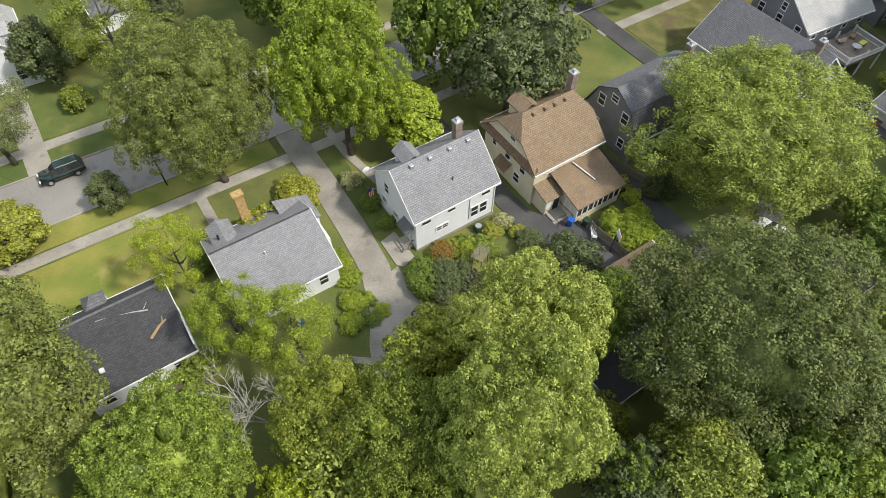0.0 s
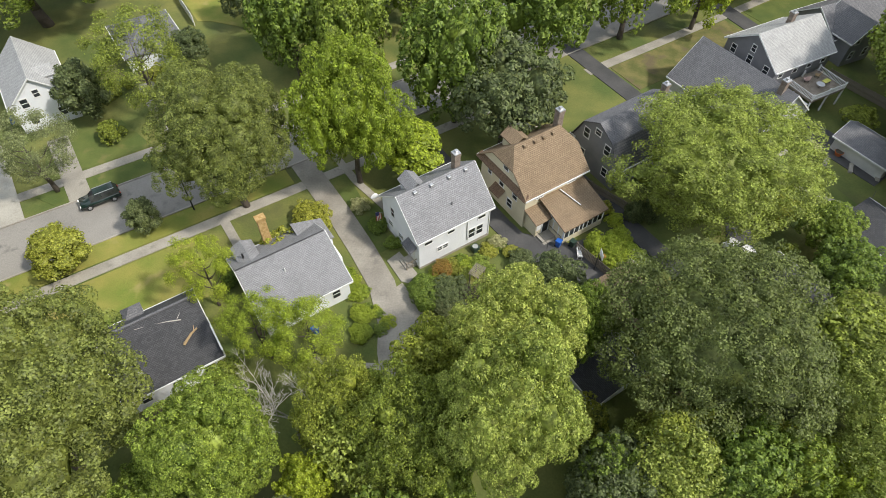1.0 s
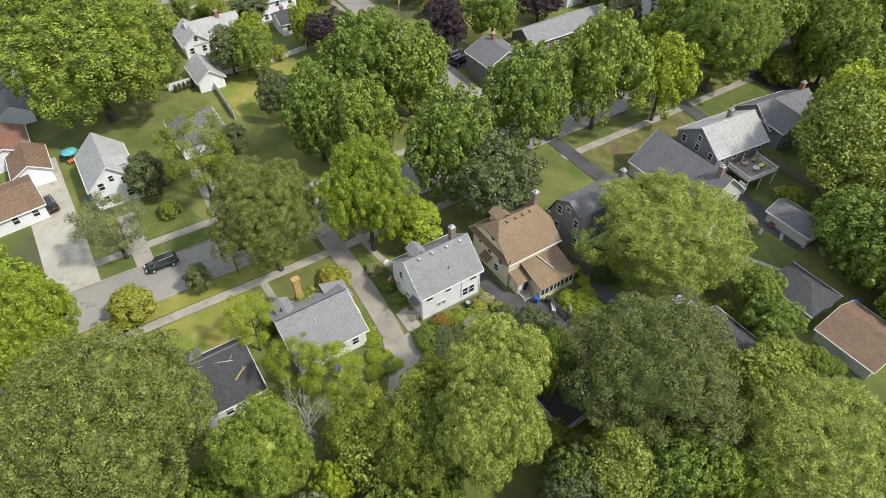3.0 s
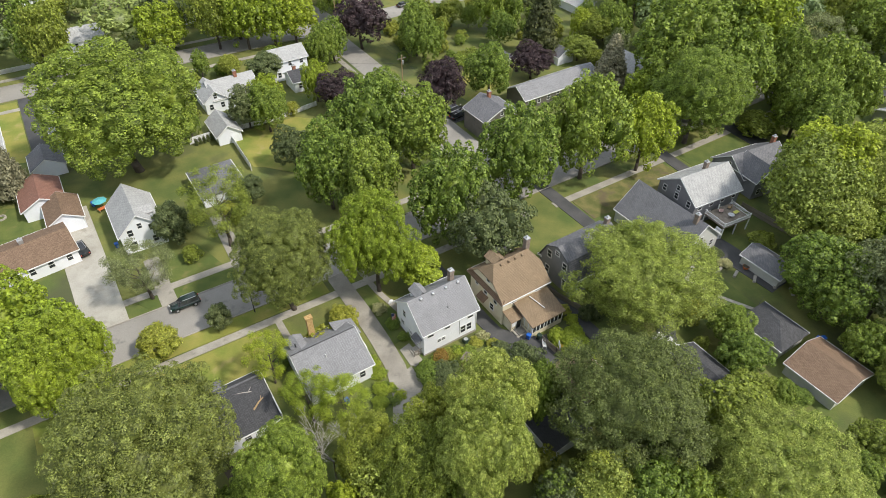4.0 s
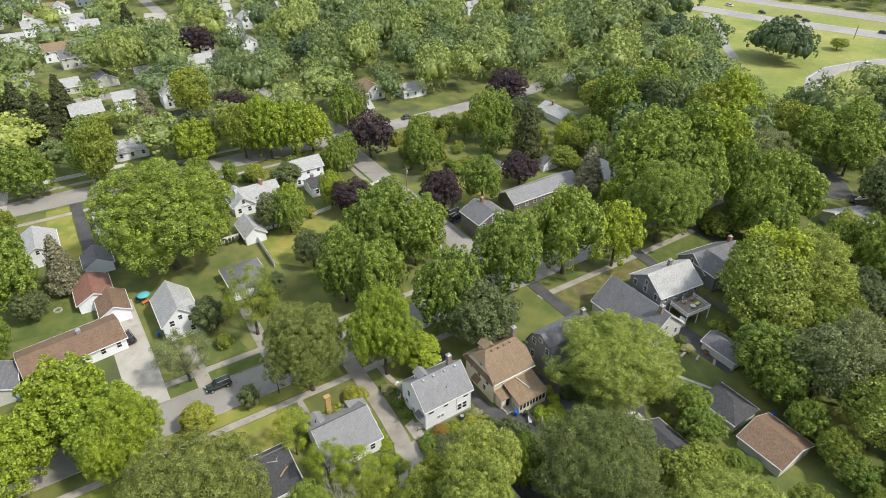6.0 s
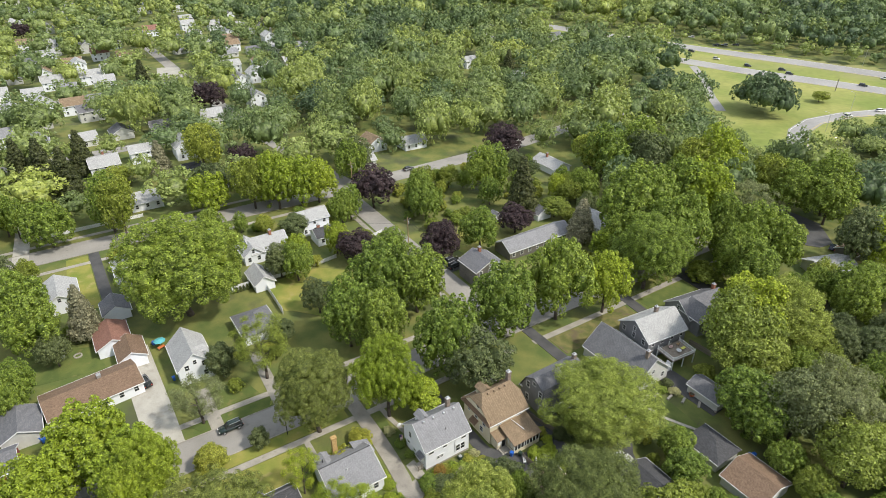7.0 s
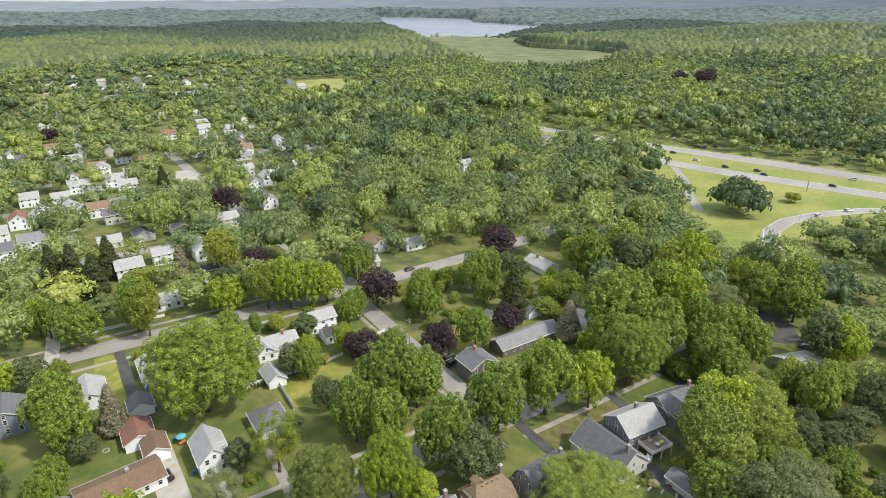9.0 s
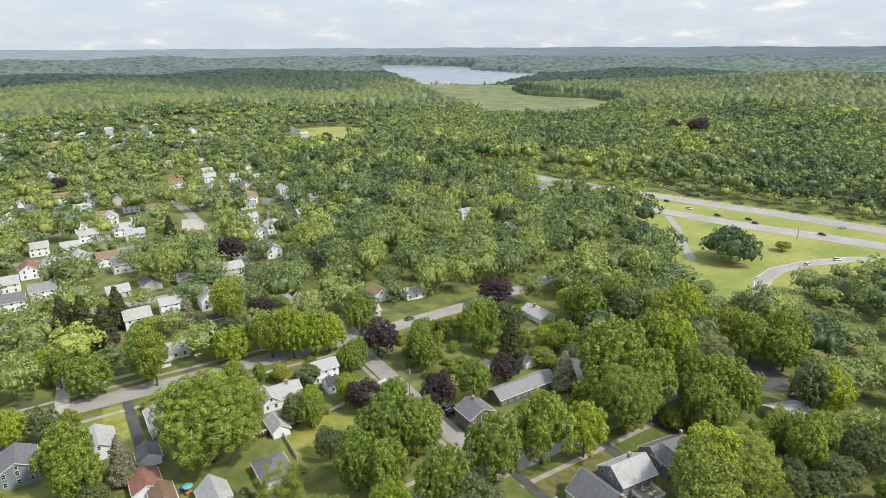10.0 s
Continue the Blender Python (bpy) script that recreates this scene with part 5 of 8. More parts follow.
part("foundation", boxes((-4.84, 4.84, -4.04, 4.04, -0.7, 0.12)), CONCRETE, wh)

# cream house with a tan roof and a sun porch
tn = house(36.5, 35.2, 8.8, 8.7, 5.5, 9.3, SID_CREAM, SH_TAN, "cream two-storey house with a tan clipped-gable roof", kind="jerkin", oh=0.45, dz=0.1)
part("skirt_roof", sheet(bmesh.new(), [[(-5.0, -4.8, 5.0), (-5.0, 4.8, 5.0), (-4.3, 4.6, 5.6), (-4.3, -4.6, 5.6)]], 0.14), SH_BROWN, tn, "narrow brown pent roof across the gable")
for f, a, z, w, h in (("L", 0.3, 6.3, 0.8, 1.0), ("L", -0.2, 3.2, 0.8, 1.3), ("L", 2.4, 3.2, 0.8, 1.2), ("L", 1.6, 1.2, 0.9, 1.2), ("L", -2.6, 3.4, 0.6, 0.8), ("F", -2.3, 4.0, 1.0, 0.9), ("F", 2.6, 4.0, 1.2, 0.9), ("B", 0, 3.4, 0.9, 1.2)):
    window(tn, f, 8.8, 8.7, a, z, w, h)
chimney(tn, 3.6, 0.6, 7.6, 11.0, 0.8, BRICK_GREY)
dormer(tn, -1.6, 0.6, 3.0, 7.5, 2.0, 0.95, SH_TAN, SID_CREAM)
roof_vents(tn, [(x, -0.5, 9.0) for x in (-2.2, -0.7, 0.6, 2.0)], SH_TAN)
part("side_canopy", sheet(bmesh.new(), [[(-5.4, -0.6, 2.3), (-5.4, 1.4, 2.3), (-4.4, 1.4, 3.0), (-4.4, -0.6, 3.0)]], 0.12), SH_BROWN, tn, "small brown roof over the side door")
porch = part("sun_porch", boxes((-2.0, 4.2, -9.0, -4.3, -0.6, 0.75), (-2.0, -1.85, -9.0, -4.3, 0.75, 2.3), (4.05, 4.2, -9.0, -4.3, 0.75, 2.3)), SID_CREAM, tn, "glazed cream sun porch")
part("porch_roof", sheet(bmesh.new(), [[(-2.3, -9.3, 2.55), (4.5, -9.3, 2.55), (4.5, -4.25, 3.9), (-2.3, -4.25, 3.9)]], 0.16), SH_TAN, porch)
part("downspout", tube(bmesh.new(), (0.6, -4.6, 4.0), (1.6, -7.4, 3.2), 0.07, 0.07), PAINT_WHITE, porch, "cream pipe lying on the porch roof")
part("glazing", boxes((-1.9, 4.1, -8.97, -8.92, 0.75, 2.3), (-1.96, -1.9, -8.9, -4.3, 0.75, 2.3)), GLASS, porch)
part("mullions", boxes(*[(x - 0.07, x + 0.07, -9.03, -8.9, 0.75, 2.35) for x in (-1.93, -1.2, -0.4, 0.4, 1.0, 1.7, 2.5, 3.3, 4.13)], (-2.0, 4.2, -9.02, -8.9, 2.3, 2.5), *[(-2.03, -1.9, y - 0.07, y + 0.07, 0.75, 2.35) for y in (-8.9, -8.0, -7.1, -6.2, -5.3)], (-2.02, -1.9, -9, -4.3, 2.3, 2.5)), PAINT_WHITE, porch)
entry = part("entry_porch", boxes((-4.1, -4.0, -6.4, -4.35, 0, 2.4), (-4.1, -2.0, -4.5, -4.37, 0, 2.4), (-4.1, -2.6, -6.4, -6.3, 0.0, 0.9)), SID_CREAM, tn)
part("entry_roof", sheet(bmesh.new(), [[(-4.4, -6.7, 2.45), (-2.0, -6.7, 2.45), (-2.0, -4.25, 3.1), (-4.4, -4.25, 3.1)]], 0.14), SH_TAN, entry)
part("screen_door", boxes((-3.1, -2.2, -6.42, -6.34, 0.1, 2.2)), GLASS, entry)
part("door_frame", boxes((-3.2, -3.1, -6.46, -6.3, 0, 2.35), (-2.2, -2.1, -6.46, -6.3, 0, 2.35), (-4.0, -3.3, -6.45, -6.35, 1.0, 2.2)), PAINT_WHITE, entry)
part("steps", boxes(*[(-3.9, -2.0, -7.7 - 0.32 * i, -6.4, -0.6, 0.2 - 0.2 * i) for i in range(4)]), CONCRETE, tn, "stone entrance steps")
part("handrail", boxes((-2.05, -2.0, -8.6, -6.5, 0.85, 0.9), (-2.05, -2.0, -8.6, -8.55, -0.4, 0.85), (-3.95, -3.9, -8.6, -6.5, 0.85, 0.9), (-3.95, -3.9, -8.6, -8.55, -0.4, 0.85)), BLACK, tn)

# grey bungalow
bg = house(5.2, 37.5, 9.5, 9.3, 3.0, 5.3, SID_WHITE, SH_GREY, "low white bungalow with a broad grey shingle roof", split=0.9, wins="F")
part("chimney", boxes((-0.75, 0.15, 4.55, 5.2, -0.4, 6.9), (-0.85, 0.25, 4.47, 5.28, 6.7, 6.95)), BRICK_YELLOW, bg, "tall yellow brick chimney")
part("roof_ridge_line", boxes((-5.0, 5.0, 0.82, 0.96, 5.3, 5.36)), SH_DARK, bg, "dark ridge cap")
dormer(bg, -3.1, 1.2, 4.6, 3.5, 1.9, 0.9, SH_GREY, SH_SLATE, 0.5)
part("wing_roof", sheet(bmesh.new(), [[(2.5, 1.2, 4.3), (6.1, 1.2, 3.1), (6.1, 4.6, 3.1), (2.5, 4.6, 4.3)]], 0.14), SH_GREY, bg)
part("wing_wall", boxes((4.6, 5.9, 1.4, 4.4, -0.6, 2.95)), SID_WHITE, bg)
part("bay", boxes((4.7, 5.7, -1.4, 0.6, -0.5, 2.6)), PAINT_WHITE, bg, "white side bay")
part("vent_pipe", tube(bmesh.new(), (-0.6, -1.2, 4.2), (-0.6, -1.2, 4.9), 0.07, 0.07), PAINT_WHITE, bg)
part("vent_pipe", tube(bmesh.new(), (-3.6, 2.6, 4.4), (-3.6, 2.6, 5.3), 0.1, 0.1), BLACK, bg)

# dark-roofed low house
dk = house(-9.1, 36.0, 9.0, 8.6, 2.8, 4.6, SID_WHITE, SH_DARK, "low white house with a dark charcoal roof", split=2.2, wins="F")
part("ridge_cap", boxes((-4.8, 4.8, 2.05, 2.3, 4.58, 4.66)), SH_SLATE, dk)
part("porch_roof", sheet(bmesh.new(), [[(-2.2, 3.6, 3.1), (-0.2, 3.6, 3.1), (-1.2, 4.6, 4.2)], [(-0.2, 3.6, 3.1), (-0.2, 5.6, 3.1), (-1.2, 4.6, 4.2)], [(-2.2, 5.6, 3.1), (-2.2, 3.6, 3.1), (-1.2, 4.6, 4.2)], [(-0.2, 5.6, 3.1), (-2.2, 5.6, 3.1), (-1.2, 4.6, 4.2)]], 0.12), SH_SLATE, dk, "small grey pyramid roof over the front door")
part("porch_post", boxes((-2.1, -1.95, 5.4, 5.55, -0.4, 3.1), (-0.45, -0.3, 5.4, 5.55, -0.4, 3.1)), PAINT_WHITE, dk)
part("gable_rail", boxes((4.8, 4.95, -4.6, -0.2, 2.75, 3.6)), PAINT_WHITE, dk)
roof_vents(dk, [(-2.4, -2.6, 3.25)], PAINT_WHITE)

# grey gambrel house and its neighbours
gh = house(51.3, 33.8, 11.4, 8.2, 3.6, 8.3, SID_GREY, SH_SLATE, "grey gambrel-roofed house with white trim", kind="gambrel", oh=0.3, wins="F", stack=(5.2, 0.3, 9.3, BRICK_GREY))
for a, z, w, h in ((-1.9, 4.6, 0.9, 1.4), (-0.1, 6.2, 0.9, 0.8), (1.9, 4.4, 0.9, 1.4), (-2.0, 1.2, 0.9, 1.4), (2.3, 1.2, 0.8, 1.2)):
    window(gh, "L", 11.4, 8.2, a, z, w, h)
part("rake_trim", boxes((-5.86, -5.7, -4.6, -3.6, 3.2, 3.5), (-5.86, -5.7, 3.6, 4.6, 3.2, 3.5)), PAINT_WHITE, gh)
house(72.2, 33.0, 15.5, 10.4, 3.0, 7.4, SID_LIGHT, SH_SLATE, "long pale house with a broad steep grey roof", turn=90, wins="LR", stack=(-6.0, 0.6, 8.6, BRICK_GREY))
dh = house(84.2, 35.8, 11.6, 9.6, 5.2, 8.4, SID_GREY, SH_PALE, "grey two-storey house with a pale roof", turn=-6, wins="LF", stack=(1.0, 0.8, 9.4, BRICK_GREY))
house(102.5, 37.0, 12.5, 8.6, 3.6, 6.6, SID_GREY, SH_SLATE, "grey house with a steep slate-grey roof", turn=-8, wins="LF", stack=(5.2, 0.4, 7.8, BRICK_RED))
house(99.0, 33.6, 6.4, 6.0, 4.4, 7.0, SID_GREY, SH_SLATE, "grey house wing with a gable window", turn=82, wins="LR")
house(79.8, 16.0, 7.4, 4.8, 2.3, 3.5, SID_LIGHT, SH_SLATE, "low garage with a grey shingle roof", category="garage", name="garage", turn=90)
house(67.0, 6.4, 7.4, 6.4, 2.3, 3.9, SID_LIGHT, SH_DARK, "garage with a charcoal shingle roof", kind="hip", category="garage", name="garage", turn=90)
house(50.0, 7.2, 6.8, 6.6, 2.3, 3.9, SID_WHITE, SH_DARK, "garage with a dark grey shingle roof", category="garage", name="garage", turn=90)
house(66.6, -3.2, 7.8, 8.6, 2.4, 4.2, SID_LIGHT, SH_BROWN, "garage with a brown shingle roof", category="garage", name="garage", turn=90, wins="R")
house(34.6, 15.6, 6.4, 6.6, 2.4, 4.1, SID_LIGHT, SH_TAN, "garage with a hipped tan shingle roof", kind="hip", category="garage", name="garage", turn=90)
house(26.4, 11.4, 6.0, 6.2, 2.3, 2.9, SID_WHITE, SH_DARK, "garage with a low dark blue-grey roof", category="garage", name="garage", turn=90)
# across the street
house(-30.6, 85.0, 17.6, 9.0, 2.7, 4.4, SID_WHITE, SH_BROWN, "long low ranch house with a brown roof", turn=7, wins="F", stack=(2, 0.5, 5.0, METAL))
house(-21.6, 94.6, 7.4, 5.6, 2.8, 4.4, SID_WHITE, SH_BROWN, "garage wing with a brown roof", turn=90, category="garage", name="garage")
house(-24.4, 102.4, 8.8, 7.0, 2.6, 4.4, SID_WHITE, SH_RUST, "white garage with a rust-coloured roof", turn=90, category="garage", name="garage")
wd = house(-10.8, 84.3, 10.4, 7.2, 4.3, 7.6, SID_WHITE, SH_PALE, "white one-and-a-half-storey house with a pale roof", turn=90, wins="LR")
dormer(wd, -2.5, -0.2, -2.9, 5.0, 2.2, 1.2, SH_PALE, SID_WHITE)
house(5.6, 90.0, 9.6, 8.4, 2.8, 4.9, SID_WHITE, SH_SLATE, "low house with a hipped slate-grey roof", kind="hip", wins="F", turn=90)
house(13.4, 109.6, 8.0, 5.2, 2.4, 4.4, SID_WHITE, SH_PALE, "white garage with a pale grey roof", turn=90, category="garage", name="garage")
mw = house(20.6, 125.4, 11.0, 9.6, 3.2, 5.8, SID_WHITE, SH_PALE, "white cape house with a pale grey roof", wins="FR", stack=(1.5, -0.4, 6.9, BRICK_RED))
house(15.4, 124.4, 8.0, 5.4, 3.2, 5.4, SID_WHITE, SH_PALE, "white house wing with a pale roof", turn=90, wins="LR")
house(37.2, 131.4, 9.4, 7.0, 5.2, 7.2, SID_WHITE, SH_PALE, "white two-storey house with a pale roof", wins="FR")
house(38.0, 123.0, 6.6, 6.0, 2.9, 4.6, SID_WHITE, SH_DARK, "low white wing with a dark roof", wins="FR", stack=(-1.5, 0.5, 5.4, BRICK_RED))
gc = house(66.5, 80.6, 8.0, 9.2, 5.2, 7.4, SID_TAUPE, SH_SLATE, "dark taupe two-storey house with white windows", turn=90, wins="LR", stack=(1.8, -0.5, 8.6, BRICK_RED))
house(91.0, 87.0, 24.0, 7.2, 2.9, 5.0, SID_TAUPE, SH_GREY, "long low house with a pale grey roof", wins="F")
house(116.5, 82.5, 12.0, 8.4, 2.9, 5.4, SID_WHITE, SH_PALE, "white house with a grey gable roof", turn=90, wins="L")
house(91.4, 106.4, 3.0, 2.6, 2.0, 2.9, SID_LIGHT, SH_SLATE, "small grey garden shed", category="shed", name="shed", turn=90)
house(105.3, 101.4, 6.6, 5.6, 2.5, 4.2, SID_WHITE, SH_SLATE, "small white garage with a grey roof", category="garage", name="garage", turn=90)
house(137.5, 131.0, 13.0, 8.0, 2.8, 4.8, SID_WHITE, SH_PALE, "white ranch house with a pale roof", turn=90, wins="LR", stack=(2, 0.5, 6.0, BRICK_RED))
house(-10.6, 212.5, 10.0, 9.6, 5.2, 7.8, SID_WHITE, SH_PALE, "white two-storey house with a grey roof", wins="FR", stack=(0.5, 0.4, 9.0, BRICK_RED))
house(3.6, 221.5, 8.4, 7.6, 4.8, 6.8, SID_WHITE, SH_PALE, "white house with roof panels", wins="FR")
house(19.2, 218.0, 9.6, 8.0, 5.4, 8.6, SID_WHITE, SH_PALE, "tall white house with a steep gable", turn=90, wins="LR")
house(17.4, 199.6, 6.4, 6.0, 2.4, 3.6, SID_GREY, SH_DARK, "small garage with a dark roof", category="garage", name="garage")
house(-3.4, 176.8, 9.8, 8.4, 2.9, 5.2, SID_WHITE, SH_PALE, "low white house with a pale roof", wins="FR")
house(19.5, 181.0, 15.0, 7.2, 2.9, 4.6, SID_WHITE, SH_PALE, "long low white house under trees", wins="F")
house(88.4, 188.0, 9.6, 8.6, 3.4, 6.0, SID_WHITE, SH_TAN, "white house with a tan roof", turn=90, wins="LR")
house(103.6, 181.4, 10.4, 7.6, 3.0, 5.2, SID_WHITE, SH_PALE, "white house with a pale roof", wins="FL")
house(76.0, 172.0, 8.0, 6.6, 2.8, 4.6, SID_LIGHT, SH_PALE, "small pale house under a tree", wins="F")
house(241.5, 171.0, 13.0, 8.0, 3.6, 5.6, SID_TAUPE, SH_SLATE, "split-level house with shutters", turn=12, wins="FL")
house(222.0, 179.6, 11.0, 7.0, 2.8, 4.6, SID_TAUPE, SH_SLATE, "low house beside the court", turn=12, wins="F")
house(154.0, 30.0, 12.0, 8.0, 2.8, 4.4, SID_LIGHT, SH_PALE, "low house with a pale roof", turn=-20, wins="F")
house(168.4, 31.5, 6.0, 6.0, 2.6, 4.2, SID_TAUPE, SH_TAN, "small house with a tan roof", category="garage", name="garage")
house(316.0, 328.0, 12.0, 9.0, 4.6, 7.0, SID_LIGHT, SH_SLATE, "grey house among trees by the highway", wins="FL")
house(266.0, 345.0, 9.0, 8.0, 5.0, 7.4, SID_WHITE, SH_PALE, "white house among trees", wins="FL")
house(211.5, 291.0, 10.0, 8.0, 5.0, 7.2, SID_WHITE, SH_PALE, "white two-storey house among trees", wins="FL")
house(212.0, 241.0, 10.0, 9.0, 4.2, 7.6, SID_WHITE, SH_PALE, "white gabled house among trees", turn=90, wins="LR")
house(306.0, 254.0, 12.0, 8.0, 3.2, 5.4, SID_LIGHT, SH_PALE, "house with a pale roof by the highway", wins="FL")
house(-43.6, 81.6, 8.0, 6.8, 2.6, 4.4, SID_LIGHT, SH_SLATE, "garage with a grey roof and white doors", category="garage", name="garage", turn=90, wins="F")
house(-47.4, 73.0, 6.0, 6.4, 2.6, 4.4, SID_RED, SH_SLATE, "red outbuilding with white trim", category="shed", name="shed", wins="F")
house(-15.2, 131.0, 13.0, 8.4, 3.0, 5.2, SID_WHITE, SH_PALE, "white house with a pale roof beside a driveway", turn=90, wins="LR")
house(-33.0, 127.5, 11.0, 8.6, 3.0, 5.4, SID_WHITE, SH_PALE, "white house with a pale roof behind conifers", turn=90, wins="LR")
house(-21.8, 115.0, 6.4, 6.0, 2.4, 4.2, SID_WHITE, SH_SLATE, "garage at the end of a dark driveway", turn=90, category="garage", name="garage")
house(-52.0, 126.0, 10.0, 9.0, 5.0, 7.4, SID_BLUE, SH_SLATE, "blue-grey two-storey house with white windows", turn=90, wins="LR")
for u_, v_, tw, rf in ((-47.4, 310, 90, SH_RUST), (-37.4, 314, 90, SH_PALE), (-24.3, 317, 90, SH_PALE), (-11.6, 309, 0, SH_TAN), (-56.8, 290, 0, SH_PALE), (-42.4, 271, 0, SH_GREY), (-54.3, 262, 0, SH_SLATE),
                     (-23.8, 495, 0, SH_TAN), (-9.2, 485, 0, SH_PALE), (-42.7, 464, 0, SH_SLATE), (-14.1, 444, 0, SH_PALE), (-0.1, 406, 90, SH_PALE), (15.7, 434, 0, SH_RUST), (59.7, 504, 0, SH_RUST), (90, 514, 0, SH_PALE), (108, 501, 0, SH_PALE), (106, 457, 90, SH_GREY),
                     (101.5, 434, 0, SH_TAN), (127.6, 429, 90, SH_PALE), (79.2, 424, 0, SH_PALE), (95.4, 413, 0, SH_TAN), (83.2, 324, 90, SH_PALE), (71.5, 315, 90, SH_GREY), (2.5, 370, 0, SH_PALE), (-16.5, 367, 0, SH_PALE), (105.9, 295, 90, SH_SLATE), (67.4, 276, 90, SH_GREY)):
    house(u_, v_, 10.5, 8.4, 5.0, 7.8, SID_WHITE, rf, "white two-storey house standing clear of the trees", turn=tw, wins="FLR", group="neighbourhood houses")
# rows of houses further into the neighbourhood
CLEAR = len(HOUSES)
far_rng = random.Random(5)
WALLS, ROOFS = (SID_WHITE, SID_LIGHT, SID_LIGHT, SID_WHITE, SID_BLUE), (SH_PALE, SH_GREY, SH_PALE, SH_SLATE, SH_TAN, SH_GREY)
for v0, side in ((255, 1), (293, -1), (318, 1), (352, 1), (395, -1), (425, 1), (465, -1), (500, 1), (560, 1), (620, 1), (690, 1)):
    u = -150.0 if v0 < 330 else -170.0
    while u < (32 if v0 < 330 else 130):
        u += far_rng.uniform(14.5, 21) * (1 if v0 < 520 else 1.8)
        x, y = uv(u, v0)
        if 40 < u < 62 or x > 60 or any(math.hypot(x - a, y - b) < c + 9 for a, b, c in HOUSES) or (24 < u < 66 and 340 < v0 < 402):
            continue
        two = far_rng.random() < 0.5
        house(u, v0 + far_rng.uniform(-3, 3), far_rng.uniform(8.5, 12), far_rng.uniform(7.2, 9), 5.0 if two else 3.0, 7.6 if two else 5.4, far_rng.choice(WALLS), far_rng.choice(ROOFS),
              "white two-storey house half hidden by trees" if two else "low pale house half hidden by trees", turn=far_rng.choice((0, 0, 90)) + far_rng.uniform(-4, 4), wins="FR" if v0 < 330 else "F", group="neighbourhood houses")

house(1263.0, 1915.0, 46.0, 13.0, 5.0, 8.0, SID_WHITE, SH_PALE, "long white boathouse with a pale roof on the shore", turn=-33, wins="F")
for v0 in (760, 830, 900, 980, 1060):
    u = -330.0
    while u < 250:
        u += far_rng.uniform(22, 60)
        x, y = uv(u, v0 + far_rng.uniform(-20, 20))
        if x > -90 or abs(math.atan2(x, y + 75)) > 0.72:
            continue
        house(u, v0, far_rng.uniform(10, 15), 9, 5.0, 7.8, far_rng.choice(WALLS), far_rng.choice(ROOFS), "pale house far off among the trees", turn=far_rng.choice((0, 90)), group="neighbourhood houses")

# garden shrubs and smaller trees between the houses, and the woods behind the yards
fill = random.Random(11)
PAVED = [([(-260, 59), (60, 59.6), (140, 60), (160, 58)], 9.5), ([(-320, 157), (60, 154.5), (140, 160)], 9), ([(57.5, 60), (57.5, 150)], 6), ([(14.4, 55), (13.6, 32), (9, 21)], 3.5), ([(30.2, 55), (30.2, 32), (36, 22)], 4.5),
         ([(43.4, 55), (43.6, 14)], 2.5), ([(62, 58), (62, 30), (53, 15), (51, 9)], 3), ([(-20.9, 60), (-21, 100)], 5.5), ([(-11.2, 60), (-11.2, 78)], 3), ([(-22.8, 151), (-22.8, 115)], 3.5), ([(78, 32), (78.5, 12)], 4.5), ([(93, 55), (92.4, 43)], 3), ([(117, 55), (116.5, 43)], 4), ([(96, 46), (112, 46)], 4), ([(164, 42), (174, 56)], 11),
         ([(-33, 46), (-2, 45)], 6.5), ([(64, 84), (68, 70)], 6), ([(20, 100), (34, 100)], 9), ([(76, 100), (90, 108)], 6), ([(65, 20), (67, 14)], 6), ([(-27, 150), (-28, 122)], 5), ([(-38, 100), (-30, 100)], 6), ([(100, 60), (100, 48)], 8), ([(62, 47), (78, 48)], 4), ([(20, 31), (29, 27)], 5)]


def free(u, v, r):
    x, y = uv(u, v)
    if any(math.hypot(x - a, y - b) < c + r * 0.6 + 0.6 for a, b, c in HOUSES):
        return False
    if r > 2.2 and any(abs(x - a) < c + 1 and 0 < b - y < 13 for a, b, c in HOUSES if b > 30):
        return False
    if any(math.hypot(x - a, y - b) < (c + r) * 0.72 for a, b, c in PLANTED):
        return False
    return not any(bool(near_line(np.array([u]), np.array([v]), line, d + r * 0.5)[0]) for line, d in PAVED)


def fill_area(u0, u1, v0, v1, tries, kinds, h0, h1, wide):
    for _ in range(tries):
        u, v, h = fill.uniform(u0, u1), fill.uniform(v0, v1), fill.uniform(h0, h1)
        r = h * fill.uniform(*wide)
        x, y = uv(u, v)
        if y > -16 and free(u, v, r):
            plant(fill.choice(kinds), u, v, h, r)


fill_area(15, 80, -34, 6, 420, ("mid", "olive", "dusk", "mid"), 5, 9, (0.4, 0.5))
fill_area(-70, 110, -40, 24, 520, ("mid", "olive", "mid", "elm", "maple2", "dusk"), 7.5, 12.5, (0.36, 0.48))
fill_area(-60, 130, 66, 146, 150, ("mid", "mid", "light", "olive", "dusk"), 6, 11, (0.36, 0.46))

fill_area(-150, -48, 30, 150, 170, ("mid", "light", "olive", "dusk"), 8, 14, (0.38, 0.46))
fill_area(95, 150, -40, 40, 110, ("mid", "elm", "mid", "dusk"), 9, 15, (0.38, 0.48))
fill_area(-40, 125, -10, 150, 700, ("bush", "bush", "mid", "young"), 1.6, 4.2, (0.5, 0.8))

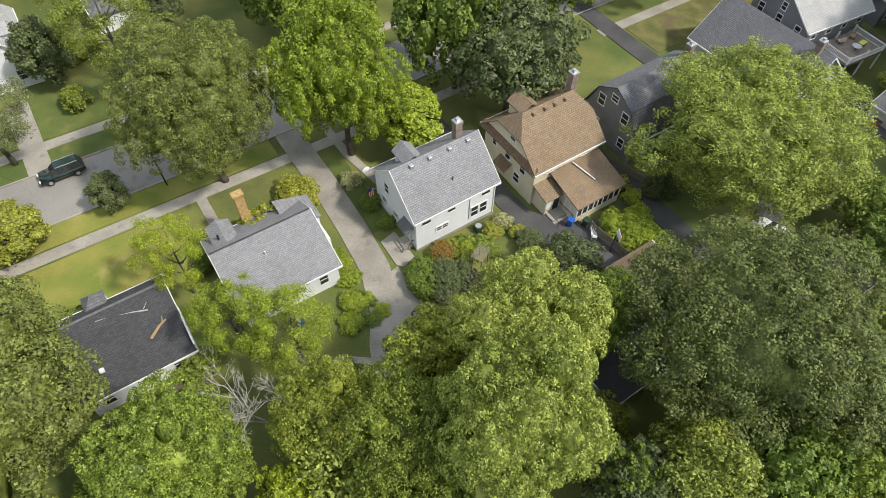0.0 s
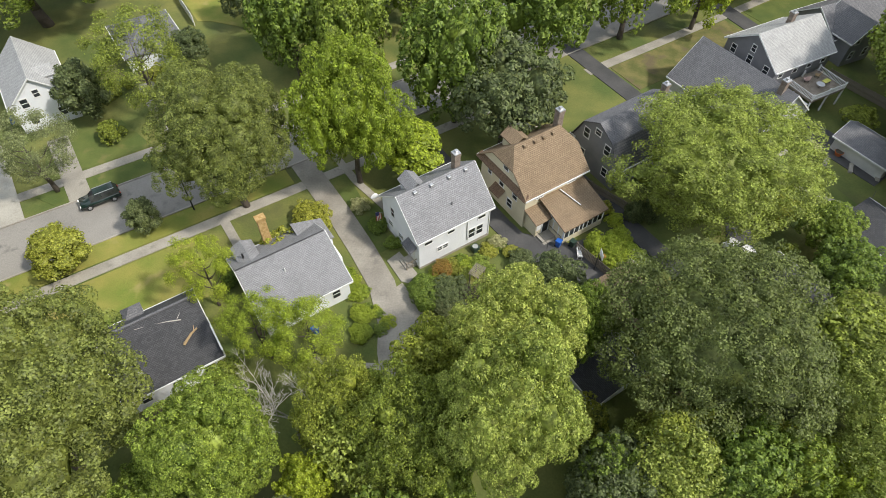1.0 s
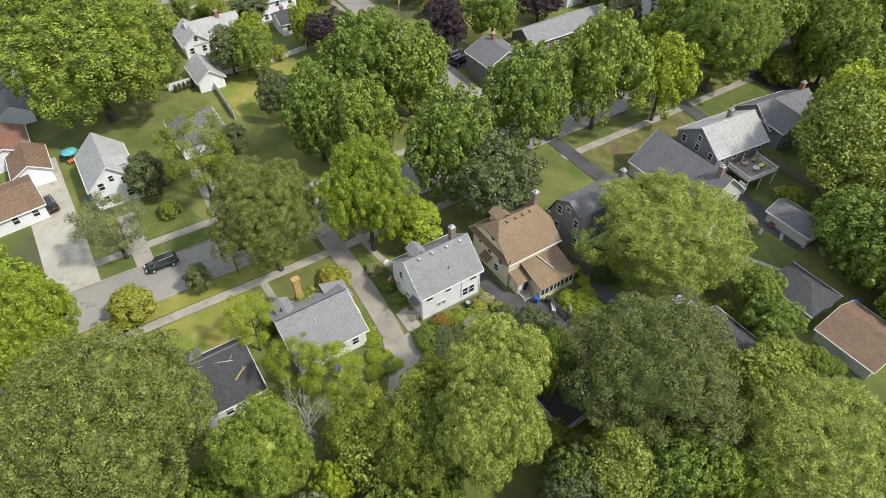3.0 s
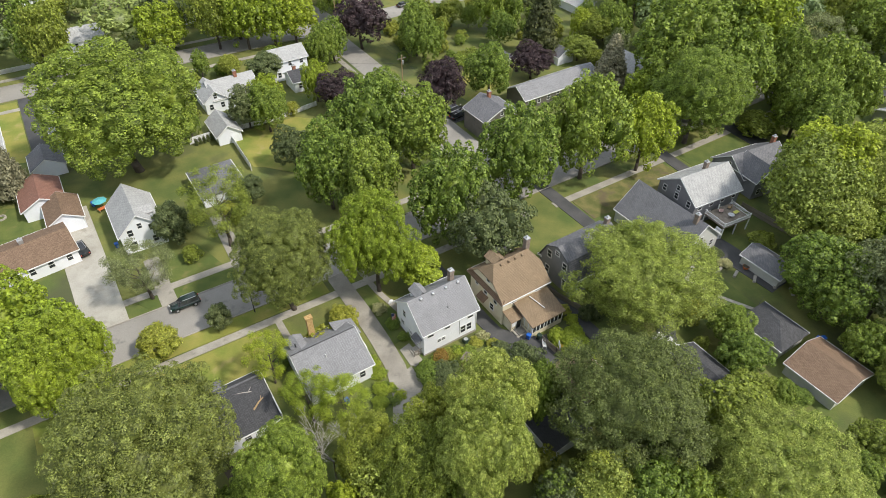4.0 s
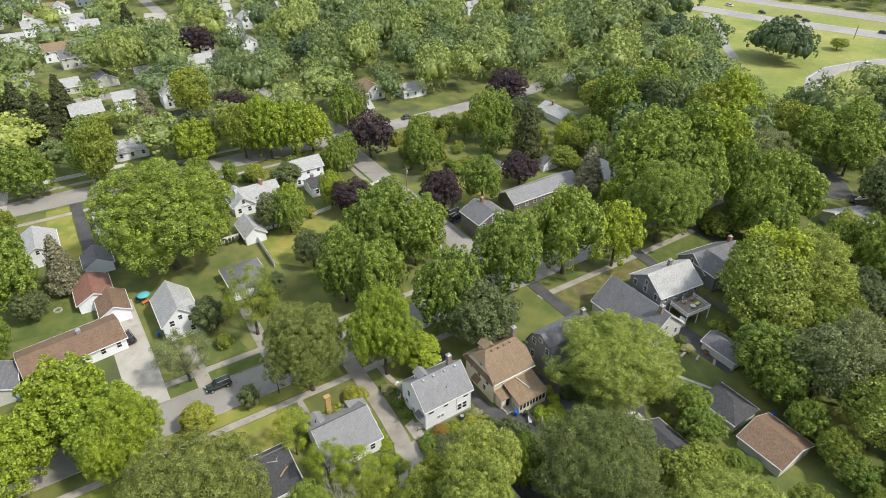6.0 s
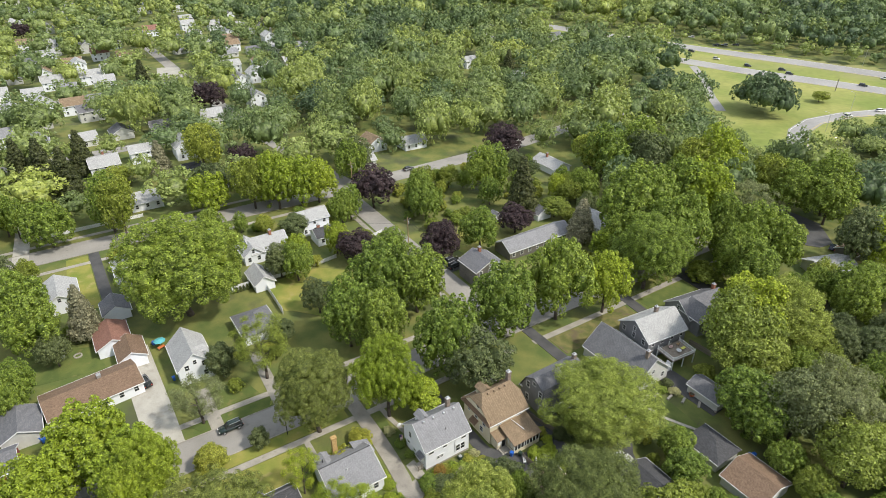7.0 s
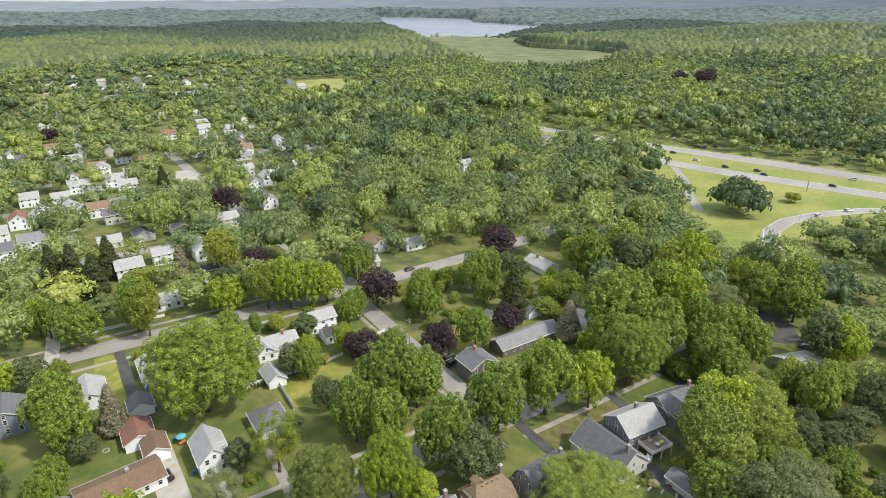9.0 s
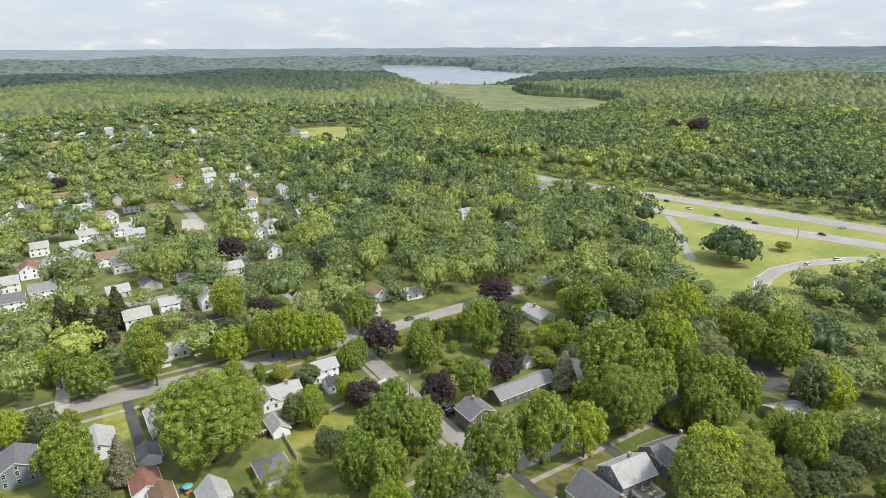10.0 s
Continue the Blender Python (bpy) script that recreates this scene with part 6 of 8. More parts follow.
# ---- the far woods ----
def place_far(px, py, h, r, tone, lobes, n, leaf):
    """Joins many far trees into one mesh: rounded boughs with leaf sprays, each tree with a tone of its own."""
    sets = []
    for k in range(8):
        shape = ("round", "upright", "airy", "round")[k % 4]
        v, t, _ = broad_crown(np.random.default_rng(40 + k), lobes + k % 3, max(n // 16, 6), max(n, 6), leaf, shape, (0.94, 0.8), 1.16, 0.5, ICO1, 0.19)
        v = v * np.array([1, 1, 0.5])
        t = t[(v[t].mean(1)[:, 2] > 0.12)]
        sets.append((v, t))
    V, T, A, base = [], [], [], 0
    z = ground_z(px, py) + hills(px, py)
    for i in range(len(px)):
        v, f = sets[(i * 5 + int(tone[i] * 97)) % 8]
        c, s = math.cos(i * 1.7), math.sin(i * 1.7)
        w = np.empty_like(v)
        w[:, 0] = (v[:, 0] * c - v[:, 1] * s) * r[i] + px[i]
        w[:, 1] = (v[:, 0] * s + v[:, 1] * c) * r[i] + py[i]
        w[:, 2] = v[:, 2] * h[i] + z[i]
        V.append(w)
        T.append(f + base)
        A.append(np.full(len(f), tone[i], np.float32))
        base += len(v)
    me = raw_mesh("woods", np.concatenate(V), np.concatenate(T), LEAF["far"])
    att = me.attributes.new("tone", "FLOAT", "FACE")
    att.data.foreach_set("value", np.concatenate(A))
    return me


def blocked(x, y, pad=0.0):
    bad = inside(x, y, MEADOW_EDGE) | near_line(x, y, HWY_FAR, 14) | near_line(x, y, HWY_NEAR, 12) | near_line(x, y, RAMP, 9) | inside(x, y, BALL_FIELD) | inside(x, y + 55, BALL_FIELD) | inside(x, y + 110, BALL_FIELD)
    pu, pv = x * CU + y * SU, -x * SU + y * CU
    for line, d in (([(-260, 59), (0, 59), (60, 59.6), (140, 60), (160, 58), (170, 53)], 8), ([(-320, 157), (-60, 156), (60, 154.5), (140, 160), (230, 176)], 9), ([(57.5, 60), (57.5, 150)], 7),
                    ([(-250, 240), (40, 240)], 6), ([(62, 158), (52, 240), (50, 330), (48, 520)], 6), ([(-250, 340), (40, 335)], 6), ([(44, 352), (46, 390)], 16), ([(200, 162), (236, 164)], 12), ([(163, 40), (176, 56)], 12)):
        bad |= near_line(pu, pv, line, d)
    return bad


gen = np.random.default_rng(21)
fx, fy = gen.uniform(-560, 640, 30000), gen.uniform(-60, 760, 30000)
dist = np.hypot(fx, fy + 60)
keep = (np.abs(np.arctan2(fx, fy + 75)) < radians(44)) & (dist < 780) & ~blocked(fx, fy)
pu, pv = fx * CU + fy * SU, -fx * SU + fy * CU
town = (pu < 130) & (pv < 720)
keep &= ~((pu < 130) & (pv < 158))               # the near blocks are planted tree by tree
keep &= ~((pv < 70) & (pu < 150))
fx, fy, town = fx[keep], fy[keep], town[keep]
ok, cell = [], {}
hx = np.array([[a, b, c] for a, b, c in HOUSES])
tx = np.array(PLANTED)
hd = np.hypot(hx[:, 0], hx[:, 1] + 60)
hn = np.stack([-hx[:, 0], -60 - hx[:, 1]], -1) / hd[:, None]      # from each house towards the camera's last position


def in_sight_lane(x, y, wide):
    """Lanes from the houses towards the camera, kept clear of trees so the houses show."""
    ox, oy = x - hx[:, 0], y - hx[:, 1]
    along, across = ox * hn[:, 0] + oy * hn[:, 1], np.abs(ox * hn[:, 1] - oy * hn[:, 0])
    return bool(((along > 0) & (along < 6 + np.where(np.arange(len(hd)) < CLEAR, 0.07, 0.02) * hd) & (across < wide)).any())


for i in range(len(fx)):
    gap = 13.4 if town[i] else 11.8
    gap *= gen.uniform(0.78, 1.3)
    k = (int(fx[i] // 18), int(fy[i] // 18))
    if any((fx[i] - a) ** 2 + (fy[i] - b) ** 2 < gap * gap for dx in (-1, 0, 1) for dy in (-1, 0, 1) for a, b in cell.get((k[0] + dx, k[1] + dy), ())):
        continue
    if (np.hypot(hx[:, 0] - fx[i], hx[:, 1] - fy[i]) < hx[:, 2] + 3.0).any() or in_sight_lane(fx[i], fy[i], 6.5) or (np.hypot(tx[:, 0] - fx[i], tx[:, 1] - fy[i]) < tx[:, 2] * 0.9 + 4.2).any():
        continue
    cell.setdefault(k, []).append((fx[i], fy[i]))
    ok.append(i)
fx, fy, town = fx[ok], fy[ok], town[ok]
n = len(fx)
fr = (4.8 + 5.4 * gen.random(n) ** 1.2) * np.where(town, 1.0, 1.12)
fh = (4.5 + fr * gen.uniform(1.05, 1.75, n)) * np.where(town, 1.0, 1.12)
stand = np.sin(fx * 0.021 + 2 * np.sin(fy * 0.013)) * np.cos(fy * 0.027 + fx * 0.006)
tone = np.clip(0.5 + 0.7 * (gen.beta(1.1, 1.25, n) - 0.47) + 0.26 * stand, 0, 1)
tone = np.clip(tone + np.where(town, 0.0, -0.02), 0, 1)
verge = near_line(fx, fy, HWY_FAR, 36) | near_line(fx, fy, RAMP, 42)      # low growth along the highway
fr, fh, tone = np.where(verge, fr * 0.72, fr), np.where(verge, fh * 0.55, fh), np.where(verge, tone * 0.6 + 0.4, tone)
garden = np.min(np.hypot(hx[:, 0] - fx[:, None], hx[:, 1] - fy[:, None]) - hx[:, 2], axis=1) < 17      # low trees about the houses
fr, fh = np.where(garden, fr * 0.95, fr), np.where(garden, fh * 0.84, fh)
more = np.array(JOINED)
in_lane = np.array([in_sight_lane(a_, b_, 5.5) for a_, b_ in more[:, :2]])
more = more[~in_lane & ~blocked(more[:, 0], more[:, 1])]
copse = [(166 + 9.5 * math.cos(k * 2.4) * (k / 11) ** 0.5 * 1.2, 268 + 11 * math.sin(k * 2.4) * (k / 11) ** 0.5 * 1.2, 20.5 - 0.6 * k, 7.4 - 0.15 * k, 0.05 + 0.03 * (k % 5)) for k in range(12)]
copse += [(gen.normal(190, 7), gen.normal(209, 5), gen.uniform(6, 10), gen.uniform(3, 4.6), gen.uniform(0, 0.4)) for _ in range(14)]      # the dark copses on the meadow
more = np.concatenate([more, np.array(copse)])
fx, fy, fh, fr, tone = (np.concatenate([a_, more[:, k_]]) for k_, a_ in enumerate((fx, fy, fh, fr, tone)))
away = np.hypot(fx, fy)
for band, lobes_, n_, leaf_ in ((away < 300, 8, 1000, 0.056), ((away >= 300) & (away < 460), 7, 480, 0.075), (away >= 460, 5, 220, 0.1)):
    tagged(new("woods", place_far(fx[band], fy[band], fh[band], fr[band], tone[band], lobes_, n_, leaf_)), "dense green broadleaf woods and garden trees", "trees", kind="stuff")

# further woods, with fewer leaves to a tree
gen = np.random.default_rng(22)
gx_, gy_ = np.meshgrid(np.arange(-1050, 1051, 11.4), np.arange(300, 1310, 11.4))
sx_, sy_ = (gx_ + gen.uniform(-4.6, 4.6, gx_.shape)).ravel(), (gy_ + gen.uniform(-4.6, 4.6, gy_.shape)).ravel()
d_ = np.hypot(sx_, sy_ + 60)
keep = (np.abs(np.arctan2(sx_, sy_ + 75)) < radians(41)) & (d_ > 775) & (d_ < 1330) & ~blocked(sx_, sy_)
near_house = np.zeros(len(sx_), bool)
for a_, b_, c_ in HOUSES:
    if math.hypot(a_, b_) > 650:
        near_house |= (np.abs(sx_ - a_) < 12) & (sy_ - b_ < 9) & (sy_ - b_ > -38)
keep &= ~near_house & ~((sx_ < -60) & (gen.random(len(sx_)) < 0.42)) & ~inside(sx_, sy_, MARSH)
sx_, sy_ = np.concatenate([sx_[keep], gen.uniform(-30, 290, 34)]), np.concatenate([sy_[keep], gen.uniform(2285, 2330, 34)])      # and the trees of the bay's shore
n = len(sx_)
tn_ = np.clip(0.44 + 0.7 * (gen.beta(1.1, 1.4, n) - 0.45) + 0.26 * np.sin(sx_ * 0.019 + 2 * np.sin(sy_ * 0.011)) * np.cos(sy_ * 0.016), 0, 1)
sr = 5.2 + 5.8 * gen.random(n) ** 1.3
wood2 = new("woods", place_far(sx_, sy_, (5 + sr * gen.uniform(1.0, 1.6, n)) * np.where(sx_ < -60, 0.85, 1.0), sr, tn_, 5, 70, 0.14))
tagged(wood2, "dense green woods towards the bay", "trees", kind="stuff")

# woods beyond, as one canopy of crowns over low hills
def crowns(x, y, size):
    """Height and tone of the tree crowns at each place: domes about jittered centres."""
    best, tone = np.full(x.shape, 9.0), np.zeros(x.shape)
    ix, iy = np.floor(x / size), np.floor(y / size)
    for dx in (-1, 0, 1):
        for dy in (-1, 0, 1):
            jx, jy = ix + dx, iy + dy
            r1 = np.modf(np.abs(np.sin(jx * 127.1 + jy * 311.7) * 43758.5453))[0]
            r2 = np.modf(np.abs(np.sin(jx * 269.5 + jy * 183.3) * 24634.6345))[0]
            q = np.hypot(x - (jx + 0.15 + 0.7 * r1) * size, y - (jy + 0.15 + 0.7 * r2) * size) / size
            near = q < best
            best, tone = np.where(near, q, best), np.where(near, np.modf(r1 * 7 + r2 * 13)[0], tone)
    return np.sqrt(np.clip(1 - (best / 0.8) ** 2, 0, 1)), tone


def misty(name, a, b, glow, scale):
    """Far backdrop: haze of the air between is painted as bluish colour and glow."""
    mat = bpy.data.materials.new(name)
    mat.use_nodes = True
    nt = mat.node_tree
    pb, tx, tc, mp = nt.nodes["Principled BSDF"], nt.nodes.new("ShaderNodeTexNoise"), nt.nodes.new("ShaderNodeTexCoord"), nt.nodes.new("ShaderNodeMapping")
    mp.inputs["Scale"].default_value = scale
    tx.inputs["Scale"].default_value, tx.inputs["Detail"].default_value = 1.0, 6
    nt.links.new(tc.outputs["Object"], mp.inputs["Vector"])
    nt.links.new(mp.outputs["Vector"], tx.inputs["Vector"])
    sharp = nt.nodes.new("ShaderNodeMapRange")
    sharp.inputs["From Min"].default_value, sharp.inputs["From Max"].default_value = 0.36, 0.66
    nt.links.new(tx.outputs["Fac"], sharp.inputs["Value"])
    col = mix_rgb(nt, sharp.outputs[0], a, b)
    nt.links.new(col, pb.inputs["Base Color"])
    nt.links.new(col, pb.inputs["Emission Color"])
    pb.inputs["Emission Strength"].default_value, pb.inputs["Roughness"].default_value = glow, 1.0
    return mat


def canopy(name, near, far, cols, rows, mat, words, what, size):
    """A stretch of woods as one surface of rounded crowns over the hills."""
    ang = np.linspace(radians(-43), radians(43), cols)
    rr_ = near * (far / near) ** np.linspace(0, 1, rows)
    RR, AA = np.meshgrid(rr_, ang, indexing="ij")
    CX, CY = RR * np.sin(AA), RR * np.cos(AA) - 60
    dome, pick = crowns(CX, CY, size)
    fine, _ = crowns(CX + 3.1, CY - 1.7, size * 0.36)
    big = 0.5 + 0.5 * np.sin(CX * 0.017 + np.sin(CY * 0.011) * 2) * np.sin(CY * 0.013 + 1)
    CZ = ground_z(CX, CY) + hills(CX, CY) + dome * (12 + 10 * pick) + fine * 3.5
    CZ += np.random.default_rng(3).normal(0, 1.1, CZ.shape)
    CZ[0] = ground_z(CX[0], CY[0]) + hills(CX[0], CY[0])
    open_ = inside(CX, CY, LAKE) | inside(CX, CY, MARSH)
    shore = np.zeros(CX.shape, bool)
    for dx, dy in ((16, 0), (-16, 0), (0, 16), (0, -16)):
        shore |= inside(CX + dx, CY + dy, LAKE) | inside(CX + dx, CY + dy, MARSH)
    CZ = np.where(shore, ground_z(CX, CY) + hills(CX, CY) * 0.5 + dome * 7 + fine * 2, CZ)
    CZ = np.where(open_, ground_z(CX, CY) - 2, CZ)
    ii = np.arange(CX.size).reshape(CX.shape)
    fq = np.stack([ii[:-1, :-1], ii[:-1, 1:], ii[1:, 1:], ii[1:, :-1]], -1)
    fq = fq[~(open_[:-1, :-1] & open_[1:, 1:])].reshape(-1, 4)[:, ::-1]
    me = raw_mesh(name, np.stack([CX, CY, CZ], -1).reshape(-1, 3), fq, mat)
    att = me.attributes.new("tone", "FLOAT", "POINT")
    cloud_shade = np.exp(-(((CX + 850) / 800) ** 4 + ((CY - 2050) / 330) ** 4))      # cloud shadow on the far ridge, put into the tree tone
    att.data.foreach_set("value", np.clip((0.8 * pick + 0.4 * big - 0.1 + 0.12 * np.clip((1800 - RR) / 300, -0.6, 1)) * (1 - 0.9 * cloud_shade), 0, 1).astype(np.float32).ravel())
    return tagged(new(name, me), words, "trees" if what == "stuff" else "distance", kind=what)


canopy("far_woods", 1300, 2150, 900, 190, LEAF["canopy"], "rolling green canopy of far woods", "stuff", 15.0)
# near backdrop: painted haze, its base darkened for the same cloud shadow
canopy("backdrop", 2140, 3320, 420, 120, misty("painted_haze_woods", (0.008, 0.02, 0.018), (0.05, 0.078, 0.055), 0.1, (0.05, 0.05, 0.05)), "wooded hills beside the bay with painted haze", "structure", 22.0)
canopy("backdrop", 3300, 4890, 300, 70, misty("painted_haze_far_woods", (0.03, 0.055, 0.05), (0.12, 0.155, 0.14), 0.22, (0.03, 0.03, 0.03)), "faint woods beyond the bay with painted haze", "structure", 40.0)

# the rim of land at the horizon, a backdrop whose colour and glow paint the haze
RIM = misty("painted_haze_land", (0.17, 0.205, 0.232), (0.215, 0.25, 0.278), 0.42, (0.008, 0.008, 0.15))
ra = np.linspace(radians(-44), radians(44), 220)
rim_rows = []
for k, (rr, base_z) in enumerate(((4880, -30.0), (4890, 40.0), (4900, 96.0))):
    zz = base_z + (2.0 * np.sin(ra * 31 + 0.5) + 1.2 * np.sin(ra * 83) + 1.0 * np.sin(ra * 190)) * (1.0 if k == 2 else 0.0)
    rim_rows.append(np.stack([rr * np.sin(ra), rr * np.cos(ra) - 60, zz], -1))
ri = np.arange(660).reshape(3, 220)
tagged(new("backdrop", raw_mesh("backdrop", np.concatenate(rim_rows), np.stack([ri[:-1, :-1], ri[:-1, 1:], ri[1:, 1:], ri[1:, :-1]], -1).reshape(-1, 4), RIM)), "land along the horizon with painted bluish haze", "distance", kind="structure")

# ---- smaller things ----
def car(u, v, turn, paint, label, big=False, m=None):
    """A parked or passing car: shaped body, cabin glass, four wheels, lamps."""
    L, W, hb, ht = (4.75, 1.88, 0.98, 1.72) if big else (4.6, 1.8, 0.86, 1.45)
    ob = thing("car", m or place(u, v, turn, 0.13), label, "car")
    prof = [(-L / 2, 0.35), (-L / 2 + 0.05, hb - 0.08), (-L / 2 + 0.3, hb), (L / 2 - 1.35, hb), (L / 2 - 0.2, hb - 0.14), (L / 2, hb - 0.35), (L / 2, 0.3)]
    bm = bmesh.new()
    sides = [[bm.verts.new((x, s * (W / 2 if 0 < i < 5 else W / 2 - 0.08), z)) for i, (x, z) in enumerate(prof)] for s in (-1, 1)]
    for i in range(len(prof)):
        j = (i + 1) % len(prof)
        bm.faces.new((sides[0][i], sides[0][j], sides[1][j], sides[1][i]))
    bm.faces.new(sides[0][::-1])
    bm.faces.new(sides[1])
    bmesh.ops.recalc_face_normals(bm, faces=bm.faces[:])
    bmesh.ops.bevel(bm, geom=bm.edges[:], offset=0.05, segments=2, affect="EDGES")
    body = part("body", bm, paint, ob, smooth=True)

    def cabin(x0, x1, x2, x3, z0, z1, w0, w1):
        b = bmesh.new()
        lo = [b.verts.new((x, s * w0 / 2, z0)) for s in (-1, 1) for x in (x0, x3)]
        hi = [b.verts.new((x, s * w1 / 2, z1)) for s in (-1, 1) for x in (x1, x2)]
        for q in ((lo[0], lo[1], hi[1], hi[0]), (lo[3], lo[2], hi[2], hi[3]), (lo[2], lo[0], hi[0], hi[2]), (lo[1], lo[3], hi[3], hi[1]), (hi[0], hi[1], hi[3], hi[2])):
            b.faces.new(q)
        bmesh.ops.recalc_face_normals(b, faces=b.faces[:])
        return b
    back = -L / 2 + (0.12 if big else 0.7)
    part("cabin_glass", cabin(back, back + 0.35, 0.35, 1.1, hb - 0.02, ht - 0.05, W - 0.12, W - 0.5), GLASS, body, "dark car windows")
    part("car_roof", boxes((back + 0.32, 0.4, -W / 2 + 0.26, W / 2 - 0.26, ht - 0.06, ht), bevel=0.02), paint, body)
    for s in (-1, 1):
        part("pillar", boxes((-0.35, -0.2, s * (W / 2 - 0.17) - 0.04, s * (W / 2 - 0.17) + 0.04, hb, ht - 0.05)), paint, body)
        if big:
            part("roof_rail", boxes((back + 0.3, 0.3, s * 0.6 - 0.03, s * 0.6 + 0.03, ht, ht + 0.07)), METAL, body)
        part("headlight", boxes((L / 2 - 0.14, L / 2 + 0.01, s * 0.62 - 0.16, s * 0.62 + 0.16, hb - 0.36, hb - 0.22)), PAINT_WHITE, body)
        part("tail_light", boxes((-L / 2 - 0.01, -L / 2 + 0.08, s * 0.68 - 0.1, s * 0.68 + 0.1, hb - 0.3, hb - 0.08)), RED_CLOTH, body)
        for x in (-L * 0.3, L * 0.3):
            wheel = part("wheel", tube(bmesh.new(), (x, s * (W / 2 - 0.22), 0.33), (x, s * (W / 2 + 0.01), 0.33), 0.34, 0.34, 16), RUBBER, ob)
            part("rim", tube(bmesh.new(), (x, s * (W / 2), 0.33), (x, s * (W / 2 + 0.03), 0.33), 0.22, 0.2, 12), METAL, wheel)
    return ob


car(-9.2, 61.4, 180, CAR_GREEN, "dark green sport utility car parked at the kerb", True)
car(-20.9, 84.3, 100, CAR_BLACK, "dark car with roof bars on the concrete driveway", True)
car(51.2, 13.4, 90, CAR_WHITE, "white sport utility car before the garage", True)
car(63.2, 88.8, 8, CAR_BLACK, "black car beside the taupe house", True)
car(64.0, 91.6, 8, CAR_BLACK, "black car parked beside another black car", True)
car(168.6, 36.5, 20, CAR_BLUE, "dark blue car at the turning circle")
car(246.0, 162.0, 80, CAR_SILVER, "silver car before the split-level house")
car(30.6, 21.6, 70, CAR_WHITE, "white car half hidden under a tree")
car(88.6, 158.5, 0, CAR_BLACK, "black car parked at the street")
HEAD = math.degrees(math.atan2(303 - 398, 268 - 155)) - 33
for u, v, back, paint, words in ((427.3, 286.0, 180, CAR_WHITE, "white van on the highway"), (416.2, 255.0, 180, CAR_BLACK, "dark car on the highway"), (421.3, 251.5, 180, CAR_SILVER, "silver car on the highway"), (428.7, 246.8, 180, CAR_BLACK, "black car on the highway"),
                                 (380.7, 250.2, 0, CAR_BLACK, "black car on the highway"), (375.1, 225.4, 0, CAR_WHITE, "white car on the highway"), (375.0, 201.4, 0, CAR_BLUE, "dark blue car on the highway"), (383.1, 182.2, 0, CAR_BLACK, "black car on the highway"),
                                 (377.1, 173.6, 0, CAR_BLACK, "black car on the highway"), (386.2, 133.3, 0, CAR_BLACK, "black car on the highway"), (414.0, 134.1, 180, CAR_WHITE, "white car on the highway")):
    car(u, v, HEAD + back, paint, words + " lane", True)
for u, v, turn, paint, words in ((316.9, 106.7, -10, CAR_WHITE, "white car on the curved ramp"), (340.1, 102.1, -30, CAR_WHITE, "white car leaving the curved ramp"), (250.3, 92.0, 25, CAR_BLACK, "black car on the curved ramp")):
    car(u, v, turn, paint, words, True)


def shrub(u, v, r, h, leaf, words):
    x, y = uv(u, v)
    ob = thing("bush", pose(x, y, float(ground_z(x, y)), 0, 0, float(rng.uniform(0, 360))), words, "bush")
    top = new("foliage", MID_ROUND[int(rng.integers(0, 4))] if r > 1.25 else SHRUB[int(rng.integers(0, 2))])
    top.parent = ob
    top.scale, top.location = (r / 5, r / 5, h / 8.2), (0, 0, -h * 0.42)
    top.material_slots[0].link = "OBJECT"
    top.material_slots[0].material = LEAF[leaf]
    part("stem", tube(bmesh.new(), (0, 0, -0.2), (0, 0, h * 0.5), 0.07, 0.04), BARK, ob)
    return ob


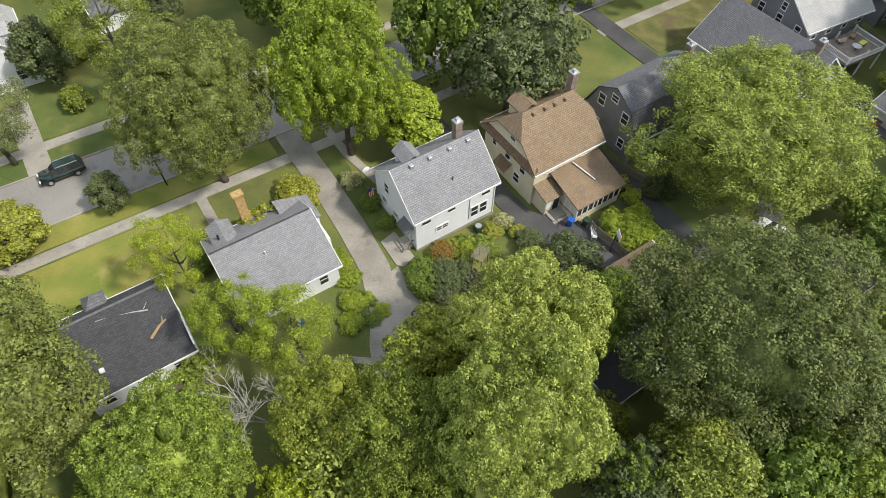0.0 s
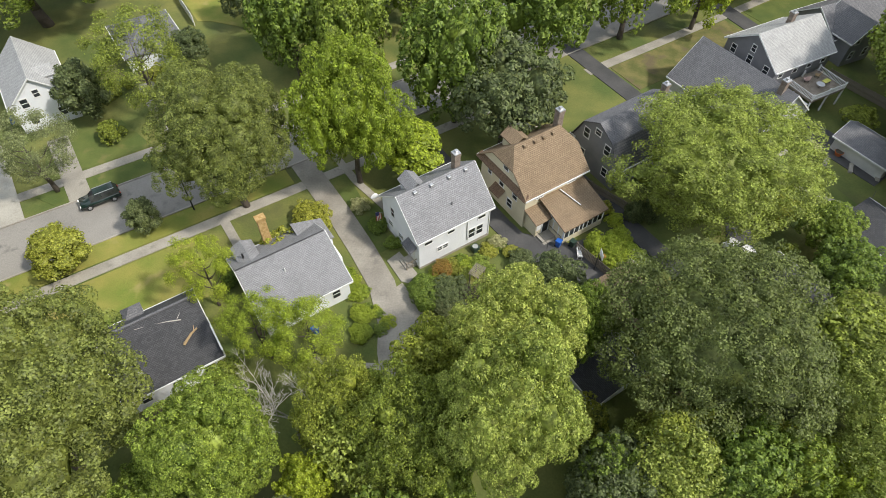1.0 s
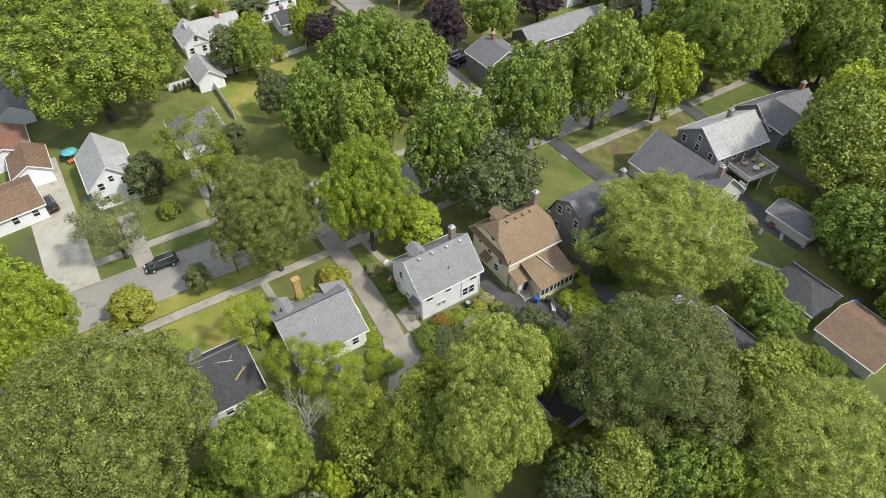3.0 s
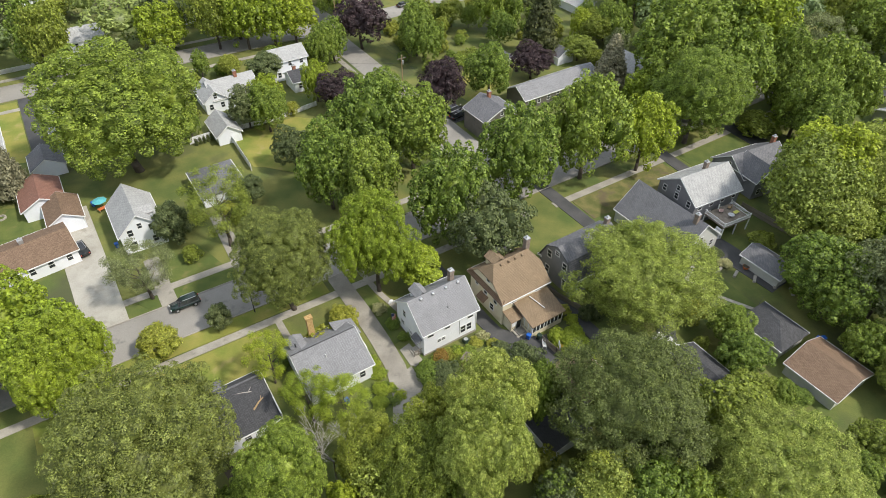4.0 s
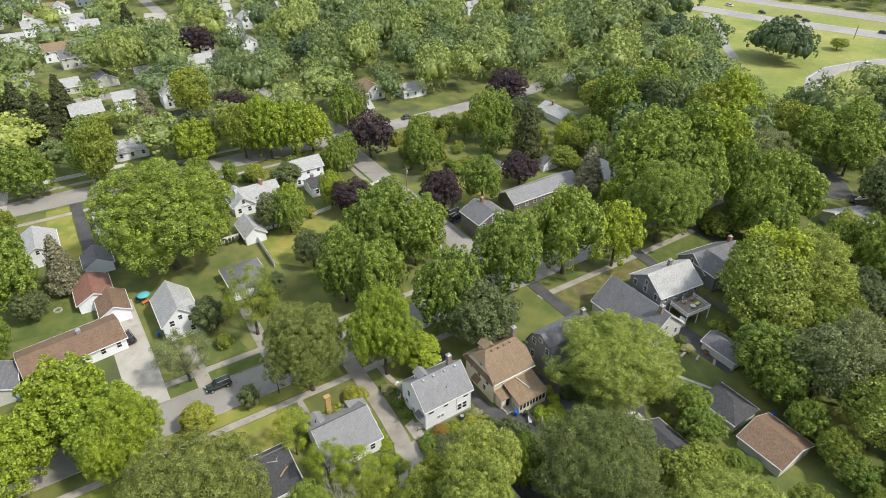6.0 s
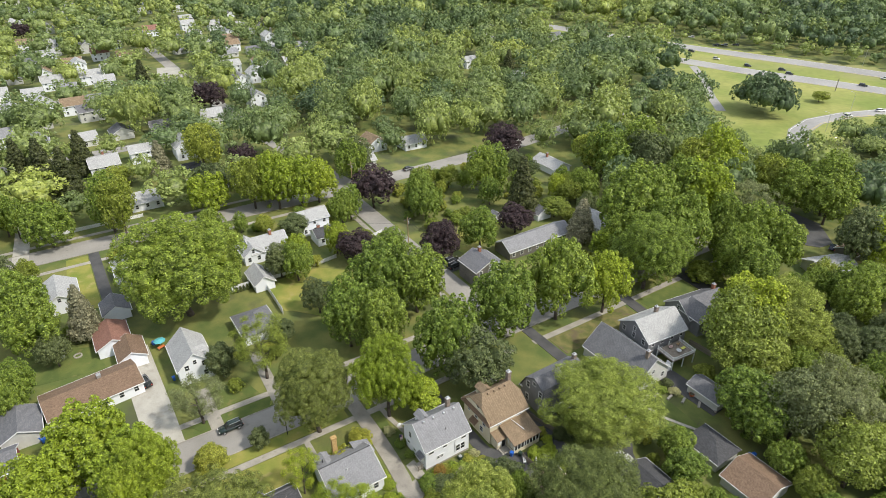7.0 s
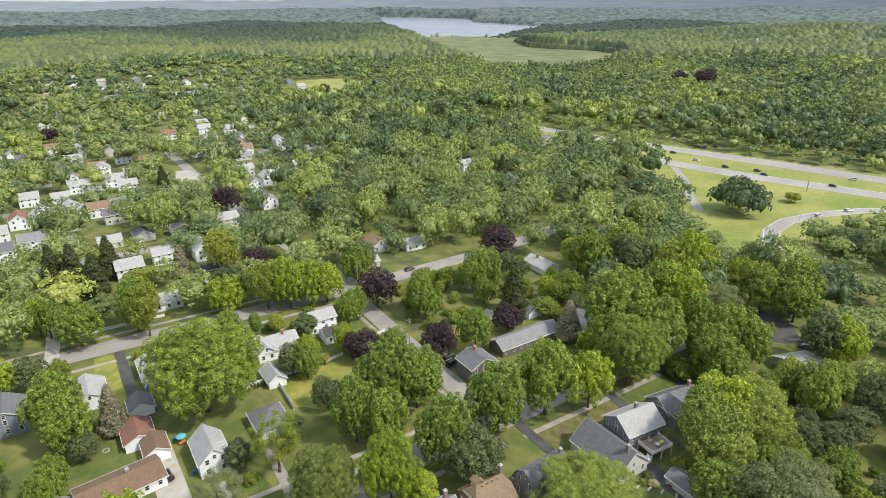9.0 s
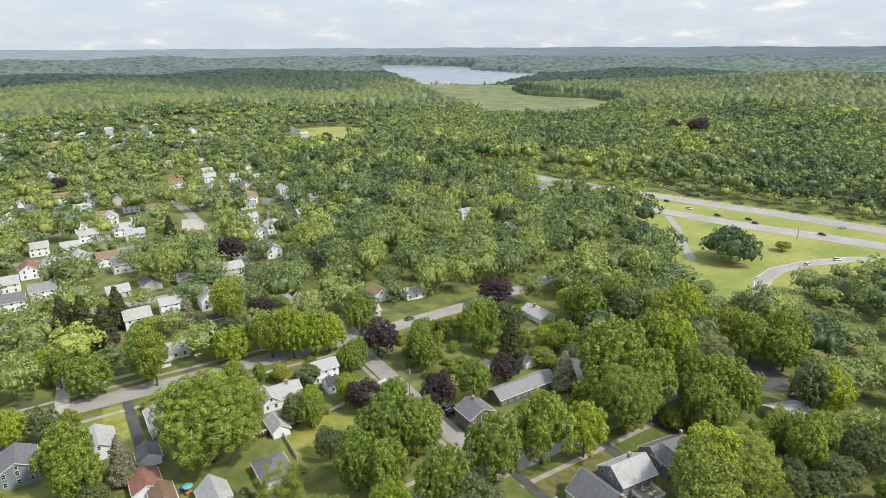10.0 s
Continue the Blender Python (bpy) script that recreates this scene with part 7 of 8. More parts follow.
for u, v, r, h, leaf, words in ((16.9, 28.6, 2.0, 2.3, "mid", "dense rounded green bush beside the driveway"), (18.9, 27.0, 2.3, 2.5, "dusk", "large dark green bush in the garden"), (17.6, 26.4, 1.5, 1.6, "silver", "low grey-green leafy bush"),
                                (20.2, 30.2, 1.3, 1.6, "pinkflower", "bush with orange-tipped leaves at the house wall"), (21.3, 30.4, 1.0, 1.2, "yellow", "low yellow-green garden bush"), (20.6, 25.6, 1.5, 1.7, "purple", "dark purple-brown leafy garden shrub"),
                                (22.9, 29.8, 1.1, 1.0, "light", "low bright green garden plants"), (24.4, 29.0, 1.2, 1.0, "mid", "low green garden plants"), (26.4, 29.8, 1.1, 0.9, "yellow", "low yellow-green garden plants"), (28.0, 30.2, 1.0, 1.2, "flower", "hydrangea with pale blossoms"),
                                (28.4, 28.4, 0.9, 1.0, "yellow", "low yellow-green garden bush"), (28.5, 26.4, 1.6, 1.8, "dusk", "dark green rounded garden bush"), (27.6, 24.6, 1.6, 1.8, "mid", "green garden bush under a tree"), (23.4, 25.0, 1.4, 1.3, "yellow", "low yellow-green garden plants"), (25.2, 24.4, 1.5, 1.5, "light", "low bright green garden bush"),
                                (11.0, 44.6, 2.6, 2.4, "yellow", "broad yellow-green bush at the drive"), (17.0, 43.9, 1.2, 1.4, "flower", "bush with cream blossoms on the lawn"), (17.4, 39.8, 1.3, 1.5, "mid", "green bush at the house corner"), (17.5, 36.6, 1.0, 1.2, "mid", "small green bush at the wall"),
                                (24.3, 43.0, 1.6, 1.6, "mid", "green bush before the house"), (43.0, 41.6, 1.6, 1.8, "light", "bright green bush beside the cream house"), (44.8, 41.0, 1.4, 1.6, "light", "bright green bush at the path"),
                                (37.4, 23.4, 1.8, 2.2, "light", "tall clipped bright green hedge bush"), (38.6, 22.0, 1.9, 2.3, "light", "tall clipped bright green hedge bush"), (38.0, 20.4, 1.9, 2.2, "light", "tall clipped bright green hedge bush"), (39.6, 20.0, 1.9, 2.2, "light", "tall clipped bright green hedge bush"), (38.4, 18.4, 1.8, 2.1, "light", "tall clipped bright green hedge bush"), (40.2, 22.6, 1.8, 2.1, "light", "tall clipped bright green hedge bush"),
                                (42.6, 27.6, 1.0, 1.4, "yellow", "yellow-green bush beside the fence"), (42.2, 25.4, 1.1, 1.4, "light", "green bush beside the fence"), (44.6, 24.6, 1.3, 3.2, "dusk", "narrow dark evergreen at the fence"), (46.0, 23.6, 1.3, 3.4, "dusk", "narrow dark evergreen at the fence"),
                                (10.9, 35.6, 0.9, 0.9, "light", "ivy and low plants beside the bungalow"), (10.6, 32.6, 1.1, 0.9, "light", "ivy and low plants beside the bungalow"), (9.6, 30.0, 1.3, 1.0, "light", "ivy and low plants beside the drive"), (8.6, 28.0, 1.3, 1.0, "light", "ivy and low plants beside the drive"),
                                (-0.6, 41.6, 1.2, 1.5, "mid", "green bush at the bungalow"), (-12.8, 42.4, 1.0, 1.0, "mid", "low bush at the low house"), (-14.4, 41.6, 0.9, 0.9, "yellow", "low yellow-green bush at the low house"),
                                (72.8, 22.6, 1.2, 1.2, "mid", "green bush at the path"), (74.6, 20.8, 1.3, 1.3, "flower", "bush with pale blossoms"), (75.4, 23.4, 1.3, 1.5, "dusk", "dark green bush at the path"), (56.4, 6.0, 1.5, 1.8, "mid", "green bush at the garage"), (58.6, -1.4, 1.8, 1.8, "olive", "green bush beside the brown garage"), (60.4, -3.6, 1.7, 1.6, "mid", "green bush beside the brown garage"),
                                (108.0, 70.0, 1.6, 1.6, "flower", "bush with cream blossoms at the street")):
    shrub(u, v, r, h, leaf, words)
bed = random.Random(4)
for i in range(34):
    u, v = bed.uniform(18.6, 29.0), bed.uniform(23.6, 31.0)
    if v > 31.0 - 0.1 or (25 < u < 27.6 and 25.4 < v < 28.4):
        continue
    shrub(u, v, bed.uniform(0.5, 1.0), bed.uniform(0.5, 1.2), bed.choice(("mid", "light", "yellow", "olive", "mid")), "low leafy green garden plant")
for i in range(16):
    shrub(bed.uniform(10.4, 11.6), bed.uniform(27, 37), bed.uniform(0.5, 0.9), 0.6, bed.choice(("light", "mid")), "low ivy growing beside the drive")
for i in range(7):
    shrub(6.6 + i * 0.9, 108.4 + 0.1 * i, 0.4, 1.9, "dusk", "small pointed evergreen before the white fence")


def fence(name, pts, h, mat, words, board=0.14, gap=0.03, cat="fence"):
    """A run of upright boards between posts, one thing; every board a part that shares one mesh."""
    start = pts[0]
    ob = thing(name, place(*start), words, cat)
    inv = ob.matrix_world.inverted()
    bd = mesh_of(boxes((-board / 2, board / 2, -0.012, 0.012, 0.06, h)), "board", mat)
    pm = mesh_of(boxes((-0.06, 0.06, -0.06, 0.06, -0.3, h + 0.1)), "post", mat)
    for (u0, v0), (u1, v1) in zip(pts, pts[1:]):
        d = math.hypot(u1 - u0, v1 - v0)
        ang = math.degrees(math.atan2(v1 - v0, u1 - u0))
        n = int(d / 2.3)
        for i in range(n + 1):
            k = i / max(n, 1)
            o = new("post", pm)
            o.parent = ob
            o.matrix_local = inv @ place(u0 + (u1 - u0) * k, v0 + (v1 - v0) * k, ang)
        n = int(d / (board + gap))
        for i in range(n):
            k = (i + 0.5) / n
            o = new("board", bd)
            o.parent = ob
            o.matrix_local = inv @ place(u0 + (u1 - u0) * k, v0 + (v1 - v0) * k, ang)
        for z in (0.3, h - 0.2):
            rail = part("rail", boxes((0, d, 0.013, 0.06, z, z + 0.09)), mat, ob)
            rail.matrix_local = inv @ place(u0, v0, ang)
    return ob


fence("fence", [(5.5, 109.6), (13.9, 109.9), (13.4, 93.0)], 1.7, PAINT_WHITE, "white board fence round a back lawn", 0.3, 0.02)
fence("fence", [(16.2, 110.0), (26.2, 109.9), (36.5, 111.4)], 1.2, PAINT_WHITE, "low white board fence along a lawn", 0.3, 0.05)
fence("fence", [(43.0, 33.5), (45.4, 24.5)], 1.3, WOOD_GREY, "weathered grey wooden fence beside the cream house", 0.16, 0.04)
fence("fence", [(35.3, 24.6), (36.0, 18.6)], 1.5, WOOD_GREY, "weathered grey wooden fence behind the yard", 0.16, 0.05)
fence("fence", [(91.5, 30.0), (92.5, 16.0)], 1.6, WOOD_GREY, "weathered wooden fence beside a lawn", 0.2, 0.03)
fence("fence", [(82.0, 14.0), (80.5, 6.5)], 1.4, WOOD_GREY, "weathered wooden fence round the lawn", 0.2, 0.03)
fence("fence", [(68.0, 205.0), (80.0, 208.0), (84.0, 198.0)], 1.8, WOOD_TAN, "tan wooden fence round a back yard", 0.3, 0.02)
fence("fence", [(46.5, 116.0), (55.0, 118.0)], 1.1, PAINT_WHITE, "low white fence beside the lawn", 0.3, 0.04)
fence("fence", [(-6.0, 168.0), (-36.0, 168.0)], 1.2, PAINT_WHITE, "low white wall-like fence behind the street", 0.4, 0.01)


def wheelie_bin(u, v, mat, words, turn=0):
    ob = thing("wheelie_bin", place(u, v, turn, 0.12), words, "bin")
    bm = bmesh.new()
    q = bmesh.ops.create_cube(bm, size=1)["verts"]
    for w in q:
        k = 0.31 if w.co.z > 0 else 0.24
        w.co = Vector((math.copysign(k, w.co.x), math.copysign(k, w.co.y), 0.95 if w.co.z > 0 else 0.05))
    part("body", bm, mat, ob)
    part("lid", boxes((-0.34, 0.34, -0.34, 0.36, 0.95, 1.05), bevel=0.03), mat, ob)
    for s in (-1, 1):
        part("wheel", tube(bmesh.new(), (s * 0.22, 0.26, 0.12), (s * 0.3, 0.26, 0.12), 0.12, 0.12, 10), RUBBER, ob)
    return ob


wheelie_bin(33.9, 26.2, BLUE_PLASTIC, "bright blue wheelie bin at the porch corner", 20)
wheelie_bin(35.3, 25.3, GREEN_PLASTIC, "dark green bin beside the porch", 10)
for u, v in ((-16.6, 97.0), (-15.4, 82.0), (-41.1, 77.9), (-40.4, 77.0), (72.4, 1.4), (73.2, 1.0), (14.2, 121.0), (4.6, 30.6), (-18.6, 124.0), (78.6, 29.8)):
    wheelie_bin(u, v, BLUE_PLASTIC, "blue wheelie bin standing beside a house", float(rng.uniform(0, 90)))

bench = thing("garden_bench", place(35.2, 23.9, 55, 0.12), "white metal garden bench on the asphalt yard", "bench")
part("seat", boxes(*[(-0.75, 0.75, -0.25 + i * 0.11, -0.17 + i * 0.11, 0.42, 0.45) for i in range(5)]), PAINT_WHITE, bench)
part("backrest", boxes((-0.75, 0.75, 0.3, 0.34, 0.85, 0.9), (-0.75, 0.75, 0.3, 0.34, 0.6, 0.64), (-0.75, 0.75, 0.28, 0.32, 0.45, 0.48)), PAINT_WHITE, bench)
for x in (-0.72, 0.72):
    part("leg", boxes((x - 0.03, x + 0.03, -0.25, -0.2, 0, 0.45), (x - 0.03, x + 0.03, 0.28, 0.33, 0, 0.9), (x - 0.03, x + 0.03, -0.25, 0.3, 0.62, 0.66)), PAINT_WHITE, bench)
hoop = thing("basketball_hoop", place(35.2, 21.3, 60, 0.1), "basketball hoop with a white backboard on a pole", "hoop")
part("pole", tube(bmesh.new(), (0, 0, 0), (0, 0, 2.9), 0.06, 0.06, 8), BLACK, hoop)
part("backboard", boxes((-0.6, 0.6, -0.35, -0.31, 2.3, 3.2), bevel=0.01), PAINT_WHITE, hoop)
part("rim", boxes((-0.22, 0.22, -0.8, -0.76, 2.5, 2.53), (-0.22, -0.19, -0.8, -0.35, 2.5, 2.53), (0.19, 0.22, -0.8, -0.35, 2.5, 2.53)), ORANGE, hoop)
ac = thing("air_conditioner", place(25.2, 30.9, 0, 0.05), "dark square air conditioner unit by the wall", "air conditioner")
part("case", boxes((-0.4, 0.4, -0.4, 0.4, 0, 0.8), bevel=0.03), GREEN_PLASTIC, ac)
part("fan_guard", tube(bmesh.new(), (0, 0, 0.8), (0, 0, 0.84), 0.34, 0.32, 16), METAL, ac)
arb = thing("garden_arbor", place(22.8, 27.2, 25), "weathered wooden slatted garden arbor", "arbor")
for x in (-0.7, 0.7):
    for y in (-0.5, 0.5):
        part("post", boxes((x - 0.05, x + 0.05, y - 0.05, y + 0.05, -0.2, 2.0)), WOOD_GREY, arb)
for i in range(9):
    part("slat", boxes((-0.9, 0.9, -0.62 + i * 0.15, -0.55 + i * 0.15, 2.0, 2.06)), WOOD_GREY, arb)
flag = thing("flag", place(18.0, 39.8, 0, 2.2), "striped red and white flag on a house wall", "flag")
part("pole", tube(bmesh.new(), (0.3, 0, 0.0), (-0.9, 0, 0.9), 0.025, 0.02), METAL, flag)
for i in range(7):
    part("stripe", boxes((-0.85 + i * 0.1, -0.75 + i * 0.1, -0.01, 0.01, -0.75 - i * 0.06, 0.75 - i * 0.08)), RED_CLOTH if i % 2 == 0 else PAINT_WHITE, flag)
part("canton", boxes((-0.88, -0.45, -0.02, 0.02, 0.1, 0.72)), NAVY_CLOTH, flag)


def dish(u, v, z, words):
    ob = thing("satellite_dish", place(u, v, 0, z), words, "satellite dish")
    bm = bmesh.new()
    rings = [[bm.verts.new((math.cos(a * 0.524) * r * 0.45, r * r * 0.1 - 0.1, math.sin(a * 0.524) * r * 0.45)) for a in range(12)] for r in (0.25, 0.6, 1.0)]
    for a, b in zip(rings, rings[1:]):
        for i in range(12):
            bm.faces.new((a[i], a[(i + 1) % 12], b[(i + 1) % 12], b[i]))
    bm.faces.new(rings[0])
    part("reflector", bm, PAINT_WHITE, ob)
    part("arm", tube(bmesh.new(), (0, -0.08, 0), (0.3, 0.3, -0.4), 0.03, 0.03), METAL, ob)
    return ob


dish(17.6, 40.6, 4.75, "round white satellite dish on the house eave")
dish(88.6, 31.2, 5.2, "round white satellite dish on a grey roof edge")

# wooden deck with white rails behind the grey house
deck = thing("deck", place(83.6, 28.0, -6), "raised wooden deck with white railing and garden furniture", "deck")
part("platform", boxes((-3.4, 3.4, -2.4, 2.6, 2.55, 2.75)), WOOD_GREY, deck)
for i in range(22):
    part("board", boxes((-3.4 + i * 0.31, -3.11 + i * 0.31, -2.4, 2.6, 2.755, 2.785)), WOOD_GREY, deck)
for x in (-3.3, 0, 3.3):
    for y in (-2.3, 2.4):
        part("post", boxes((x - 0.09, x + 0.09, y - 0.09, y + 0.09, -0.4, 3.85)), PAINT_WHITE, deck)
for a in ((-3.4, 3.4, -2.38, -2.3), (-3.36, -3.28, -2.4, 2.6), (3.28, 3.36, -2.4, 2.6)):
    part("railing", boxes((*a, 3.6, 3.7), (*a, 2.9, 2.96)), PAINT_WHITE, deck)
for i in range(30):
    x = -3.3 + i * 0.227
    part("baluster", boxes((x - 0.03, x + 0.03, -2.37, -2.31, 2.9, 3.6)), PAINT_WHITE, deck)
for i in range(22):
    y = -2.3 + i * 0.22
    for x in (-3.32, 3.32):
        part("baluster", boxes((x - 0.03, x + 0.03, y - 0.03, y + 0.03, 2.9, 3.6)), PAINT_WHITE, deck)
part("stairs", boxes(*[(-4.9 + i * 0.28, -4.6 + i * 0.28, -2.2, -1.0, 0.0, 0.45 + i * 0.45) for i in range(5)]), PAINT_WHITE, deck)


def garden_chair(u, v, z, mat, words, turn=0):
    ob = thing("garden_chair", place(u, v, turn, z), words, "chair")
    part("seat", boxes((-0.35, 0.35, -0.35, 0.3, 0.35, 0.47), bevel=0.03), mat, ob)
    part("backrest", boxes((-0.35, 0.35, 0.22, 0.36, 0.45, 1.05), bevel=0.03), mat, ob)
    for x in (-0.3, 0.3):
        for y in (-0.28, 0.25):
            part("leg", boxes((x - 0.03, x + 0.03, y - 0.03, y + 0.03, 0, 0.36)), BLACK, ob)
    return ob


garden_chair(83.2, 29.4, 2.79, PINK_CLOTH, "cushioned pale pink armchair on the deck", 150)
garden_chair(85.6, 29.2, 2.79, WOOD_TAN, "tan armchair standing on the deck", 200)
tab = thing("garden_table", place(85.4, 27.6, 0, 2.79), "low table with a lime green top on the deck", "table")
part("tabletop", boxes((-0.6, 0.6, -0.35, 0.35, 0.42, 0.48), bevel=0.01), YELLOW_CLOTH, tab)
for x in (-0.5, 0.5):
    for y in (-0.28, 0.28):
        part("leg", boxes((x - 0.03, x + 0.03, y - 0.03, y + 0.03, 0, 0.42)), BLACK, tab)
tab2 = thing("garden_table", place(83.6, 27.4, 0, 2.79), "grey round table on the deck", "table")
part("tabletop", tube(bmesh.new(), (0, 0, 0.66), (0, 0, 0.7), 0.6, 0.6, 20), METAL, tab2)
part("leg", tube(bmesh.new(), (0, 0, 0), (0, 0, 0.66), 0.05, 0.05), BLACK, tab2)

um = thing("parasol", place(-15.4, 95.4), "open teal garden parasol over a table", "parasol")
part("pole", tube(bmesh.new(), (0, 0, 0), (0, 0, 2.3), 0.03, 0.03), METAL, um)
bm = bmesh.new()
tip = bm.verts.new((0, 0, 2.45))
ring = [bm.verts.new((math.cos(i * math.pi / 4) * 1.35, math.sin(i * math.pi / 4) * 1.35, 1.95)) for i in range(8)]
for i in range(8):
    bm.faces.new((ring[i], ring[(i + 1) % 8], tip))
part("canopy", bm, TEAL_CLOTH, um)
ptab = thing("garden_table", place(-15.4, 94.6, 20), "reddish wooden garden table", "table")
part("tabletop", boxes((-0.8, 0.8, -0.45, 0.45, 0.7, 0.75)), ORANGE, ptab)
for x in (-0.7, 0.7):
    part("leg", boxes((x - 0.04, x + 0.04, -0.4, 0.4, 0, 0.7)), WOOD_TAN, ptab)
for u, v, turn in ((-36.5, 104.3, 60), (-34.7, 103.6, 75)):
    lo = thing("sun_lounger", place(u, v, turn, 0.08), "pale sun lounger on the back lawn", "sun lounger")
    part("mattress", boxes((-0.95, 0.45, -0.32, 0.32, 0.28, 0.36), bevel=0.02), PAINT_WHITE, lo)
    part("backrest", boxes((0.4, 1.0, -0.32, 0.32, 0.3, 0.38), bevel=0.02, m=pose(0.2, 0, 0.1, 0, -20, 0)), PAINT_WHITE, lo)
    for x in (-0.8, 0.7):
        part("leg", boxes((x - 0.03, x + 0.03, -0.3, 0.3, 0, 0.28)), METAL, lo)
fp = thing("fire_pit", place(-32.0, 102.0), "round stone fire pit on a lawn", "fire pit")
fpm = mesh_of(boxes((0.62, 0.9, -0.19, 0.19, -0.1, 0.35), bevel=0.03), "stone", STONE)
for i in range(12):
    o = new("stone", fpm)
    o.parent, o.rotation_euler[2] = fp, i * math.pi / 6
pot = thing("clay_planter", place(77.1, 18.2), "bright orange clay planter on stones", "planter")
part("bowl", tube(bmesh.new(), (0, 0, 0), (0, 0, 0.7), 0.35, 0.6, 14), ORANGE, pot)
part("soil", tube(bmesh.new(), (0, 0, 0.7), (0, 0, 0.72), 0.54, 0.54, 14), SOIL, pot)
patio = patch("patio", [(24, 93), (28, 96), (30, 93.5), (26, 90.5)], STONE, 0.09, "pale stone patio on the back lawn", "patio")
garden_chair(26.0, 94.0, 0.1, PAINT_WHITE, "white garden chair on the stone patio", 30)
garden_chair(27.6, 93.4, 0.1, PAINT_WHITE, "white garden chair on the stone patio", 120)
for i, (u, v) in enumerate(((70.6, 22.4), (72.6, 20.4), (74.4, 18.2), (76.2, 15.6), (77.8, 12.8), (79.0, 10.2))):
    st = thing("edging_stone", place(u, v, 10 * i), "rough tan stone edging the lawn", "stone", "lawn edging stones")
    part("block", boxes((-0.9, 0.9, -0.25, 0.25, -0.2, 0.4), bevel=0.06), STONE, st)

# poles, lamps, wires
def utility_pole(u, v, h, words):
    ob = thing("utility_pole", place(u, v), words, "pole")
    part("pole", tube(bmesh.new(), (0, 0, -0.4), (0, 0, h), 0.17, 0.11, 10), WOOD_TAN, ob)
    part("crossarm", boxes((-1.2, 1.2, -0.06, 0.06, h - 0.9, h - 0.76)), WOOD_GREY, ob)
    part("transformer", tube(bmesh.new(), (0.32, 0.1, h - 2.4), (0.32, 0.1, h - 1.5), 0.22, 0.22, 12), METAL, ob)
    for x in (-1.1, -0.4, 0.4, 1.1):
        part("insulator", tube(bmesh.new(), (x, 0, h - 0.76), (x, 0, h - 0.55), 0.05, 0.03), BLACK, ob)
    return ob


POLES = [(57.0, 104.5, 11.0), (61.6, 152.0, 11.0), (66.0, 200.0, 11.0), (55.0, 60.0, 11.0), (31.0, 3.5, 10.0)]
for u, v, h in POLES:
    utility_pole(u, v, h, "tall wooden utility pole carrying wires")


def wire(a, b, sag=0.8):
    pa, pb = (place(u, v).translation + Vector((0, 0, z)) for u, v, z in (a, b))
    bm, rings = bmesh.new(), []
    side = (pb - pa).cross(Vector((0, 0, 1))).normalized() * 0.022
    for i in range(13):
        k = i / 12
        p = pa.lerp(pb, k) - Vector((0, 0, sag * 4 * k * (1 - k)))
        rings.append([bm.verts.new(p + q) for q in (side, Vector((0, 0, 0.022)), -side, Vector((0, 0, -0.022)))])
    for p, q in zip(rings, rings[1:]):
        for i in range(4):
            bm.faces.new((p[i], p[(i + 1) % 4], q[(i + 1) % 4], q[i]))
    return tagged(part("wire", bm, BLACK), "black overhead wire hung between poles", "wire")


for off in (-0.9, 0.0, 0.9):
    for p, q in zip(POLES[:3], POLES[1:3]):
        wire((p[0] + off, p[1], p[2] - 0.6), (q[0] + off, q[1], q[2] - 0.6))
    wire((POLES[0][0] + off, POLES[0][1], 10.4), (POLES[3][0] + off, POLES[3][1], 10.4))
wire((57.0, 104.5, 9.0), (38.0, 128.0, 5.5))
wire((57.0, 104.5, 9.0), (70.0, 84.0, 6.0))
wire((50.5, 4.0, 4.2), (66.5, 9.5, 6.5), 0.4)
wire((61.6, 152.0, 9.0), (86.0, 184.0, 5.0))


def street_lamp(u, v, h, arm, words, turn=0, mat=METAL):
    ob = thing("street_lamp", place(u, v, turn), words, "street lamp")
    part("pole", tube(bmesh.new(), (0, 0, -0.3), (0, 0, h), 0.1, 0.06, 8), mat, ob)
    part("arm", tube(bmesh.new(), (0, 0, h), (arm, 0, h + 0.5), 0.05, 0.04), mat, ob)
    part("lamp_head", boxes((arm - 0.1, arm + 0.7, -0.16, 0.16, h + 0.42, h + 0.6), bevel=0.03), mat, ob)
    return ob


street_lamp(-0.2, 54.2, 5.0, 0.3, "black street lamp at the kerb", 0, BLACK)
for u, v in ((435.6, 213.6), (438.8, 159.4), (399.6, 282.1)):
    street_lamp(u, v, 11.0, 2.4, "tall pale highway lamp with an arm", 210)
for u, v, tu in ((248.8, 78.0, 150), (283.0, 100.0, 130), (330.0, 112.0, 90)):
    street_lamp(u, v, 9.0, 2.0, "tall pale lamp beside the ramp", tu)
sg = thing("road_sign", place(362.6, 137.1, HEAD + 90), "brown road sign on two posts seen from behind", "sign")
for x in (-1.0, 1.0):
    part("post", boxes((x - 0.12, x + 0.12, -0.1, 0.1, -0.3, 7.0)), WOOD_GREY, sg)
mast = thing("mobile_mast", place(1213, 696, 0, 8), "pale mobile phone mast above the woods", "mast")
part("pole", tube(bmesh.new(), (0, 0, -8), (0, 0, 38), 0.9, 0.5, 8), METAL, mast)
for i in range(8):
    a = i * math.pi / 4
    part("antenna", boxes((2.0, 2.5, -0.5, 0.5, 33.5, 38), m=Matrix.Rotation(a, 4, "Z")), PAINT_WHITE, mast)
part("headframe", tube(bmesh.new(), (0, 0, 35), (0, 0, 36), 2.2, 2.2, 8), METAL, mast)

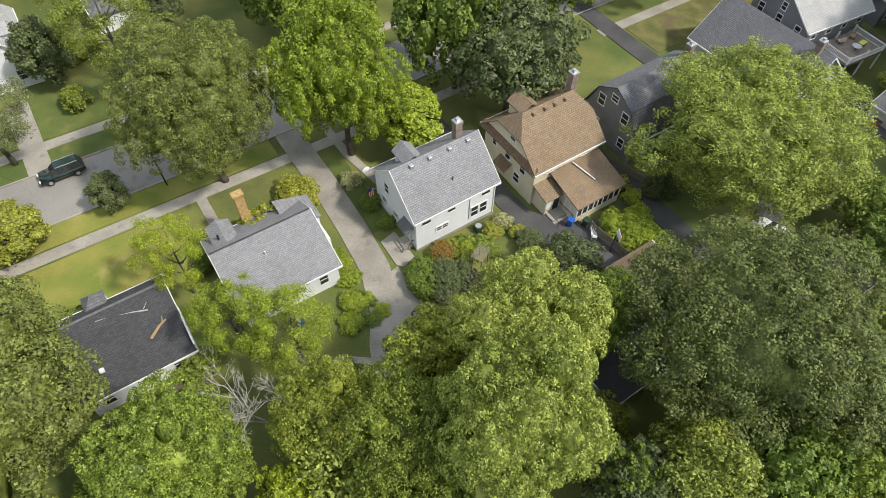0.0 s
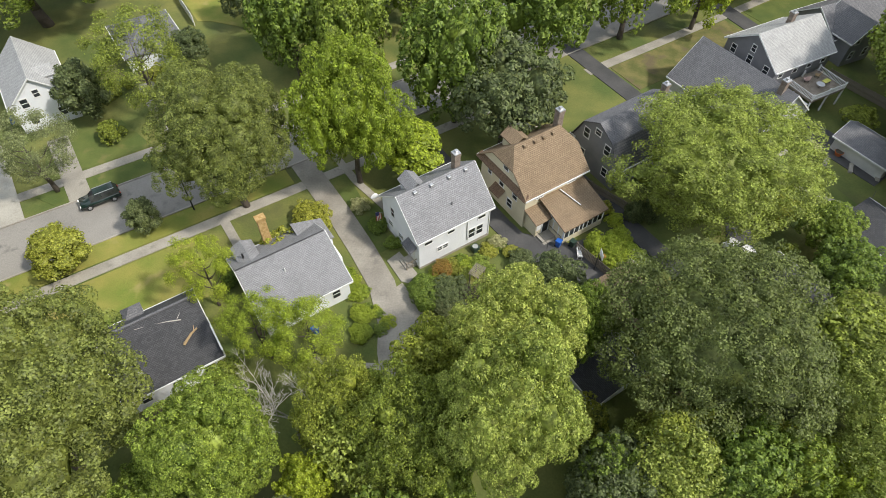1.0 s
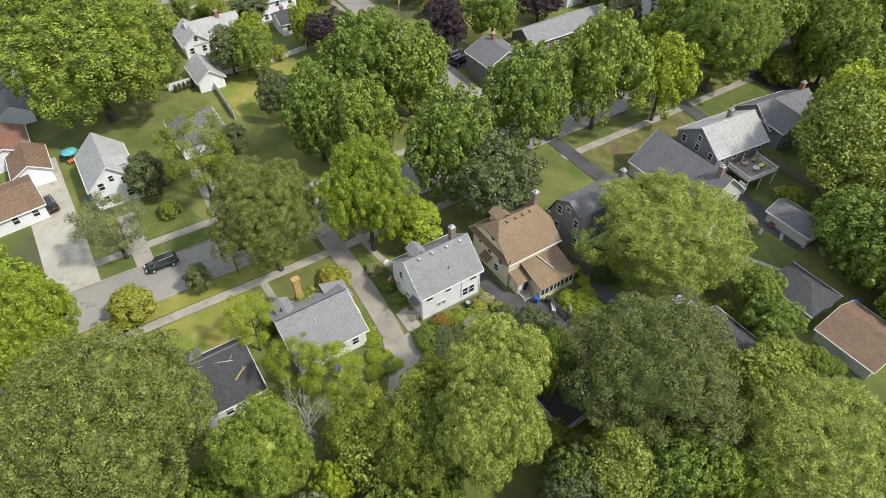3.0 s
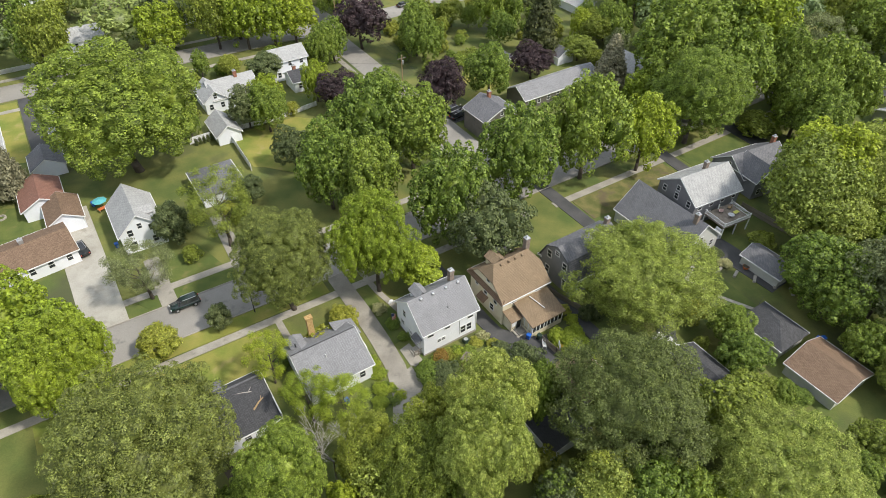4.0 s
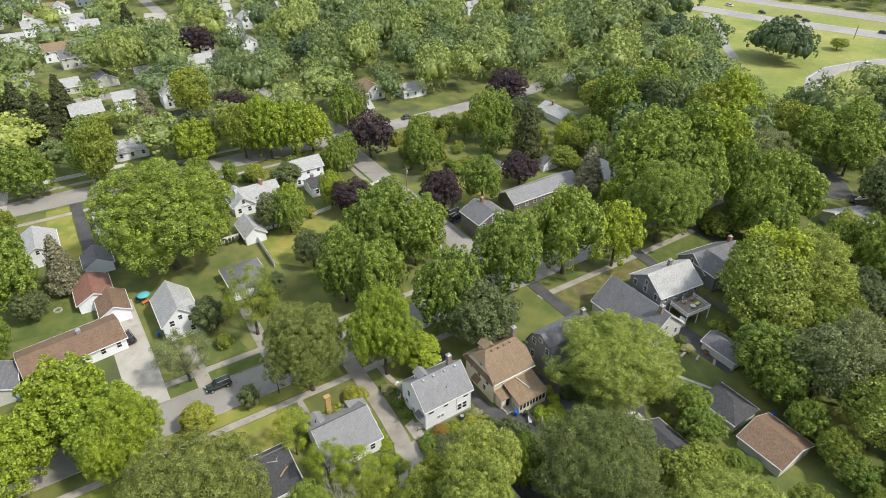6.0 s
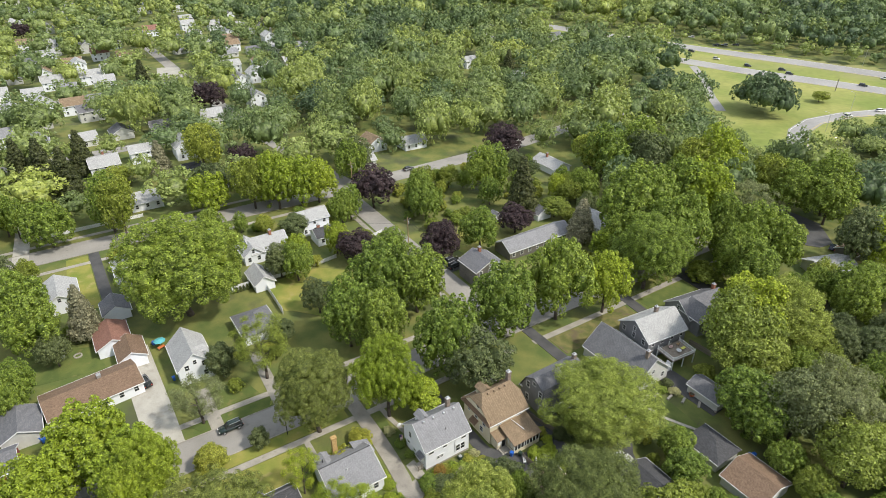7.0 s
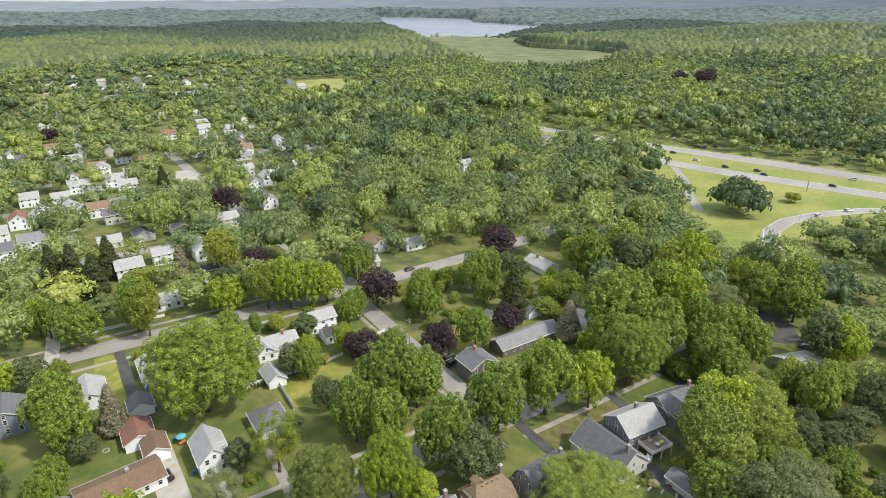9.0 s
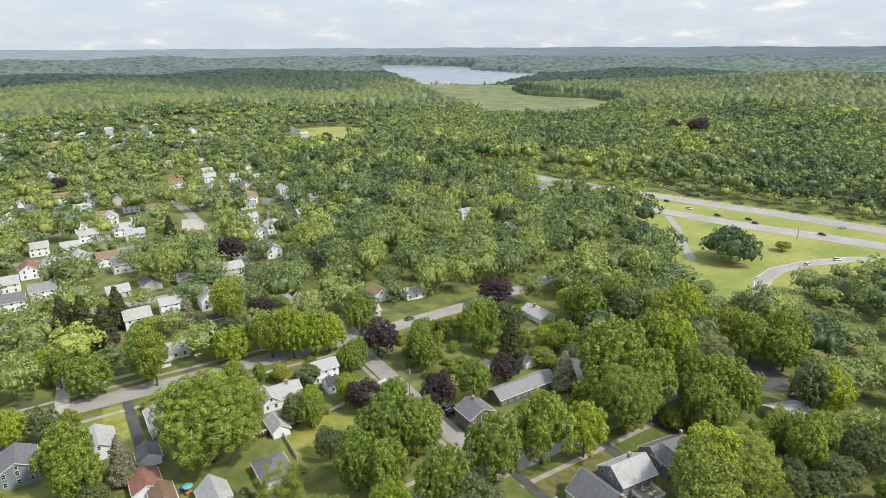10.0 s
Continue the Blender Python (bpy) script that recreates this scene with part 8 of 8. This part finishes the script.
# fallen branches on the dark roof, the bare tree
br = thing("fallen_branch", dk.matrix_world @ pose(1.0, 1.0, 4.3), "bare fallen branch lying on the dark roof", "branch")
bm = bmesh.new()
for p, q, r0, r1 in (((-2.4, 0.5, 0.1), (-1.2, 0.35, 0.0), 0.025, 0.05), ((-1.2, 0.35, 0.0), (0.4, -0.1, -0.12), 0.05, 0.065), ((0.4, -0.1, -0.12), (1.7, -0.55, -0.22), 0.065, 0.08), ((-1.2, 0.35, 0.0), (-1.7, 0.75, 0.16), 0.03, 0.012), ((1.3, -0.4, -0.2), (1.9, 0.1, 0.05), 0.04, 0.015)):
    tube(bm, p, q, r0, r1)
part("limb", bm, BARK_PALE, br)
lg = thing("fallen_branch", dk.matrix_world @ pose(3.0, -1.5, 3.72), "short broken log lying on the dark roof", "branch")
bm = bmesh.new()
for p, q, r0, r1 in (((-1.0, -0.65, -0.12), (-0.85, -0.5, -0.08), 0.1, 0.16), ((-0.85, -0.5, -0.08), (0.0, 0.1, 0.06), 0.13, 0.12), ((0.0, 0.1, 0.06), (0.7, 0.35, 0.16), 0.12, 0.08), ((0.3, 0.2, 0.1), (0.5, 0.8, 0.25), 0.06, 0.02)):
    tube(bm, p, q, r0, r1, 9)
part("limb", bm, WOOD_TAN, lg)
dead = thing("dead_tree", place(-1.6, 21.2), "bare grey dead tree with many twigs", "tree")
dr = random.Random(3)


def grow(bm, a, d, length, r, depth):
    b = a + d * length
    tube(bm, a, b, r, r * 0.6, 5, False)
    if depth:
        for _ in range(3 if depth > 1 else 4):
            nd = (d + Vector((dr.uniform(-1, 1), dr.uniform(-1, 1), dr.uniform(-0.2, 0.7))) * 0.75).normalized()
            grow(bm, b, nd, length * dr.uniform(0.55, 0.8), r * 0.6, depth - 1)


bm = bmesh.new()
grow(bm, Vector((0, 0, -0.3)), Vector((0.02, 0.0, 1)), 4.6, 0.17, 6)
part("trunk", bm, BARK_PALE, dead)
wood = thing("woodpile", place(-11.6, 28.6, 20), "rough timber and boards lying behind the low house", "woodpile")
for i in range(7):
    part("plank", boxes((-1.8, 1.9, -0.1, 0.1, 0, 0.12), m=pose(0.1 * i, -1 + 0.34 * i, 0.05 + 0.08 * (i % 3), 0, 2 * i - 6, 14 * i - 30)), WOOD_GREY if i % 2 else WOOD_TAN, wood)
patch("yard_soil", [(-13.5, 30.8), (-4.5, 31), (-5, 27.5), (-13, 26.5)], SOIL, 0.06, "bare brown earth behind the low house", "soil")
